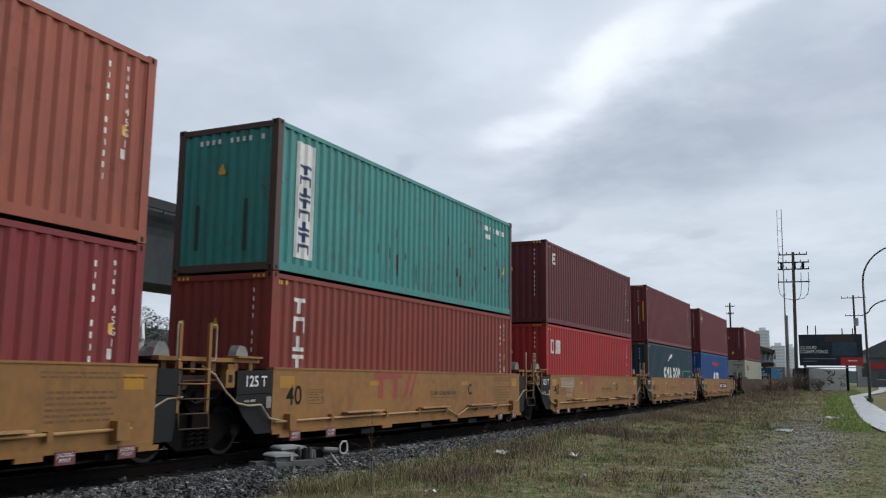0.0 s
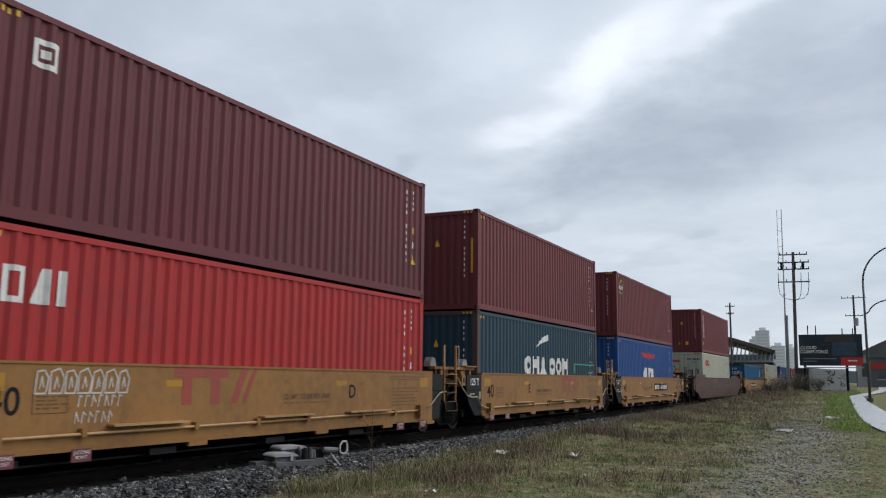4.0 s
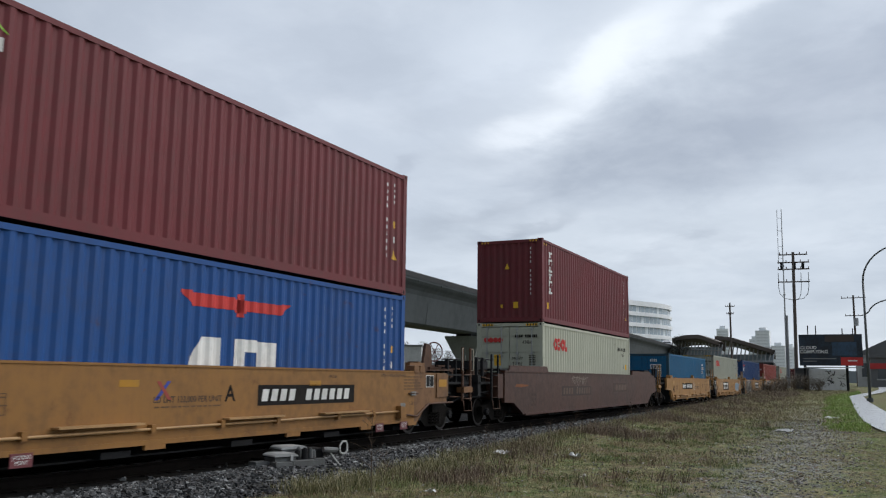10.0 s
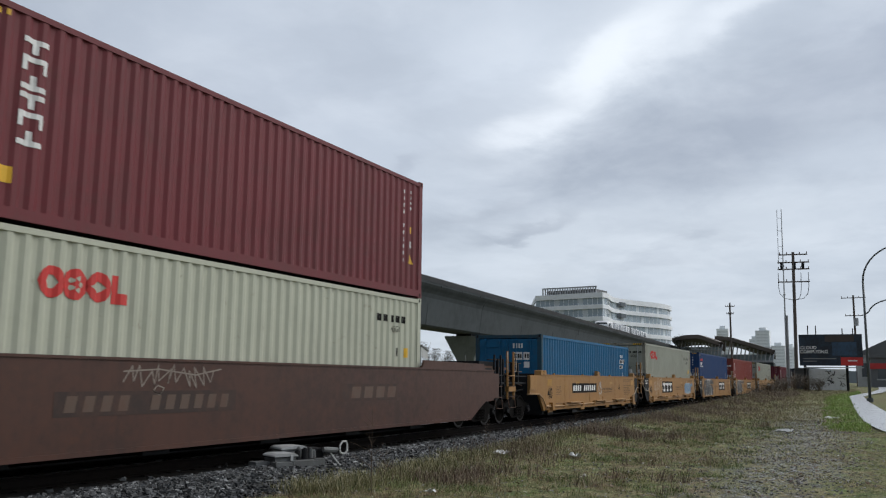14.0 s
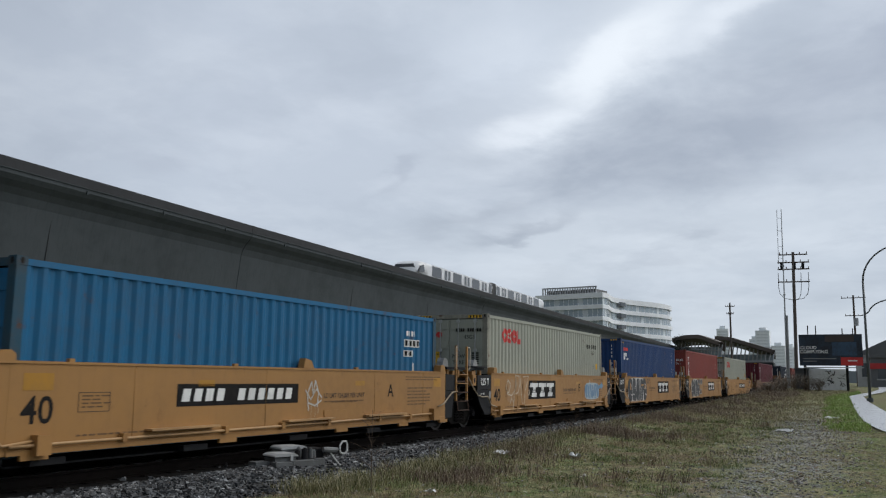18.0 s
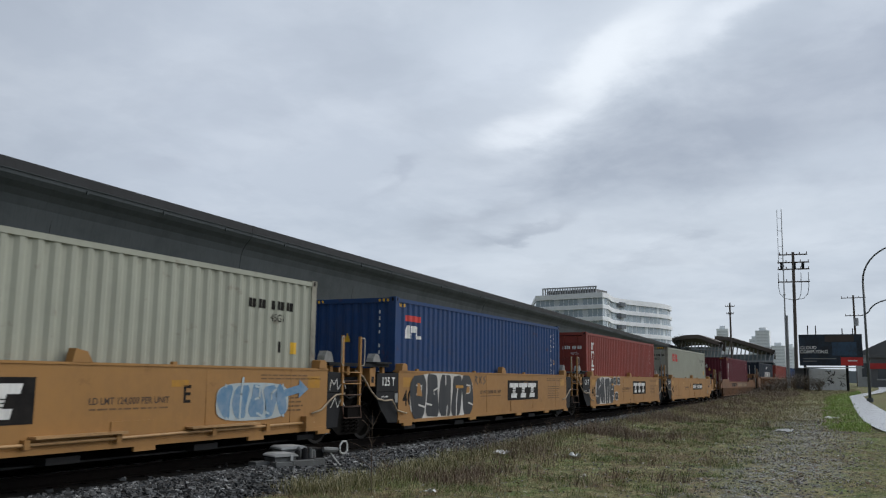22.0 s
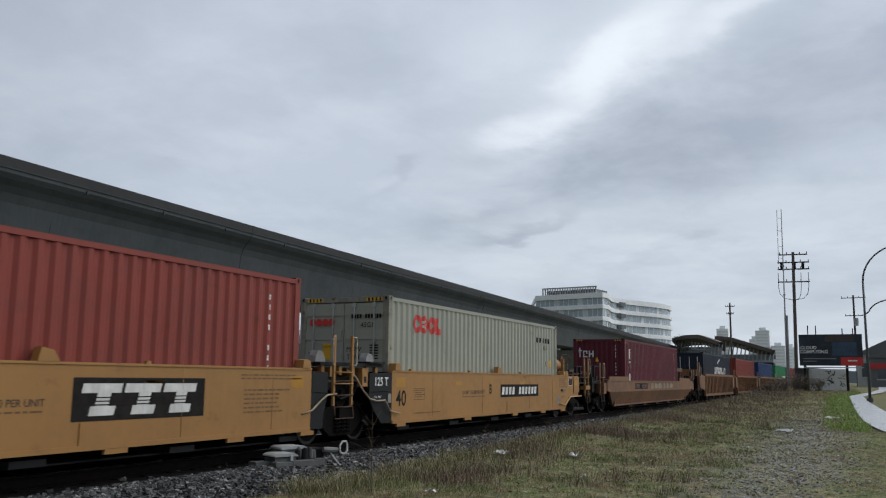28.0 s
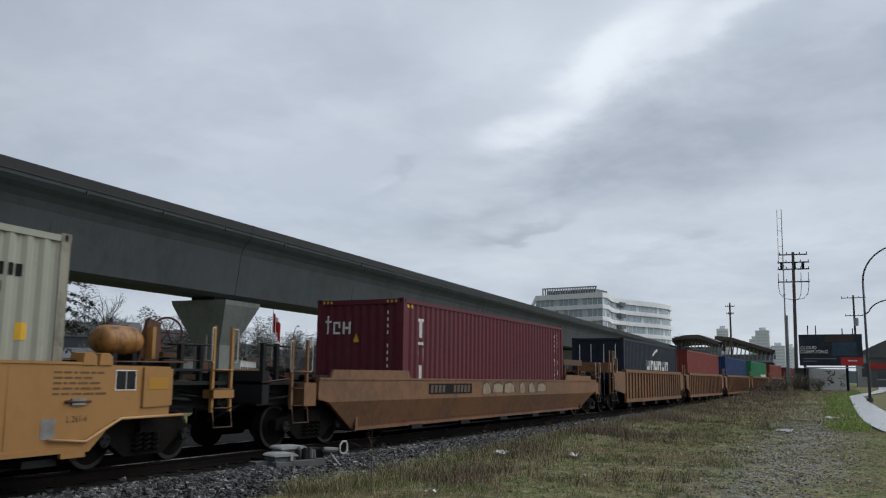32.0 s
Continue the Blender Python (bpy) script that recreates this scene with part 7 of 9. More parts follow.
def long_well(kind, station, label, col, top, near, far, fold=0.0):
    """A single 53 ft well wagon with deep sides, a sloping cut at each end and raised platforms."""
    mid = station + L / 2
    c = thing("long_well_wagon", label, "wagon", track_pose(mid, 0), "wagons of the freight train")
    if fold:
        both("side_sheet", [(near + 0.35, fold), (far - 0.35, fold), (far, fold + 0.06), (far, top), (near, top), (near, fold + 0.06)], col, c, 0.1, 0.03)
        for s in (-1, 1):
            bm = bmesh.new()
            v = [bm.verts.new((u - L / 2, s * y, z)) for u, y, z in ((near + 0.35, YS + 0.03, fold), (far - 0.35, YS + 0.03, fold), (far - 1.5, YS - 0.20, 0.29), (near + 1.6, YS - 0.20, 0.27))]
            w = [bm.verts.new(p.co + Vector((0, -s * 0.08, 0))) for p in v]
            bm.faces.new(v)
            bm.faces.new(w[::-1])
            for i in range(4):
                bm.faces.new((v[i], v[(i + 1) % 4], w[(i + 1) % 4], w[i]))
            part("lower_sheet", bm, col, c, "inward-sloping lower side sheet")
        plank(c, "brake_board", 13.7, 16.1, -0.75, -0.55, 1.9, 2.12, rusty_panel)
        plank(c, "board_post", 14.0, 14.12, -0.7, -0.58, 1.3, 1.9, rusty_panel)
        plank(c, "board_post", 15.7, 15.82, -0.7, -0.58, 1.3, 1.9, rusty_panel)
    else:
        both("side_sheet", [(near + 1.6, 0.27), (far - 1.5, 0.30), (far - 0.6, 0.72), (far, 0.74), (far, top), (near, top), (near, 0.66), (near + 0.75, 0.64)], col, c, 0.1, 0.03)
    both("top_sill", [(near, top), (far, top), (far, top + 0.04), (near, top + 0.04)], col, c, 0.2, 0.05)
    both("bottom_flange", [(near + 1.7, 0.24), (far - 1.6, 0.26), (far - 1.6, 0.33), (near + 1.7, 0.31)], col, c, 0.08, 0.055 if not fold else -0.17)
    for i in range(5):
        plank(c, "cross_floor", 0.4 + i * 2.8, 0.95 + i * 2.8, -YS + 0.1, YS - 0.1, 0.17, 0.26, black_steel)
    # added dark pan again, shading the gap below the long well
    plank(c, "floor_pan", -0.6, 12.8, -1.05, 1.25, 0.13, 0.155, black_steel)
    plank(c, "platform", near - 0.1, -0.3, -1.3, 1.3, top + 0.05, top + 0.09, black_steel)
    plank(c, "platform", L + 0.3, far + 0.1, -1.3, 1.3, top + 0.05, top + 0.09, black_steel)
    both("raised_lip", [(near + 0.5, top + 0.04), (0.15, top + 0.04), (0.05, top + 0.22), (near + 0.6, top + 0.20)], col, c, 0.05, -0.02)
    both("raised_lip", [(L - 0.15, top + 0.04), (far - 0.5, top + 0.04), (far - 0.6, top + 0.20), (L - 0.05, top + 0.22)], col, c, 0.05, -0.02)
    for s, u in ((-1, near), (1, far)):
        lo, hi = sorted((u - s * 0.5, u + s * 1.6))
        plank(c, "centre_sill", lo, hi, -0.35, 0.35, 0.70, 1.15, black_steel)
        lo, hi = sorted((u, u + s * 1.5))
        plank(c, "end_deck", lo, hi, -1.2, 1.2, 1.2, 1.26, black_steel)
        cp = plank(c, "coupler", min(u + s * 1.5, u + s * 2.1), max(u + s * 1.5, u + s * 2.1), -0.14, 0.14, 0.74, 0.98, truck_steel, bevel=0.03)
        a, b = sorted((u + s * 0.25, u + s * 0.8))
        ladder(c, a, b, 0.50, 2.05, black_steel if not fold else dull_yellow, -1.28, hoops=bool(fold), rungs=4)
        a, b = sorted((u + s * 0.05, u + s * 0.45))
        plank(c, "end_box", a, b, -1.38, -1.0, 0.80, top - 0.06, col)
        for uu in (u + s * 1.0, u + s * 1.4):
            plank(c, "stanchion", uu - 0.04, uu + 0.04, -1.15, -1.07, 1.26, 1.95, black_steel)
        pipe(c, "handrail", [(u + s * 0.2, -1.11, 1.9), (u + s * 1.4, -1.11, 1.92)], 0.018, black_steel)
        plank(c, "draft_box", *sorted((u + s * 0.1, u + s * 1.35)), -0.95, 0.95, 0.82, 1.20, black_steel, bevel=0.02)
        plank(c, "end_sill", *sorted((u + s * 1.3, u + s * 1.5)), -1.2, 1.2, 0.86, 1.45, black_steel, bevel=0.02)
        if not fold:
            plank(c, "hose_cover", *sorted((u + s * 0.1, u + s * 1.2)), -0.9, 0.3, 1.62, 1.86, black_steel, bevel=0.09)
        pipe(c, "train_pipe", [(u, -1.05, 1.02), (u + s * 0.8, -1.08, 0.96), (u + s * 1.4, -0.7, 0.86), (u + s * 1.9, -0.35, 0.55)], 0.03, black_steel)
        plank(c, "brake_cylinder_box", min(u + s * 0.9, u + s * 1.3), max(u + s * 0.9, u + s * 1.3), -0.4, 0.5, 1.26, 1.48 if not fold else 1.38, black_steel)
        deck_clutter(c, u, s, int(u * 10) + 5 * (s > 0), 1.35)
        t = u - s * 0.25
        truck(c, t - L / 2, mid + t - L / 2)
        plank(c, "bulkhead", *sorted((u - s * 1.7, u - s * 1.6)), -YS + 0.1, YS - 0.1, 0.3, top, col)
    ROLLING.append((c, mid, 0.0))
    return c


e = wagons["e"] = long_well("brown", 81.60, "long rusty brown well wagon with faded black stencils", wagon_brown, 1.56, -3.95, 16.4)
faded = paint("faded_black_stencil", (0.035, 0.020, 0.016), rough=0.7, dirt=0.4, dirt_rgb=(0.10, 0.045, 0.03), bump=0)
faded_white = paint("faded_white_stencil", (0.105, 0.070, 0.052), rough=0.7, dirt=0.5, dirt_rgb=(0.10, 0.045, 0.03), bump=0)
lettering("53", 0.55, faded, e, pose(-1.43 - L / 2, -YS - 0.034, 0.68, 90, 0, 0), bold=0.01)
side_bars(e, "faded_board", faded, [(1.44, 5.1, 0.78, 1.12), (8.34, 10.7, 0.86, 1.22)], 0.034, label="faded black boards")
side_bars(e, "faded_print", faded_white, [(1.6 + 0.31 * i, 1.78 + 0.31 * i, 0.84, 1.06) for i in range(11) if i != 4], 0.037, slant=0.2)
side_bars(e, "faded_print", faded_white, [(8.75 + 0.5 * i, 9.1 + 0.5 * i, 0.92, 1.16) for i in range(4)], 0.037, slant=0.2)
scrawl_grey = paint("pale_thin_scrawl", (0.27, 0.235, 0.20), rough=0.7, dirt=0.4, dirt_rgb=(0.10, 0.05, 0.035), bump=0)
rg = random.Random(31)
pts = [(2.7 + 0.085 * i + rg.uniform(-0.10, 0.10), 1.33 + (0.17 if i % 2 else -0.16) * rg.uniform(0.4, 1.1)) for i in range(22)]
spray(e, "pale_scrawl", scrawl_grey, stroke(pts, 0.022) + stroke([(2.6, 1.40), (3.3, 1.44), (4.1, 1.36), (4.7, 1.46)], 0.022) + stroke([(3.2, 1.12), (3.35, 1.06), (3.42, 1.16), (3.28, 1.2), (3.2, 1.12)], 0.02), 0.034)
orange_rust = paint("orange_rust", (0.24, 0.075, 0.02), rough=0.85, dirt=0.4, bump=0.1)
spray(e, "rust_streak", orange_rust, [[(-3.1, 1.12), (-2.7, 1.10), (-2.0, 1.13), (-1.9, 1.17), (-2.4, 1.19), (-3.0, 1.2)]], 0.034, "orange rust streak")
l = wagons["l"] = long_well("dull", 186.93, "dirty yellow-brown well wagon with pale graffiti", dull_yellow, 1.30, -3.75, 15.8, 0.86)
side_bars(l, "number_board", black, [(1.0, 3.6, 0.96, 1.22)], 0.034, label="dirty black board with pale bars")
side_bars(l, "number_print", faded_white, [(1.1 + 0.22 * i, 1.24 + 0.22 * i, 1.0, 1.18) for i in range(11) if i not in (4, 5)], 0.037, slant=0.15)
pale_spray = paint("pale_spray", (0.30, 0.245, 0.17), rough=0.7, dirt=0.6, dirt_rgb=(0.16, 0.10, 0.05), bump=0)
for u, w, h, lean in ((4.65, 0.34, 0.16, 0.1), (5.5, 0.46, 0.12, 0.4), (6.4, 0.5, 0.14, 0.2), (7.5, 0.30, 0.16, 0.1), (8.35, 0.34, 0.15, -0.2), (9.3, 0.5, 0.12, 0.3)):
    spray(l, "pale_graffiti", pale_spray, [blob(u, 1.09, w, h, lean, 0.45)], 0.034, "pale sprayed shape")
    spray(l, "graffiti_line", spray_black, stroke([(u - w, 0.95), (u - w * 0.8, 1.2), (u, 1.27), (u + w * 0.8, 1.16), (u + w, 0.95)], 0.035), 0.038)


def ribbed_unit(station, label, near_outer=False, far_outer=False):
    mid = station + L / 2
    col = dull_yellow
    c = thing("ribbed_well_wagon", label, "wagon", track_pose(mid, 0), "wagons of the freight train")
    both("side_sheet", [(-0.3, 0.42), (12.5, 0.42), (12.5, 1.72), (-0.3, 1.72)], col, c, 0.06, -0.06)
    both("top_sill", [(-0.35, 1.70), (12.55, 1.70), (12.55, 1.84), (-0.35, 1.84)], col, c, 0.2, 0.02)
    both("bottom_sill", [(-0.3, 0.36), (12.5, 0.36), (12.5, 0.52), (-0.3, 0.52)], col, c, 0.12, 0.0)
    for i in range(22):
        plank(c, "rib", -0.2 + i * 0.595, -0.08 + i * 0.595, -YS + 0.0, -YS + 0.07, 0.52, 1.70, col)
    for i in range(5):
        plank(c, "cross_floor", 0.4 + i * 2.8, 0.95 + i * 2.8, -YS + 0.1, YS - 0.1, 0.17, 0.36, black_steel)
    for s, u, outer in ((-1, -0.3, near_outer), (1, 12.5, far_outer)):
        v = u + s * (1.9 if outer else 0.9)
        both("end_sheet", [(u, 0.75), (v, 0.95), (v, 1.66), (u, 1.72)] if s > 0 else [(u, 0.75), (v, 0.95), (v, 1.66), (u, 1.72)], col, c, 0.06, -0.03)
        plank(c, "end_deck", *sorted((u, v + s * 0.8)), -1.25, 1.25, 1.68, 1.74, col)
        plank(c, "centre_sill", *sorted((u, v + s * 1.2)), -0.35, 0.35, 0.74, 1.2, black_steel)
        if outer:
            ladder(c, *sorted((v + s * 0.1, v + s * 0.65)), 0.5, 2.6, col, -1.28, rungs=4)
            plank(c, "brake_box", *sorted((v - s * 0.5, v + s * 0.4)), -1.2, 0.2, 1.74, 2.1, col)
    ladder(c, -2.4, -1.85, 0.5, 2.3, col, rungs=4)
    for x in [-1.7 - L / 2] + ([14.0 - L / 2] if far_outer else []):
        truck(c, x, mid + x)
    ROLLING.append((c, mid, 0.0))
    return c


for key, st, no, fo in (("m", 208.0, True, False), ("n", 223.6, False, False), ("o", 239.2, False, False), ("p", 254.8, False, False), ("q", 270.4, False, True)):
    wagons[key] = ribbed_unit(st, "dull yellow well wagon unit with upright ribs along its sides", no, fo)


# ---- footpath, road ----
wet = surface("wet_asphalt_path", (0.44, 0.45, 0.46), rough=0.30, dirt=0.3, dirt_rgb=(0.12, 0.12, 0.12), bump=0.05, vary=0.0, spec=0.6)
road_mat = surface("wet_asphalt", (0.065, 0.067, 0.07), rough=0.22, dirt=0.3, bump=0.08, vary=0.0, spec=0.6)


def strip(name, label, mat, left, right, lift, kind="structure"):
    bm = bmesh.new()
    last = None
    for x in [12 + 1.5 * i for i in range(90)]:
        row = [bm.verts.new((x, y, max(ground_z(x, y), lumpy(x, y) - 0.02) + lift)) for y in (left(x), (left(x) * 2 + right(x)) / 3, (left(x) + right(x) * 2) / 3, right(x))]
        if last:
            for i in range(3):
                bm.faces.new((last[i], row[i], row[i + 1], last[i + 1]))
        last = row
    ob = part(name, bm, mat, smooth=True)
    return tagged(ob, label, name.replace("_", " "), kind=kind)


strip("footpath", "wet pale grey footpath", wet, path_left, lambda x: path_left(x) - max(0.95, min(1.5, 1.5 - (x - 30) * 0.02)), 0.06)
strip("road", "wet dark asphalt road beside the path", road_mat, lambda x: path_left(x) - 3.0, lambda x: path_left(x) - 12.0, 0.03)


def kerb_pose(i):
    x = 16 + i * 1.5
    y = path_left(x + 0.75) - 2.9
    return pose(x + 0.75, y, ground_z(x, y) + 0.04, 0, 0, math.degrees(math.atan2(path_left(x + 1.5) - path_left(x), 1.5)))


kerb = thing("kerb", "pale concrete kerb stones along the road", "kerb", kind="structure")
for i in range(60):
    k = part("kerb_stone", lambda bm: box(bm, -0.74, 0.74, -0.08, 0.08, -0.1, 0.11), concrete, kerb, bevel=0.02, key="kerb")
    k.matrix_basis = kerb_pose(i)

bm = bmesh.new()
for k in range(12):
    x0, x1 = 30 + 12 * k, 42 + 12 * k
    box(bm, x0, x1 - 0.02, 51 + 0.1 * k, 60 + 0.1 * k, -0.46, -0.37)
tagged(part("back_street", bm, road_mat), "wet asphalt street behind the guideway", "road", kind="structure")
# ---- elevated guideway and its train ----
GW_AZ = radians(2.893)
GW_D = 25.37   # from the eye to the near face of the guideway


def gw(s, d, z):
    """A pose s metres along the guideway, d metres behind its near face."""
    p = Vector((EYE[0], EYE[1], 0)) + Vector((math.cos(GW_AZ) * s - math.sin(GW_AZ) * (GW_D + d), math.sin(GW_AZ) * s + math.cos(GW_AZ) * (GW_D + d), z))
    return Matrix.Translation(p) @ Matrix.Rotation(GW_AZ, 4, "Z")


def guideway():
    g = thing("elevated_guideway", "long elevated concrete guideway on flared concrete piers", "viaduct", gw(0, 0, 0), kind="structure")
    span = 36.0
    for i in range(-2, 11):
        s0 = 36.0 + (i - 1) * span
        bm = bmesh.new()
        prism(bm, [(1.15, 5.20), (2.85, 5.20), (3.1, 5.36), (3.35, 7.75), (4.0, 8.20), (4.0, 8.52), (0.03, 8.52), (0.03, 8.32), (0.16, 8.14), (0.36, 7.94), (0.52, 7.72), (0.64, 7.40), (0.90, 5.36)], s0 + 0.02, s0 + span - 0.02, "x")
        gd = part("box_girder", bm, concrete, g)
        for k in range(1, 3):
            seam = part("segment_joint", lambda bm: prism(bm, [(0.86, 5.36), (0.88, 5.36), (0.63, 7.76), (0.61, 7.76)], -0.012, 0.012, "x"), dark_concrete, g, key="seam")
            seam.matrix_basis = pose(s0 + k * span / 3, 0, 0)
        for y0, nm in ((0.0, "parapet"), (3.82, "parapet")):
            bm = bmesh.new()
            prism(bm, [(y0, 8.50), (y0 + 0.18, 8.50), (y0 + 0.17, 8.88), (y0 + 0.015, 8.88)], s0 + 0.015, s0 + span - 0.015, "x")
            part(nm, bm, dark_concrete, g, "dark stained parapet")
        bm = bmesh.new()
        prism(bm, [(-0.012, 8.47), (0.02, 8.47), (0.02, 8.50), (-0.012, 8.50)], s0 + 0.015, s0 + span - 0.015, "x")
        part("drip_edge", bm, concrete, g)
        for k in range(8):
            sp = part("drain_spout", lambda bm: box(bm, -0.03, 0.03, -0.02, 0.02, 8.24, 8.40), concrete, g, key="spout", bevel=0.01)
            sp.matrix_basis = pose(s0 + 3 + k * 4.4, 0, 0)
        for side in (-1, 1):
            bm = bmesh.new()
            box(bm, s0, s0 + span, 2.0 + side * 0.72 - 0.04, 2.0 + side * 0.72 + 0.04, 8.52, 8.62)
            part("running_rail", bm, rail_steel, g)
        # pier with a cap that flares on all four sides
        bm = bmesh.new()
        rings = []
        for z, hs, hd in ((-0.6, 0.62, 0.78), (2.85, 0.62, 0.78), (4.80, 1.42, 1.60), (5.02, 1.46, 1.64)):
            rings.append([bm.verts.new((s0 + 0.0 + a * hs, 2.0 + b * hd, z)) for a, b in ((-1, -1), (1, -1), (1, 1), (-1, 1))])
        for r0, r1 in zip(rings, rings[1:]):
            for k in range(4):
                bm.faces.new((r0[k], r0[(k + 1) % 4], r1[(k + 1) % 4], r1[k]))
        bm.faces.new(rings[0][::-1])
        bm.faces.new(rings[-1])
        part("pier", bm, pier_concrete, g, bevel=0.05)
        for a in (-0.8, 0.8):
            bm = bmesh.new()
            box(bm, s0 + a - 0.3, s0 + a + 0.3, 1.3, 2.7, 5.02, 5.21)
            part("bearing", bm, dark_concrete, g)
        dp = part("drain_pipe", lambda bm: tube(bm, [(-0.75, 2.2, 5.0), (-0.9, 2.0, 4.4), (-0.78, 1.9, 3.4), (-0.76, 1.9, -0.5)], 0.06, 8), galvanised, g, smooth=True, key="dp")
        dp.matrix_basis = pose(s0, 0, 0)
    return g


guideway()
white_shell = paint("train_white", (0.72, 0.73, 0.74), rough=0.35, dirt=0.15, bump=0)
shell_grey = paint("train_grey", (0.30, 0.31, 0.33), rough=0.5, bump=0)
tinted = glass("tinted_glass", (0.035, 0.038, 0.042), 0.12)
ROOF = 10.03


def metro_car(front):
    """A light metro car; x = 0 is the coupling between the two cars, it reaches 18 m ahead of it or behind it."""
    c = thing("metro_car", "white light metro car with dark windows and a sloping cab", "train", gw(0, 0, 0), "cars of the metro train")
    s = -1 if front else 1
    prof = [(0.78, 8.66), (3.22, 8.66), (3.25, 9.7), (3.1, 9.93), (2.7, ROOF), (1.3, ROOF), (0.9, 9.93), (0.75, 9.7)]
    bm = bmesh.new()
    prism(bm, prof, *sorted((s * 0.62, s * (15.6 if front else 15.5))), "x")
    part("body", bm, white_shell, c)
    # the cab tapers down to a rounded nose
    bm = bmesh.new()
    rings = []
    for x, k, top in ((15.6, 1.0, ROOF), (16.2, 0.98, ROOF + 0.02), (16.8, 0.92, 9.84), (17.2, 0.82, 9.45), (17.45, 0.6, 9.0)) if front else ((15.5, 1.0, ROOF), (16.5, 1.0, ROOF), (16.85, 0.97, 9.98), (17.02, 0.92, 9.88), (17.1, 0.84, 9.7)):
        rings.append([bm.verts.new((s * x, 2.0 + (y - 2.0) * k, 8.66 + (z - 8.66) * (top - 8.66) / (ROOF - 8.66))) for y, z in prof])
    for r0, r1 in zip(rings, rings[1:]):
        for i in range(8):
            bm.faces.new((r0[i], r0[(i + 1) % 8], r1[(i + 1) % 8], r1[i]))
    bm.faces.new(rings[-1])
    part("cab", bm, white_shell, c, smooth=True)
    bm = bmesh.new()
    prism(bm, [(16.1 * s, 9.15), (17.2 * s, 9.1), (16.85 * s, 9.58), (16.3 * s, 9.72)], 0.77, 0.9)
    if front:
        part("cab_window", bm, tinted, c, "dark cab window")
    bm = bmesh.new()
    prism(bm, [(1.0, 9.1), (3.0, 9.1), (2.75, 9.72), (1.25, 9.72)], *sorted((s * 17.18, s * 17.14)), "x")
    if front:
        part("windscreen", bm, tinted, c, "dark windscreen")
    else:
        bm = bmesh.new()
        box(bm, 17.08, 17.125, 1.35, 2.65, 9.0, 9.6)
        part("end_window", bm, tinted, c, "dark end window")
    x = 14.8
    for w, kind in ((2.0, "window"), (2.4, "door"), (2.0, "window"), (2.4, "door"), (2.0, "window"), (2.4, "door"), (0.9, "window")):
        a, b = x - w, x
        if kind == "window":
            bm = bmesh.new()
            box(bm, *sorted((s * (a + 0.05), s * (b - 0.05))), 0.744, 0.76, 9.0, 9.80)
            part("side_window", bm, tinted, c, "dark side window")
        else:
            for p, q in ((a + 0.5, a + 1.15), (a + 1.25, a + 1.9)):
                bm = bmesh.new()
                box(bm, *sorted((s * p, s * q)), 0.742, 0.76, 8.7, 9.86)
                dr = part("door_leaf", bm, white_shell, c)
                bm = bmesh.new()
                box(bm, *sorted((s * (p + 0.08), s * (q - 0.08))), 0.736, 0.75, 9.0, 9.76)
                part("door_glass", bm, tinted, dr)
        x -= w
    bm = bmesh.new()
    box(bm, *sorted((s * 0.5, s * 14.8)), 0.748, 0.76, 9.84, 9.87)
    part("roof_line", bm, shell_grey, c)
    if front:
        bm = bmesh.new()
        box(bm, -0.64, 0.64, 0.85, 3.15, 8.7, 10.0)
        part("gangway", bm, paint("bellows_black", (0.02, 0.02, 0.022), bump=0.2), c, "black bellows gangway")
    return c


metro = [metro_car(True), metro_car(False)]


# ---- trees ----
bark = paint("tree_bark", (0.055, 0.045, 0.038), rough=0.9, dirt=0.4, bump=0.4)
needle = [(0.0, (0.006, 0.014, 0.010)), (0.6, (0.016, 0.030, 0.020)), (1.0, (0.032, 0.050, 0.032))]
leaf_green = pebble("conifer_needles", needle, 0.6)
shrub_leaf = pebble("shrub_leaves", [(0.0, (0.035, 0.034, 0.024)), (0.6, (0.10, 0.080, 0.055)), (1.0, (0.18, 0.135, 0.09))], 0.7)


def sprays(pts, size, seed, mat, name, parent, drop=0.4):
    """Small needle or leaf cards, each a pair of bent slivers, about the given points."""
    rs = np.random.RandomState(seed)
    p = np.asarray(pts, float)
    n = len(p)
    a = rs.uniform(0, 6.28, n)
    u = np.stack([np.cos(a), np.sin(a), rs.uniform(-drop, 0.2, n)], 1) * size * rs.uniform(0.6, 1.3, (n, 1))
    w = np.stack([-np.sin(a), np.cos(a), rs.uniform(-0.4, 0.4, n)], 1) * size * 0.28
    v = np.stack([p, p + u * 0.5 + w, p + u, p + u * 0.5 - w], 1).reshape(-1, 3)
    me = bpy.data.meshes.new(name)
    me.from_pydata(v.tolist(), [], (np.arange(n)[:, None] * 4 + np.array([[0, 1, 2, 3]])).tolist())
    me.materials.append(mat)
    ob = new(name, me)
    ob.parent = parent
    return ob


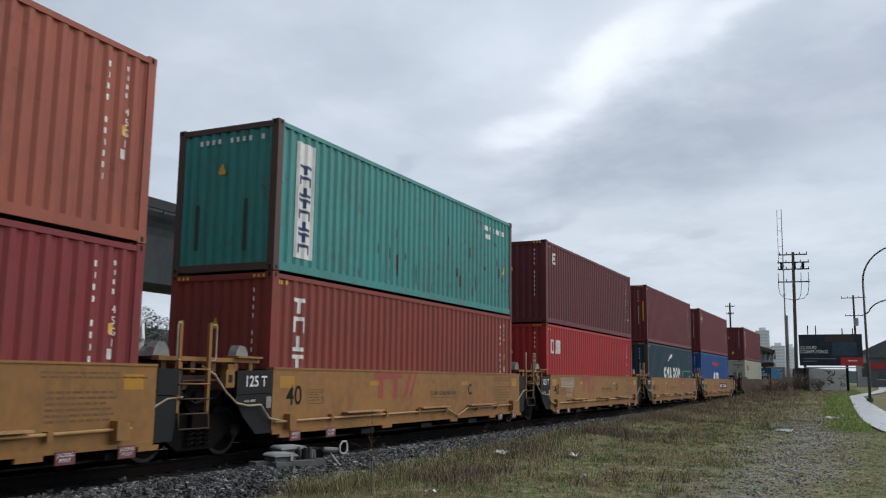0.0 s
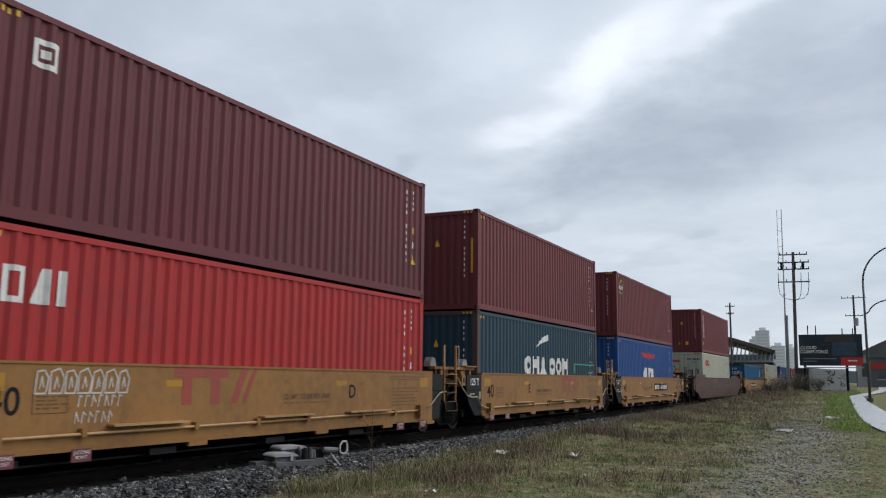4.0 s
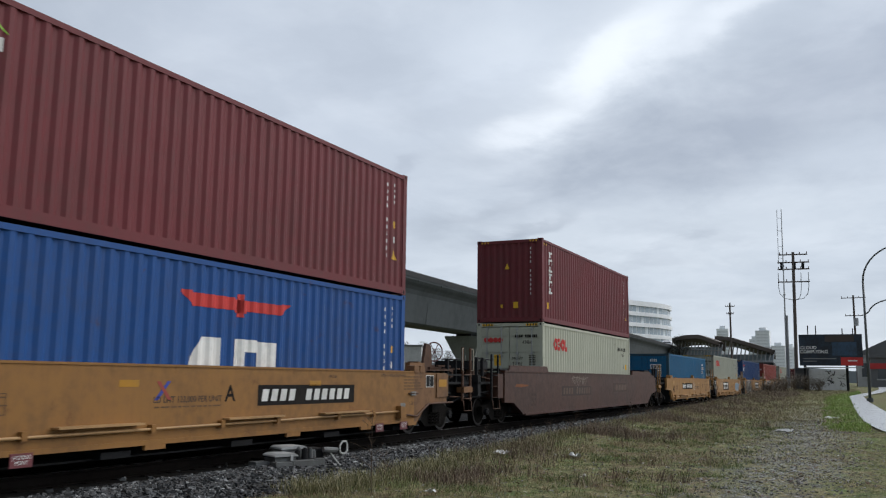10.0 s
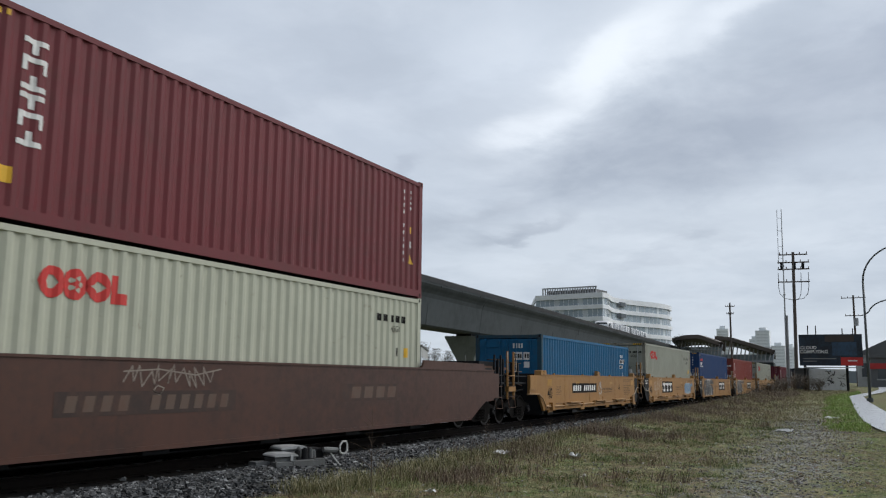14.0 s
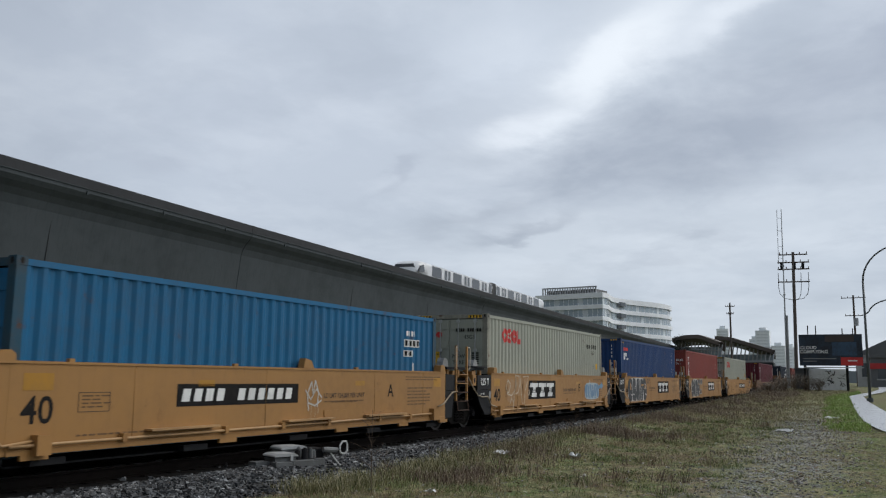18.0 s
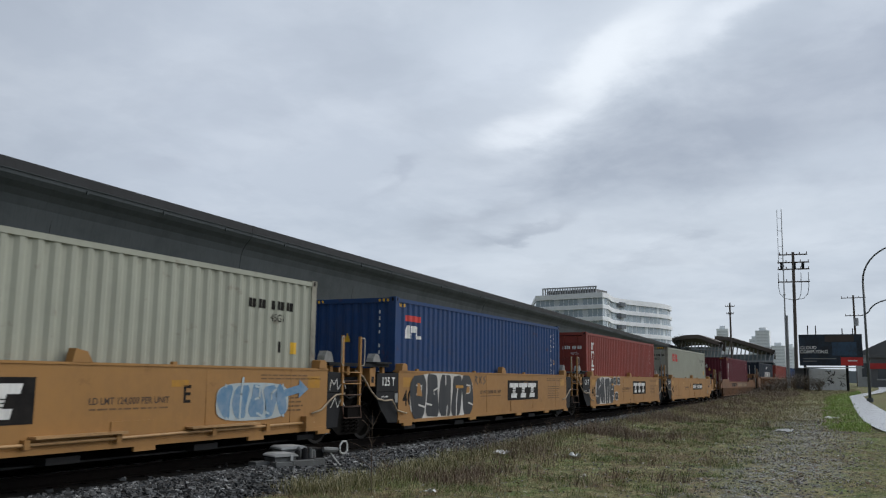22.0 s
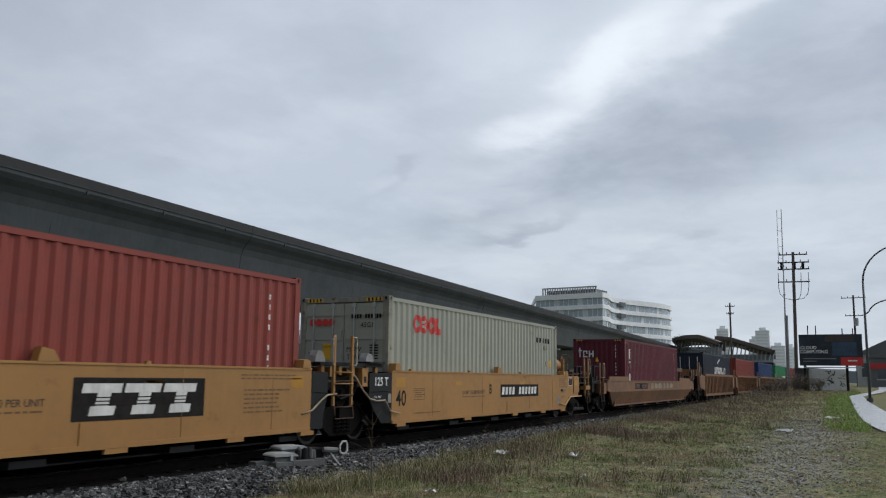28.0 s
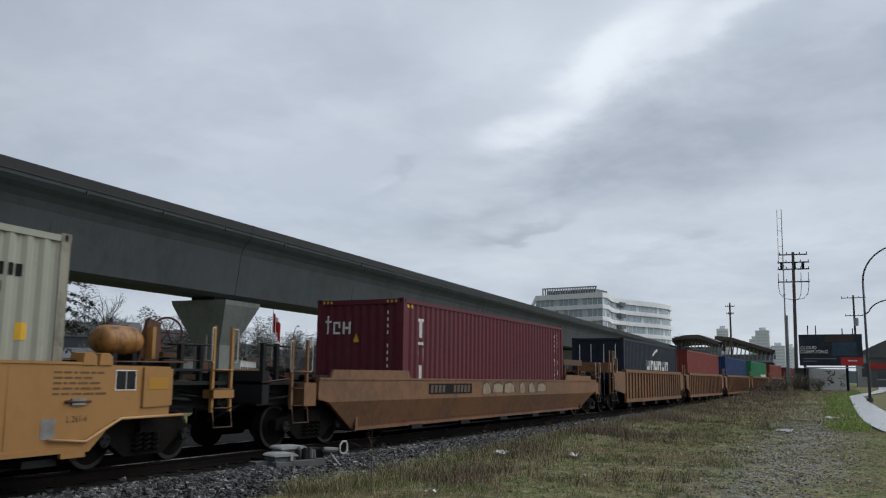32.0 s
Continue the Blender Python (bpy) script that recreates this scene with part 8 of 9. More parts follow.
def conifer(x, y, z, h, r, seed, label="dark green cedar with tiered drooping boughs"):
    t = thing("conifer_tree", label, "tree", pose(x, y, z), "trees")
    rg = random.Random(seed)
    bm = bmesh.new()
    rod(bm, (0, 0, -0.3), (0, 0, h), h * 0.020, 0.02, 8)
    pts = []
    lv = int(h * 1.25)
    for i in range(lv):
        f = (i + 1) / lv
        zz = h * (0.14 + 0.85 * f)
        for k in range(5):
            a = rg.uniform(0, 6.28)
            ln = r * (1 - f) ** 0.75 * rg.uniform(0.55, 1.2) + 0.25
            b0 = Vector((0, 0, zz + rg.uniform(-0.25, 0.25)))
            way = Vector((math.cos(a), math.sin(a), rg.uniform(-0.05, 0.16)))
            last = b0
            for j in range(6):
                g = (j + 1) / 6
                q = b0 + way * ln * g - Vector((0, 0, 0.24 * ln * g * g))
                rod(bm, last, q, 0.035 * (1 - f) * (1.1 - g) + 0.007, 0.035 * (1 - f) * (1.0 - g) + 0.006, 4)
                side = Vector((-math.sin(a), math.cos(a), 0))
                for sgn in (-1, 1):
                    tw = (way * 0.5 + side * sgn).normalized() * ln * 0.30 * (1.25 - g) * rg.uniform(0.6, 1.2)
                    tip = q + tw + Vector((0, 0, -0.10))
                    rod(bm, q, tip, 0.008, 0.003, 3)
                    m = max(4, int(tw.length * 16))
                    for n in range(m):
                        p = q.lerp(tip, (n + 0.5) / m)
                        for _ in range(4):
                            pts.append((p.x + rg.gauss(0, 0.05), p.y + rg.gauss(0, 0.05), p.z + rg.uniform(-0.14, 0.03)))
                last = q
    part("trunk", bm, bark, t)
    sprays(pts, 0.19, seed, leaf_green, "crown", t, 0.8)
    return t


def grow(bm, p, d, ln, r, depth, rg):
    q = p + d * ln
    rod(bm, p, q, r, r * 0.66, 5 if depth > 3 else 3)
    if depth == 0:
        return
    for k in range(rg.choice((2, 3, 3))):
        nd = (d + Vector((rg.uniform(-0.7, 0.7), rg.uniform(-0.7, 0.7), rg.uniform(-0.05, 0.45)))).normalized()
        grow(bm, p.lerp(q, 1.0 if k == 0 else rg.uniform(0.45, 0.95)), nd, ln * rg.uniform(0.62, 0.84), r * 0.60, depth - 1, rg)


def bare_tree(x, y, z, h, seed, depth=5):
    t = thing("bare_tree", "leafless winter tree with fine upright twigs", "tree", pose(x, y, z), "trees")
    rg = random.Random(seed)
    bm = bmesh.new()
    grow(bm, Vector((0, 0, -0.3)), Vector((0, 0, 1)), h * 0.27, h * 0.016, depth, rg)
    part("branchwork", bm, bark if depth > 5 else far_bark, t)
    return t


# bark paled towards grey: distance haze painted into the colour
far_bark = paint("hazed_far_bark", (0.17, 0.165, 0.155), rough=0.9, dirt=0.3, bump=0)
BED = -0.42
conifer(33.6, 32, BED, 11.5, 4.2, 1)
conifer(28.5, 35, BED, 12.5, 4.4, 2)
conifer(24.0, 33, BED, 11.0, 4.0, 3)
conifer(31.5, 40, BED, 9.0, 3.4, 4)
for i, (x, y, h) in enumerate(((51, 45, 11), (46, 50, 9), (84, 62, 8), (108, 66, 9), (70, 66, 9))):
    bare_tree(x, y, BED, h, 30 + i, 6 if i == 0 else 5)
rg = random.Random(77)
far = thing("far_trees", "distant mixed winter trees behind the buildings", "trees", kind="stuff")
pts, tw = [], bmesh.new()
for i in range(170):
    x, y = 85 + i * 1.45 + rg.uniform(-3, 3), 118 + 0.18 * i + rg.uniform(-8, 26)
    h = rg.uniform(10, 15.5) * (1.0 if i % 5 else 1.25)
    rod(tw, (x, y, BED), (x, y, h * 0.8), 0.22, 0.06, 5)
    for _ in range(8):
        a = rg.uniform(0, 6.28)
        rod(tw, (x, y, h * rg.uniform(0.3, 0.75)), (x + 3 * math.cos(a), y + 3 * math.sin(a), h * rg.uniform(0.6, 1.0)), 0.09, 0.02, 4)
    for _ in range(850):
        f = rg.random() ** 1.3
        r = 3.6 * math.sqrt(rg.random()) * (1 - 0.6 * f)
        a = rg.uniform(0, 6.28)
        pts.append((x + r * math.cos(a), y + r * math.sin(a), BED + h * (0.2 + 0.8 * f)))
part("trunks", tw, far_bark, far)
# twig colours paled and greyed, haze painted in as on the far bark
sprays(pts, 0.7, 9, pebble("hazed_winter_twigs", [(0.0, (0.09, 0.092, 0.092)), (0.6, (0.14, 0.138, 0.132)), (1.0, (0.21, 0.20, 0.18))], 0.9), "crowns", far)


# ---- buildings behind the guideway ----
pale_wall = paint("pale_render", (0.42, 0.43, 0.43), rough=0.8, dirt=0.3, streak=0.2, bump=0.05, scale=0.3)
dark_wall = paint("dark_cladding", (0.07, 0.075, 0.085), rough=0.7, dirt=0.3, bump=0.05, scale=0.3)
roof_grey = paint("grey_roofing", (0.13, 0.135, 0.14), rough=0.8, dirt=0.3, bump=0.1, scale=0.3)
glass_dark = glass("window_glass", (0.05, 0.06, 0.07), 0.08)
red_band = paint("red_fascia", (0.45, 0.03, 0.03), rough=0.5, bump=0)


def shop(name, label, x, y, sx, sy, h, wall, gable=0.0, windows=4, rz=0.0, z=BED, sign=None):
    """A low building: walls, roof, windows and door on its near face."""
    t = thing(name, label, "building", pose(x, y, z, 0, 0, rz))
    bm = bmesh.new()
    box(bm, -sx / 2, sx / 2, -sy / 2, sy / 2, 0, h)
    part("wall", bm, wall, t)
    bm = bmesh.new()
    if gable:
        prism(bm, [(-sx / 2 - 0.4, h), (sx / 2 + 0.4, h), (0, h + gable)], -sy / 2 - 0.3, sy / 2 + 0.3)
    else:
        box(bm, -sx / 2 - 0.2, sx / 2 + 0.2, -sy / 2 - 0.2, sy / 2 + 0.2, h, h + 0.35)
    part("roof", bm, roof_grey, t)
    for i in range(windows):
        u = -sx / 2 + sx * (i + 0.5) / windows
        bm = bmesh.new()
        box(bm, u - sx / windows * 0.32, u + sx / windows * 0.32, -sy / 2 - 0.03, -sy / 2 + 0.1, h * 0.35, h * 0.75)
        w = part("window", bm, glass_dark, t)
        bm = bmesh.new()
        box(bm, u - sx / windows * 0.36, u + sx / windows * 0.36, -sy / 2 - 0.12, -sy / 2 - 0.002, h * 0.30, h * 0.34)
        part("sill", bm, pale_wall, w)
    if sign:
        bm = bmesh.new()
        k = 0
        for a, b in sign:
            box(bm, a, b, -sy / 2 - 0.25, -sy / 2 - 0.1, h * 0.80, h * 0.96)
        part("sign_blocks", bm, white, t, "white sign blocks")
    return t


shop("store_building", "dark store with a white gable frame and white sign blocks", 88, 88, 26, 14, 6.4, dark_wall, 0, 6, 42, sign=[(-5.4 + i * 1.8, -4.2 + i * 1.8) for i in range(6)])
shop("shop_building", "low pale shop with dark windows", 112, 84, 18, 10, 4.2, pale_wall, 0, 7, 30)
shop("shop_building", "low pale shop with dark windows", 78, 78, 14, 9, 3.6, pale_wall, 1.4, 5, 40)
shop("shop_building", "low grey shop with a flat roof", 134, 78, 22, 10, 5.0, dark_wall, 0, 8, 25)
shop("shop_building", "grey hall with a red fascia strip", 182, 88, 36, 12, 8.5, pale_wall, 0, 9, 24)
t = thing("white_porch", "white-framed gable porch of the store", "porch", pose(85.4, 74.5, BED, 0, 0, 48))
for x in (-2.4, 2.4):
    bm = bmesh.new()
    box(bm, x - 0.18, x + 0.18, -0.18, 0.18, 0, 6.3)
    part("post", bm, white, t)
for x0, z0, x1, z1 in ((-2.9, 6.2, 0, 8.3), (2.9, 6.2, 0, 8.3), (-2.7, 6.25, 2.7, 6.25), (-2.4, 4.9, 2.4, 4.9)):
    bm = bmesh.new()
    rod(bm, (x0, 0, z0), (x1, 0, z1), 0.2, seg=6)
    part("gable_beam", bm, white, t)
bm = bmesh.new()
prism(bm, [(-2.9, 6.3), (2.9, 6.3), (0, 8.5)], 0.3, 4.0)
part("roof", bm, roof_grey, t)
t = thing("flag_pole", "tall pole flying a red and white flag", "flag", pose(80.5, 50, BED))
bm = bmesh.new()
rod(bm, (0, 0, 0), (0, 0, 9.3), 0.06, 0.03, 8)
part("pole", bm, galvanised, t)
def flag_strip(k0, k1, drop0, drop1):
    """Part of a wet flag that hangs in folds from its pole."""
    bm = bmesh.new()
    rows = []
    for k in range(k0, k1 + 1):
        f = k / 12
        x, y, sag = 0.05 + 0.62 * f + 0.06 * math.sin(k * 1.4), -0.55 * f + 0.10 * math.cos(k * 1.4), 1.35 * f ** 1.3
        rows.append([bm.verts.new((x, y, 8.9 - sag - 2.2 * d)) for d in (drop0, (drop0 + drop1) / 2, drop1)])
    for a, b in zip(rows, rows[1:]):
        for n in range(2):
            bm.faces.new((a[n], b[n], b[n + 1], a[n + 1]))
    bmesh.ops.solidify(bm, geom=bm.faces[:], thickness=0.02)
    return bm


for k0, k1, mat, name in ((0, 3, red, "flag_band"), (3, 9, white, "flag_panel"), (9, 12, red, "flag_band")):
    part(name, flag_strip(k0, k1, 0.0, 1.0), mat, t)
part("flag_leaf", flag_strip(5, 7, 0.25, 0.75), red, t).matrix_basis = pose(-0.02, -0.03, 0)


def street_lamp(x, y, z, h, reach, rz, label, arms=1):
    t = thing("street_lamp", label, "street lamp", pose(x, y, z, 0, 0, rz), "street lamps")
    bm = bmesh.new()
    rod(bm, (0, 0, -0.1), (0, 0, 0.25), 0.2, 0.19, 12)
    part("base", bm, lamp_dark, t)
    pts = [(0, 0, 0.2), (0, 0, h * 0.76)] + [(reach * (1 - math.cos(a)), 0, h * 0.76 + h * 0.235 * math.sin(a)) for a in [math.pi / 2 * i / 10 for i in range(1, 11)]]
    bm = bmesh.new()
    for i, (a, b) in enumerate(zip(pts, pts[1:])):
        rod(bm, a, b, 0.062 - 0.002 * i if i else 0.085, 0.060 - 0.002 * i if i else 0.062, 10)
    part("mast", bm, lamp_dark, t, smooth=True)
    bm = bmesh.new()
    box(bm, reach, reach + 0.75, -0.14, 0.14, h * 0.985, h * 1.005)
    part("lamp_head", bm, galvanised, t, bevel=0.03)
    if arms > 1:
        bm = bmesh.new()
        q = [(0, 0, h * 0.55)] + [(0.2 + 1.6 * (1 - math.cos(a)), 0, h * 0.55 + 0.95 * math.sin(a)) for a in [math.pi / 2 * i / 8 for i in range(1, 9)]]
        for a, b in zip(q, q[1:]):
            rod(bm, a, b, 0.04, seg=8)
        part("lower_arm", bm, lamp_dark, t, smooth=True)
        bm = bmesh.new()
        box(bm, 1.75, 2.4, -0.12, 0.12, h * 0.55 + 0.9, h * 0.55 + 1.03)
        part("lamp_head", bm, galvanised, t, bevel=0.03)
    return t


lamp_dark = paint("lamp_post_dark", (0.07, 0.08, 0.08), rough=0.45, dirt=0.3, bump=0.03)
street_lamp(59.6, -10.38, 0.19, 9.75, 2.4, -90, "tall dark street lamp with two curved arms by the path", 2)
street_lamp(113, 70, BED, 9.8, 2.2, 20, "grey street lamp in the shop yard")
street_lamp(150, 74, BED, 9.8, 2.2, 20, "grey street lamp in the shop yard")


# ---- utility poles ----
ceramic = paint("insulator_brown", (0.10, 0.05, 0.03), rough=0.25, dirt=0.2, bump=0)


def cross_arm(bm, z, half, tilt=0.0):
    prism(bm, [(-half, z - 0.06 - tilt), (half, z - 0.06 + tilt), (half, z + 0.06 + tilt), (-half, z + 0.06 - tilt)], -0.06, 0.06)


def utility_pole(x, y, z, h, arms, label, lean=0.0, rz=-90, r=0.19, hang=True):
    t = thing("utility_pole", label, "utility pole", pose(x, y, z, lean, 0, 0) @ pose(0, 0, 0, 0, 0, rz), "utility poles")
    bm = bmesh.new()
    rod(bm, (0, 0, -0.3), (0, 0, h), r, r * 0.72, 12)
    part("pole", bm, wood_pole, t)
    for zz, half in arms:
        bm = bmesh.new()
        cross_arm(bm, zz, half)
        a = part("cross_arm", bm, wood_pole, t)
        for k in (-0.95, -0.45, 0.45, 0.95):
            bm = bmesh.new()
            rod(bm, (k * half, 0, zz + 0.06), (k * half, 0, zz + 0.28), 0.05, 0.035, 8)
            part("insulator", bm, ceramic, a)
    return t


p = utility_pole(94, -4.34, 0.5, 14.0, ((13.75, 1.35), (12.95, 1.5), (12.25, 1.5), (10.95, 1.5)), "tall weathered wooden utility pole with four cross-arms", 0.9)
for k in (-1.1, 0.1, 0.9):
    bm = bmesh.new()
    box(bm, k - 0.14, k + 0.14, -0.12, 0.12, 12.3, 12.9)
    part("fuse_box", bm, black_steel, p, bevel=0.03)
for a, b in ((-1.45, -0.1), (0.7, 0.1), (1.4, 0.15)):
    bm = bmesh.new()
    tube(bm, [(a, -0.1, 11.9), (a, -0.1, 10.4), (a * 0.9 + b * 0.1, -0.1, 9.7), (a * 0.6 + b * 0.4, -0.1, 9.25), (b, -0.2, 9.1)], 0.03, 5)
    part("drop_cable", bm, black_steel, p, smooth=True)
utility_pole(150, 8.6, 0.3, 14.0, ((13.4, 0.75), (12.2, 0.6)), "distant wooden utility pole with short cross-arms")
q = utility_pole(150, -10.05, 0.6, 14.4, ((14.0, 1.75), (11.2, 1.3)), "brown wooden utility pole with a transformer can")
bm = bmesh.new()
rod(bm, (0.25, -0.3, 9.6), (0.25, -0.3, 10.8), 0.32, seg=12)
part("transformer", bm, galvanised, q)
t = thing("radio_mast", "slender grey radio mast with two whip aerials", "mast", pose(92, -3.60, 0.5, 0.5, 0, 0))
bm = bmesh.new()
rod(bm, (0, 0, 0), (0, 0, 7.6), 0.09, 0.08, 10)
rod(bm, (0, -0.17, 0), (0, -0.17, 7.4), 0.10, 0.09, 8)
part("mast_tube", bm, galvanised, t)
bm = bmesh.new()
rod(bm, (0, 0, 7.6), (0, 0, 18.2), 0.07, 0.035, 8)
part("upper_tube", bm, galvanised, t)
for z0, z1 in ((15.4, 18.1), (12.6, 15.2)):
    bm = bmesh.new()
    rod(bm, (0, 0.42, z0), (0, 0.42, z1), 0.03, seg=6)
    for z in (z0 + 0.5, z1 - 0.9):
        rod(bm, (0, 0, z), (0, 0.42, z + 0.1), 0.02, seg=5)
    part("whip_aerial", bm, galvanised, t)
for z in (11.9, 12.3, 9.4):
    bm = bmesh.new()
    rod(bm, (0, 0, z), (0, 0, z + 0.14), 0.11, seg=8)
    part("collar", bm, galvanised, t)

# ---- billboard, graffitied wall, shrubs ----
t = thing("billboard", "dark billboard with white words and a red panel", "billboard", pose(90, -7.65, 0.55))
y0, y1, z0, z1 = -2.76, 2.74, 2.38, 5.33
navy_ad = surface("dark_ad_print", (0.012, 0.016, 0.022), rough=0.4, dirt=0.6, dirt_rgb=(0.03, 0.06, 0.10), bump=0, scale=1.2, vary=0)
bm = bmesh.new()
box(bm, -0.12, 0.12, y0, y1, z0, z1)
panel = part("panel", bm, navy_ad, t, bevel=0.02)
def ad_rect(name, mat, a, b, c, d, out):
    bm = bmesh.new()
    box(bm, -0.12 - out, -0.121, a, b, c, d)
    return part(name, bm, mat, panel)
ad_rect("red_panel", red, y0 + 0.02, y0 + 1.9, z0 + 0.02, z0 + 0.78, 0.006)
ad_rect("blue_glow_print", paint("blue_print", (0.035, 0.075, 0.13), rough=0.4, dirt=0.6, dirt_rgb=(0.02, 0.02, 0.02), bump=0), y0 + 0.5, y0 + 2.6, z0 + 0.95, z0 + 2.2, 0.004)
ad_rect("brown_print", paint("brown_print", (0.06, 0.045, 0.04), rough=0.4, dirt=0.6, dirt_rgb=(0.02, 0.02, 0.02), bump=0), y0 + 0.7, y0 + 3.2, z0 + 2.25, z0 + 2.85, 0.005)
ad_rect("small_print", guide_grey, y0 + 2.3, y1 - 0.3, z0 + 0.62, z0 + 0.70, 0.006)
ad_rect("small_print", guide_grey, y1 - 1.5, y1 - 0.3, z0 + 0.38, z0 + 0.45, 0.006)
ad_rect("small_print", white, y0 + 0.5, y0 + 1.3, z0 + 0.40, z0 + 0.52, 0.012)
lettering("CLOUD", 0.42, white, panel, pose(-0.135, y1 - 0.83, z0 + 1.68, 90, 0, -90), bold=0.012)
lettering("COMPUTING", 0.42, white, panel, pose(-0.135, y1 - 1.30, z0 + 1.30, 90, 0, -90), bold=0.012)
for y in (-1.35, 2.3):
    bm = bmesh.new()
    rod(bm, (0.25, y, -0.6), (0.25, y, z1 - 0.2), 0.13, seg=10)
    part("post", bm, black_steel, t)
bm = bmesh.new()
box(bm, -0.75, -0.1, y0, y1 - 0.4, z0 - 0.22, z0 - 0.14)
part("catwalk", bm, galvanised, t)
for y in (-2.0, -1.1, 1.2, 1.9):
    bm = bmesh.new()
    tube(bm, [(-0.1, y, z1 - 0.1), (0.05, y, z1 + 0.55 + 0.3 * (y > 1.0))], 0.05, 6)
    part("lamp_arm", bm, black_steel, t)
t = thing("graffiti_wall", "low white block wall covered in black scrawls", "wall", pose(93, -7.25, 0.2))
bm = bmesh.new()
box(bm, -0.15, 0.15, -1.75, 1.75, 0, 2.45)
part("wall", bm, paint("whitewash", (0.82, 0.83, 0.84), rough=0.8, dirt=0.3, bump=0.05), t, bevel=0.02)
rg = random.Random(12)
bm = bmesh.new()
for i in range(14):
    y, z = rg.uniform(-1.3, 1.3), rg.uniform(0.8, 2.0)
    pts = [(-0.158, y, z)]
    for k in range(4):
        pts.append((-0.158, pts[-1][1] + rg.uniform(-0.25, 0.25), min(2.3, max(0.4, pts[-1][2] + rg.uniform(-0.25, 0.25)))))
    tube(bm, pts, 0.035, 4)
part("scrawl", bm, spray_black, t, "black sprayed scrawls")
t = thing("shed", "dark weathered shed under the billboard", "shed", pose(93, -5.1, 0.3))
bm = bmesh.new()
box(bm, -1, 1, -0.45, 0.75, 0, 2.3)
part("wall", bm, dark_wall, t)
bm = bmesh.new()
box(bm, -1.1, 1.1, -0.55, 0.85, 2.3, 2.42)
part("roof", bm, roof_grey, t)


def shrub(x, y, h, r, seed, label="tangled brown leafless shrub"):
    t = thing("shrub", label, "shrub", pose(x, y, ground_z(x, y) - 0.05), "shrubs")
    rg = random.Random(seed)
    bm = bmesh.new()
    pts = []
    for _ in range(26):
        a = rg.uniform(0, 6.28)
        e = Vector((math.cos(a) * r * rg.random(), math.sin(a) * r * rg.random(), h * rg.uniform(0.5, 1.0)))
        rod(bm, (e.x * 0.2, e.y * 0.2, 0), e, 0.018, 0.005, 4)
        for _ in range(5):
            q = e * rg.uniform(0.4, 1)
            f = q + Vector((rg.uniform(-1, 1), rg.uniform(-1, 1), rg.uniform(0, 1))) * 0.4
            rod(bm, q, f, 0.008, 0.003, 3)
            for _ in range(6):
                pts.append((f.x + rg.uniform(-0.2, 0.2), f.y + rg.uniform(-0.2, 0.2), max(0.05, f.z + rg.uniform(-0.25, 0.15))))
    part("branchwork", bm, weed_mat, t)
    sprays(pts, 0.12, seed, shrub_leaf, "twig_leaves", t)


for i, (x, y, h, r) in enumerate(((86, -4.6, 1.7, 1.3), (84, -5.8, 1.5, 1.2), (83, -3.4, 1.4, 1.2), (88, -6.6, 1.2, 0.9), (78, -4.2, 1.0, 1.2), (75, -2.6, 0.9, 1.1), (72, -3.6, 0.8, 1.0), (80, -2.2, 1.2, 1.1), (90, -2.6, 1.5, 1.3),
                                  (98, -3.2, 1.9, 1.6), (104, -3.4, 2.0, 1.7), (110, -3.8, 2.1, 1.8), (117, -4.0, 2.2, 1.8), (66, -2.4, 0.7, 0.9))):
    shrub(x, y, h, r, 60 + i)

# ---- buildings beyond the road ----
t = shop("low_building", "grey low building with a red fascia band", 128, -22.0, 21, 12.5, 4.0, roof_grey, 0, 5, -90, 0.5)
bm = bmesh.new()
box(bm, -10.6, 10.6, -6.42, -6.26, 2.6, 3.3)
part("fascia", bm, red_band, t, "red fascia band")
shop("gabled_house", "grey house with a pitched roof", 150, -17, 14, 12, 5.0, pale_wall, 3.6, 4, -90, 0.5)
shop("gabled_house", "dark house with a pitched roof", 175, -22, 16, 12, 6.0, dark_wall, 3.8, 4, -90, 0.5)
t = thing("parked_car", "white car parked on the far side of the road", "car", pose(100, -17.0, ground_z(100, -17.0) + 0.03, 0, 0, -4))
bm = bmesh.new()
prism(bm, [(-2.1, 0.35), (2.1, 0.35), (2.15, 0.75), (1.3, 0.92), (0.7, 1.42), (-1.0, 1.45), (-1.7, 0.98), (-2.15, 0.9)], -0.85, 0.85)
body = part("body", bm, white_shell, t, bevel=0.06)
bm = bmesh.new()
prism(bm, [(1.2, 0.95), (0.68, 1.37), (-0.95, 1.39), (-1.5, 1.0)], -0.86, 0.86)
part("side_glass", bm, tinted, body)
for x in (-1.3, 1.3):
    for s in (-1, 1):
        bm = bmesh.new()
        rod(bm, (x, s * 0.68, 0.33), (x, s * 0.87, 0.33), 0.33, seg=18)
        w = part("wheel", bm, black_steel, t)
        bm = bmesh.new()
        rod(bm, (x, s * 0.868, 0.33), (x, s * 0.88, 0.33), 0.2, seg=14)
        part("rim", bm, galvanised, w)

# ---- office block, station, towers ----
office_white = paint("office_white", (0.84, 0.87, 0.90), rough=0.5, dirt=0.1, bump=0, vary=0.0)
office_glass = glass("office_glass", (0.30, 0.365, 0.41), 0.12)
blind_grey = paint("blind_grey", (0.55, 0.60, 0.63), rough=0.4, dirt=0.1, bump=0, vary=0.15)


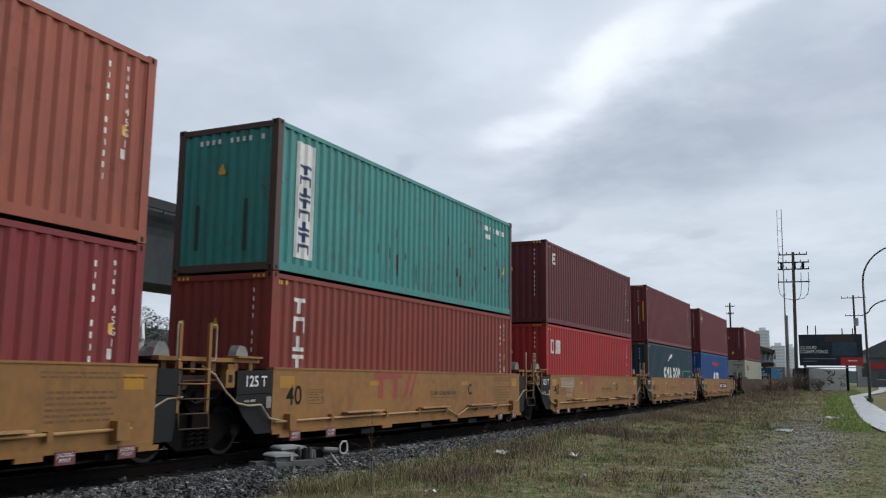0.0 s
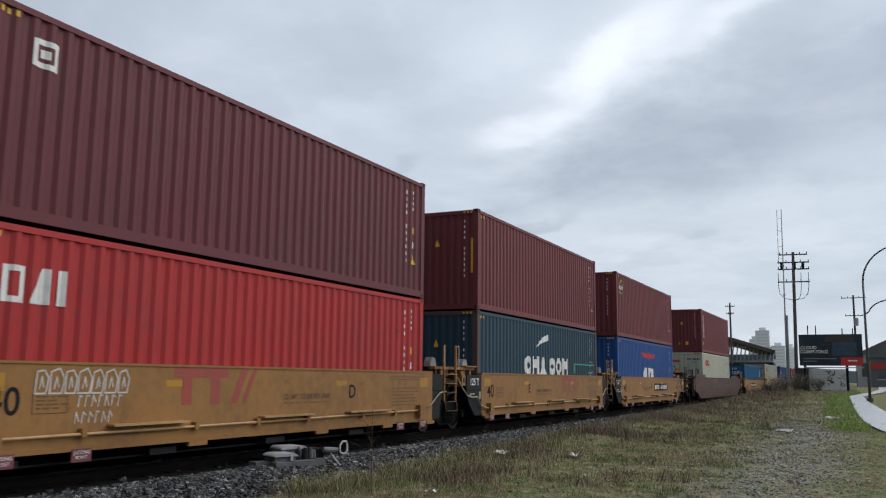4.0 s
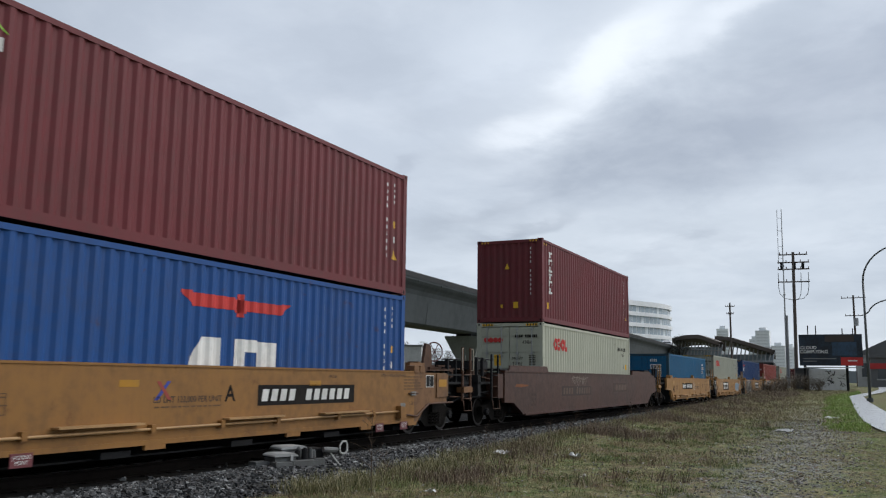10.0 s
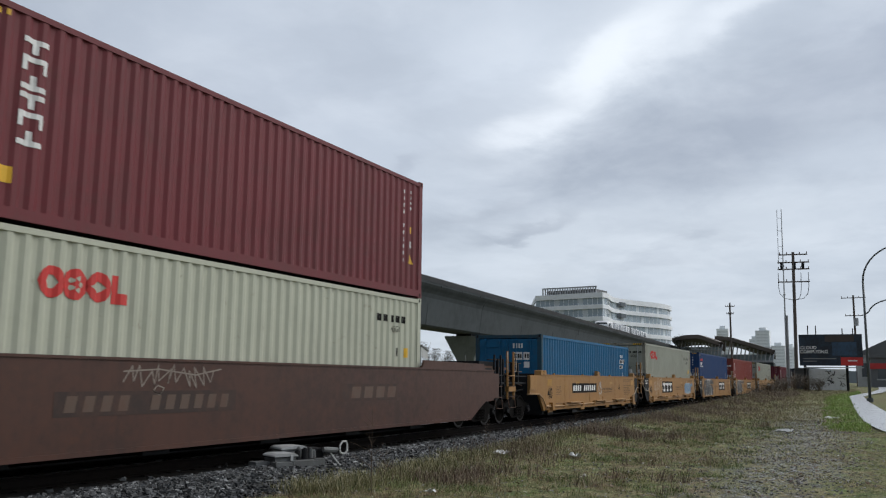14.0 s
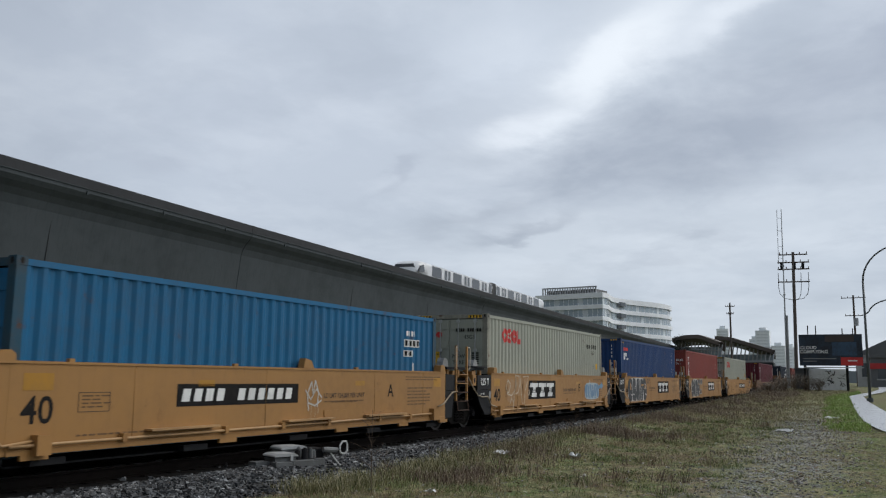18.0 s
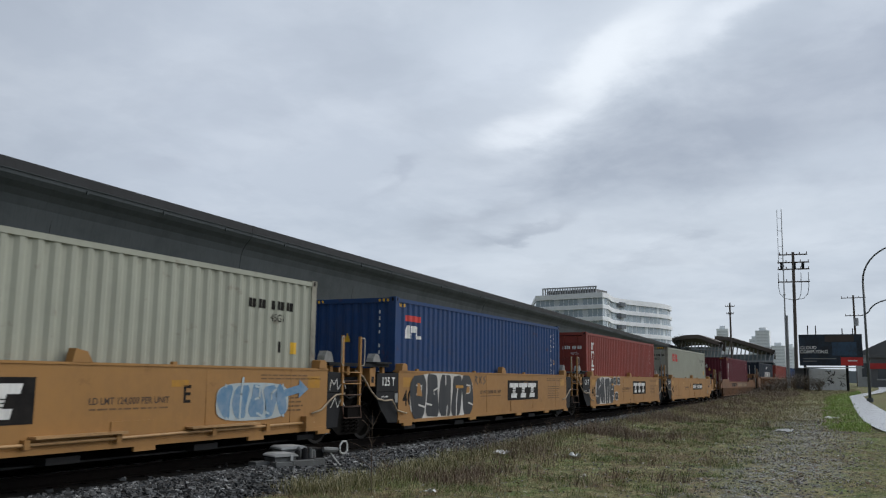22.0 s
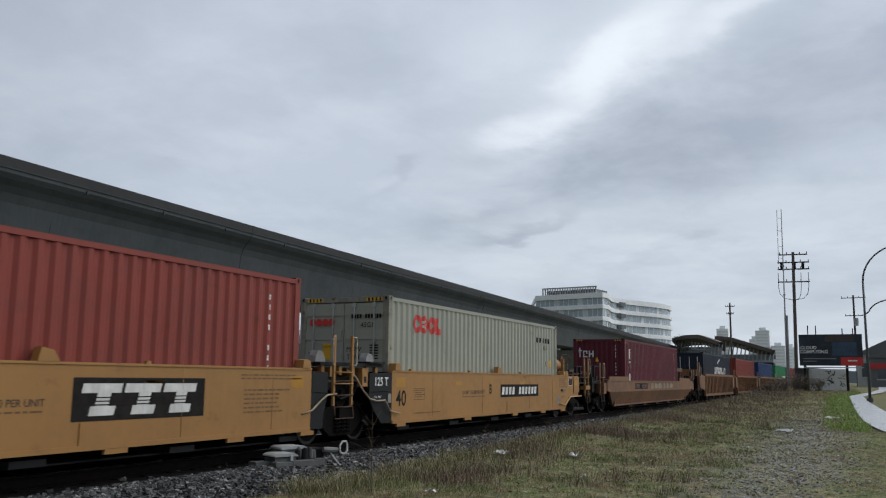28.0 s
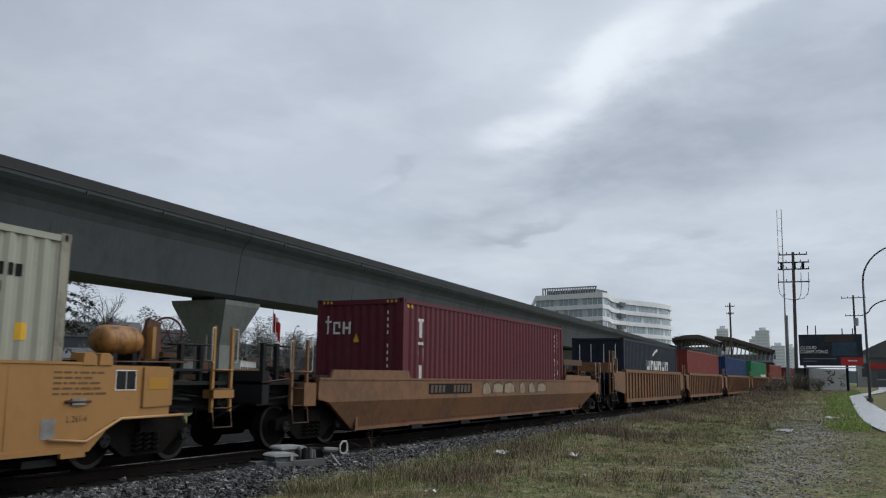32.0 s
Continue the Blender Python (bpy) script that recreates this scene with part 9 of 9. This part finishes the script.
def front_line(inset=0.0):
    """The office block's plan: a straight wing, a corner, a front that swings back in a long wave, and its back."""
    pts = [(254.0 + inset, 79.0), (248.6 + inset, 56.3 + inset * 0.3)]
    for i in range(1, 15):
        f = i / 14
        pts.append((248.6 + 59.7 * f + inset * 0.4, 56.3 - 7.4 * f + 3.1 * math.sin(2 * math.pi * (f - 0.08)) * min(1.0, f * 6) + inset))
    return pts + [(313.0 - inset, 75.0), (296.0, 96.0)]


PITCH_O, TOP_O = 3.55, 27.0
office = thing("office_building", "white office block with ribbon windows and a curved front", "building", pose(0, 0, 0))
for k in range(7):
    zt = TOP_O - k * PITCH_O
    bm = bmesh.new()
    prism(bm, front_line(), zt - (1.55 if k == 0 else 1.25), zt, "z")
    part("floor_band", bm, office_white, office)
    inner = front_line(0.55)
    bm = bmesh.new()
    prism(bm, inner, zt - PITCH_O, zt - 1.25, "z")
    rb = part("window_ribbon", bm, office_glass, office, "blue-grey ribbon of windows")
    count = 0
    for (ax, ay), (bx, by) in zip(inner[:-3], inner[1:-2]):
        n = max(1, int(math.hypot(bx - ax, by - ay) / 1.6))
        for i in range(n):
            f = i / n
            mu = part("mullion", lambda bm: box(bm, -0.08, 0.04, -0.04, 0.04, 0, PITCH_O - 1.25), office_white, rb, key="mullion")
            mu.matrix_basis = pose(ax + (bx - ax) * f, ay + (by - ay) * f, zt - PITCH_O)
            count += 1
            if (count * 7 + k * 3) % 5 == 0:
                bl = part("drawn_blind", lambda bm: box(bm, -0.02, 0.02, 0.1, 1.5, 0, PITCH_O - 1.25), blind_grey, rb, key="blind")
                bl.matrix_basis = pose(ax + (bx - ax) * f - 0.04, ay + (by - ay) * f, zt - PITCH_O, 0, 0, math.degrees(math.atan2(by - ay, bx - ax)) - 90)
    if k < 5:
        # solid dark wedge stands for the shade in each recessed terrace
        bm = bmesh.new()
        prism(bm, [(269.5, 57.2), (272.8, 57.0), (274.2, 55.9), (273.2, 55.3), (270.5, 56.1)], zt - 2.5, zt - 1.2, "z")
        part("corner_terrace", bm, glass_dark, office, "dark wedge for the shade in a recessed terrace")
bm = bmesh.new()
prism(bm, [(256, 76), (252.6, 59.5), (262, 58.4), (266, 74)], TOP_O, TOP_O + 1.5, "z")
part("plant_room", bm, roof_grey, office)
for i in range(22):
    bm = bmesh.new()
    f = i / 21
    box(bm, 251.6 + 2.6 * f, 252.0 + 2.6 * f, 59.0 + 17.5 * f, 59.35 + 17.5 * f, TOP_O, TOP_O + 2.2)
    part("screen_post", bm, galvanised, office)
bm = bmesh.new()
prism(bm, [(251.5, 58.9), (251.9, 58.9), (254.6, 76.9), (254.2, 76.9)], TOP_O + 1.9, TOP_O + 2.25, "z")
part("screen_rail", bm, galvanised, office)

st = thing("metro_station", "elevated metro station with swept dark roofs on steel frames", "station", pose(0, 0, 0))
steel_pale = paint("station_steel", (0.32, 0.33, 0.34), rough=0.5, bump=0)
roof_dark = paint("station_roof", (0.10, 0.08, 0.068), rough=0.6, dirt=0.3, bump=0)
for pts in ([(190, 24.9, 9.9), (190, 22.4, 10.5), (190, 19.5, 10.6), (190, 15.4, 9.1)], [(200, 17.6, 10.8), (200, 14.4, 10.5), (200, 6.0, 7.8)]):
    bm = bmesh.new()
    last = None
    for x, y, z in pts:
        row = [bm.verts.new((x + a, y, z + b)) for a, b in ((-4, 0.35), (5, 0.5), (5, -1.5), (-4, -0.45))]
        if last:
            for i in range(4):
                bm.faces.new((last[i], row[i], row[(i + 1) % 4], last[(i + 1) % 4]))
        last = row
    part("roof", bm, roof_dark, st)
    (xa, ya, za), (xb, yb, zb) = pts[0], pts[-1]
    for i in range(15):
        f = i / 14
        x, y, z = xa + (xb - xa) * f - 3, ya + (yb - ya) * f, za + (zb - za) * f
        bm = bmesh.new()
        rod(bm, (x, y, 5.5), (x + 0.4, y - 0.5, z - 0.2), 0.12, seg=6)
        part("frame_post", bm, steel_pale, st)
    bm = bmesh.new()
    rod(bm, (xa - 3, ya, za - 1.9), (xb - 3, yb, za - 2.3), 0.14, seg=6)
    rod(bm, (xa - 3, ya, 5.6), (xb - 3, yb, 5.6), 0.25, seg=6)
    part("rail_beam", bm, steel_pale, st)
    bm = bmesh.new()
    prism(bm, [(xa - 1, ya), (xb - 1, yb), (xb + 4, yb), (xa + 4, ya)], 4.6, 5.5, "z")
    part("platform", bm, concrete, st)
    bm = bmesh.new()
    prism(bm, [(xa - 0.5, ya), (xb - 0.5, yb), (xb, yb), (xa, ya)], 5.5, min(za, zb) - 0.6, "z")
    part("glazing", bm, office_glass, st)
    for f in (0.15, 0.5, 0.85):
        bm = bmesh.new()
        rod(bm, (xa + (xb - xa) * f, ya + (yb - ya) * f, -0.5), (xa + (xb - xa) * f, ya + (yb - ya) * f, 4.6), 0.6, seg=12)
        part("column", bm, concrete, st)
tb = thing("roof_tree", "dark leafy tree beside the station roof", "tree", pose(186, 23.4, BED))
bm = bmesh.new()
rod(bm, (0, 0, 0), (0, 0, 9), 0.25, 0.1, 8)
rgt = random.Random(3)
pts = []
for _ in range(24):
    a = rgt.uniform(0, 6.28)
    q = Vector((math.cos(a) * rgt.uniform(0.3, 1.6), math.sin(a) * rgt.uniform(0.3, 2.2), rgt.uniform(6.5, 10.8)))
    rod(bm, (0, 0, 6), q, 0.06, 0.02, 4)
    for _ in range(30):
        pts.append((q.x + rgt.gauss(0, 0.35), q.y + rgt.gauss(0, 0.4), q.z + rgt.gauss(0, 0.35)))
part("trunk", bm, bark, tb)
sprays(pts, 0.4, 5, leaf_green, "crown", tb)

# wall and window colours paled: distance haze painted in
tower_wall = paint("hazed_tower_concrete", (0.84, 0.88, 0.92), rough=0.8, dirt=0.1, bump=0, vary=0.06)
tower_band = paint("hazed_window_band", (0.72, 0.76, 0.81), rough=0.4, bump=0, vary=0.0)
for x, y, w, d, h in ((900, 107, 11, 12, 53), (905, 70, 13, 14, 51), (910, 79, 8, 10, 43), (900, 56, 13, 12, 36), (915, 46, 10, 10, 35)):
    t = thing("residential_tower", "far pale apartment tower with window bands", "tower", pose(x, y, 0), "far towers")
    bm = bmesh.new()
    box(bm, -d / 2, d / 2, -w / 2, w / 2, 0, h)
    box(bm, -d / 4, d / 4, -w / 4, w / 4, h, h + 3)
    part("wall", bm, tower_wall, t)
    for k in range(int(h / 3)):
        bd = part("window_band", lambda bm: box(bm, -d / 2 - 0.06, -d / 2, -w * 0.44, w * 0.44, 0, 1.4), tower_band, t, key=("band", w, d))
        bd.matrix_basis = pose(0, 0, 1.2 + k * 3.0)
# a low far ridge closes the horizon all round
# blue-grey of distance haze painted into the ridge colour
ridge_mat = paint("hazy_wooded_ridge", (0.22, 0.25, 0.28), rough=0.95, dirt=0.3, dirt_rgb=(0.12, 0.14, 0.15), bump=0, scale=0.01, vary=0.0)
bm = bmesh.new()
last = None
for i in range(361):
    a = 2 * math.pi * i / 360
    r = 1700
    h = 22 + 26 * max(0.0, noise.noise((math.cos(a) * 3, math.sin(a) * 3, 1.7))) + 8 * noise.noise((math.cos(a) * 14, math.sin(a) * 14, 0)) + 72 * math.exp(-((math.degrees(a) - 47) / 12) ** 2)
    row = [bm.verts.new((r * math.cos(a), r * math.sin(a), z)) for z in (-2, max(10, h))] + [bm.verts.new(((r + 300) * math.cos(a), (r + 300) * math.sin(a), -2))]
    if last:
        bm.faces.new((last[0], row[0], row[1], last[1]))
        bm.faces.new((last[1], row[1], row[2], last[2]))
    last = row
tagged(part("backdrop", bm, ridge_mat), "far wooded ridge in painted blue-grey haze", "hills", kind="structure")


# ---- what moves ----
METRO = [(0, 385.0), (8, 247.0), (13, 162.5), (16.5, 102.2), (17.5, 84.6), (18, 75.6), (18.5, 66.2), (19, 56.6), (19.5, 46.7), (20, 36.6), (20.5, 26.4), (22, -5.0), (26, -89.0), (32, -215.0)]


def motions():
    for ob, station, z in ROLLING:
        rows = []
        for t in [0, 2, 3.5, 5, 7, 9, 10.5, 12, 14, 16, 18, 20, 22, 24, 26, 28, 30, 32]:
            x = station - rolled(t)
            rows.append((t, vehicle_pose(x, z)))
        walk(ob, rows)
    for k, ob in enumerate(metro):
        walk(ob, [(t, gw(s, 0, 0.14)) for t, s in METRO])
    for ob, station in WHEELS:
        base = ob.matrix_basis.copy()
        rows, turn, last, t = [(0.0, base)], 0.0, rolled(0), 0.0
        while t < 32.0:
            x = station - rolled(t)
            if 3.0 < x < 34.0:
                t = min(32.0, t + 0.1)
                turn -= (rolled(t) - last) / 0.42
            else:
                t = min(32.0, t + 0.5)
            last = rolled(t)
            if turn or t >= 32.0 or station - rolled(min(32.0, t + 0.5)) < 34.0:
                if x > -3:
                    rows.append((t, base @ Matrix.Rotation(turn, 4, "Y")))
        if rows[-1][0] < 32.0:
            rows.append((32.0, rows[-1][1]))
        walk(ob, rows)


motions()
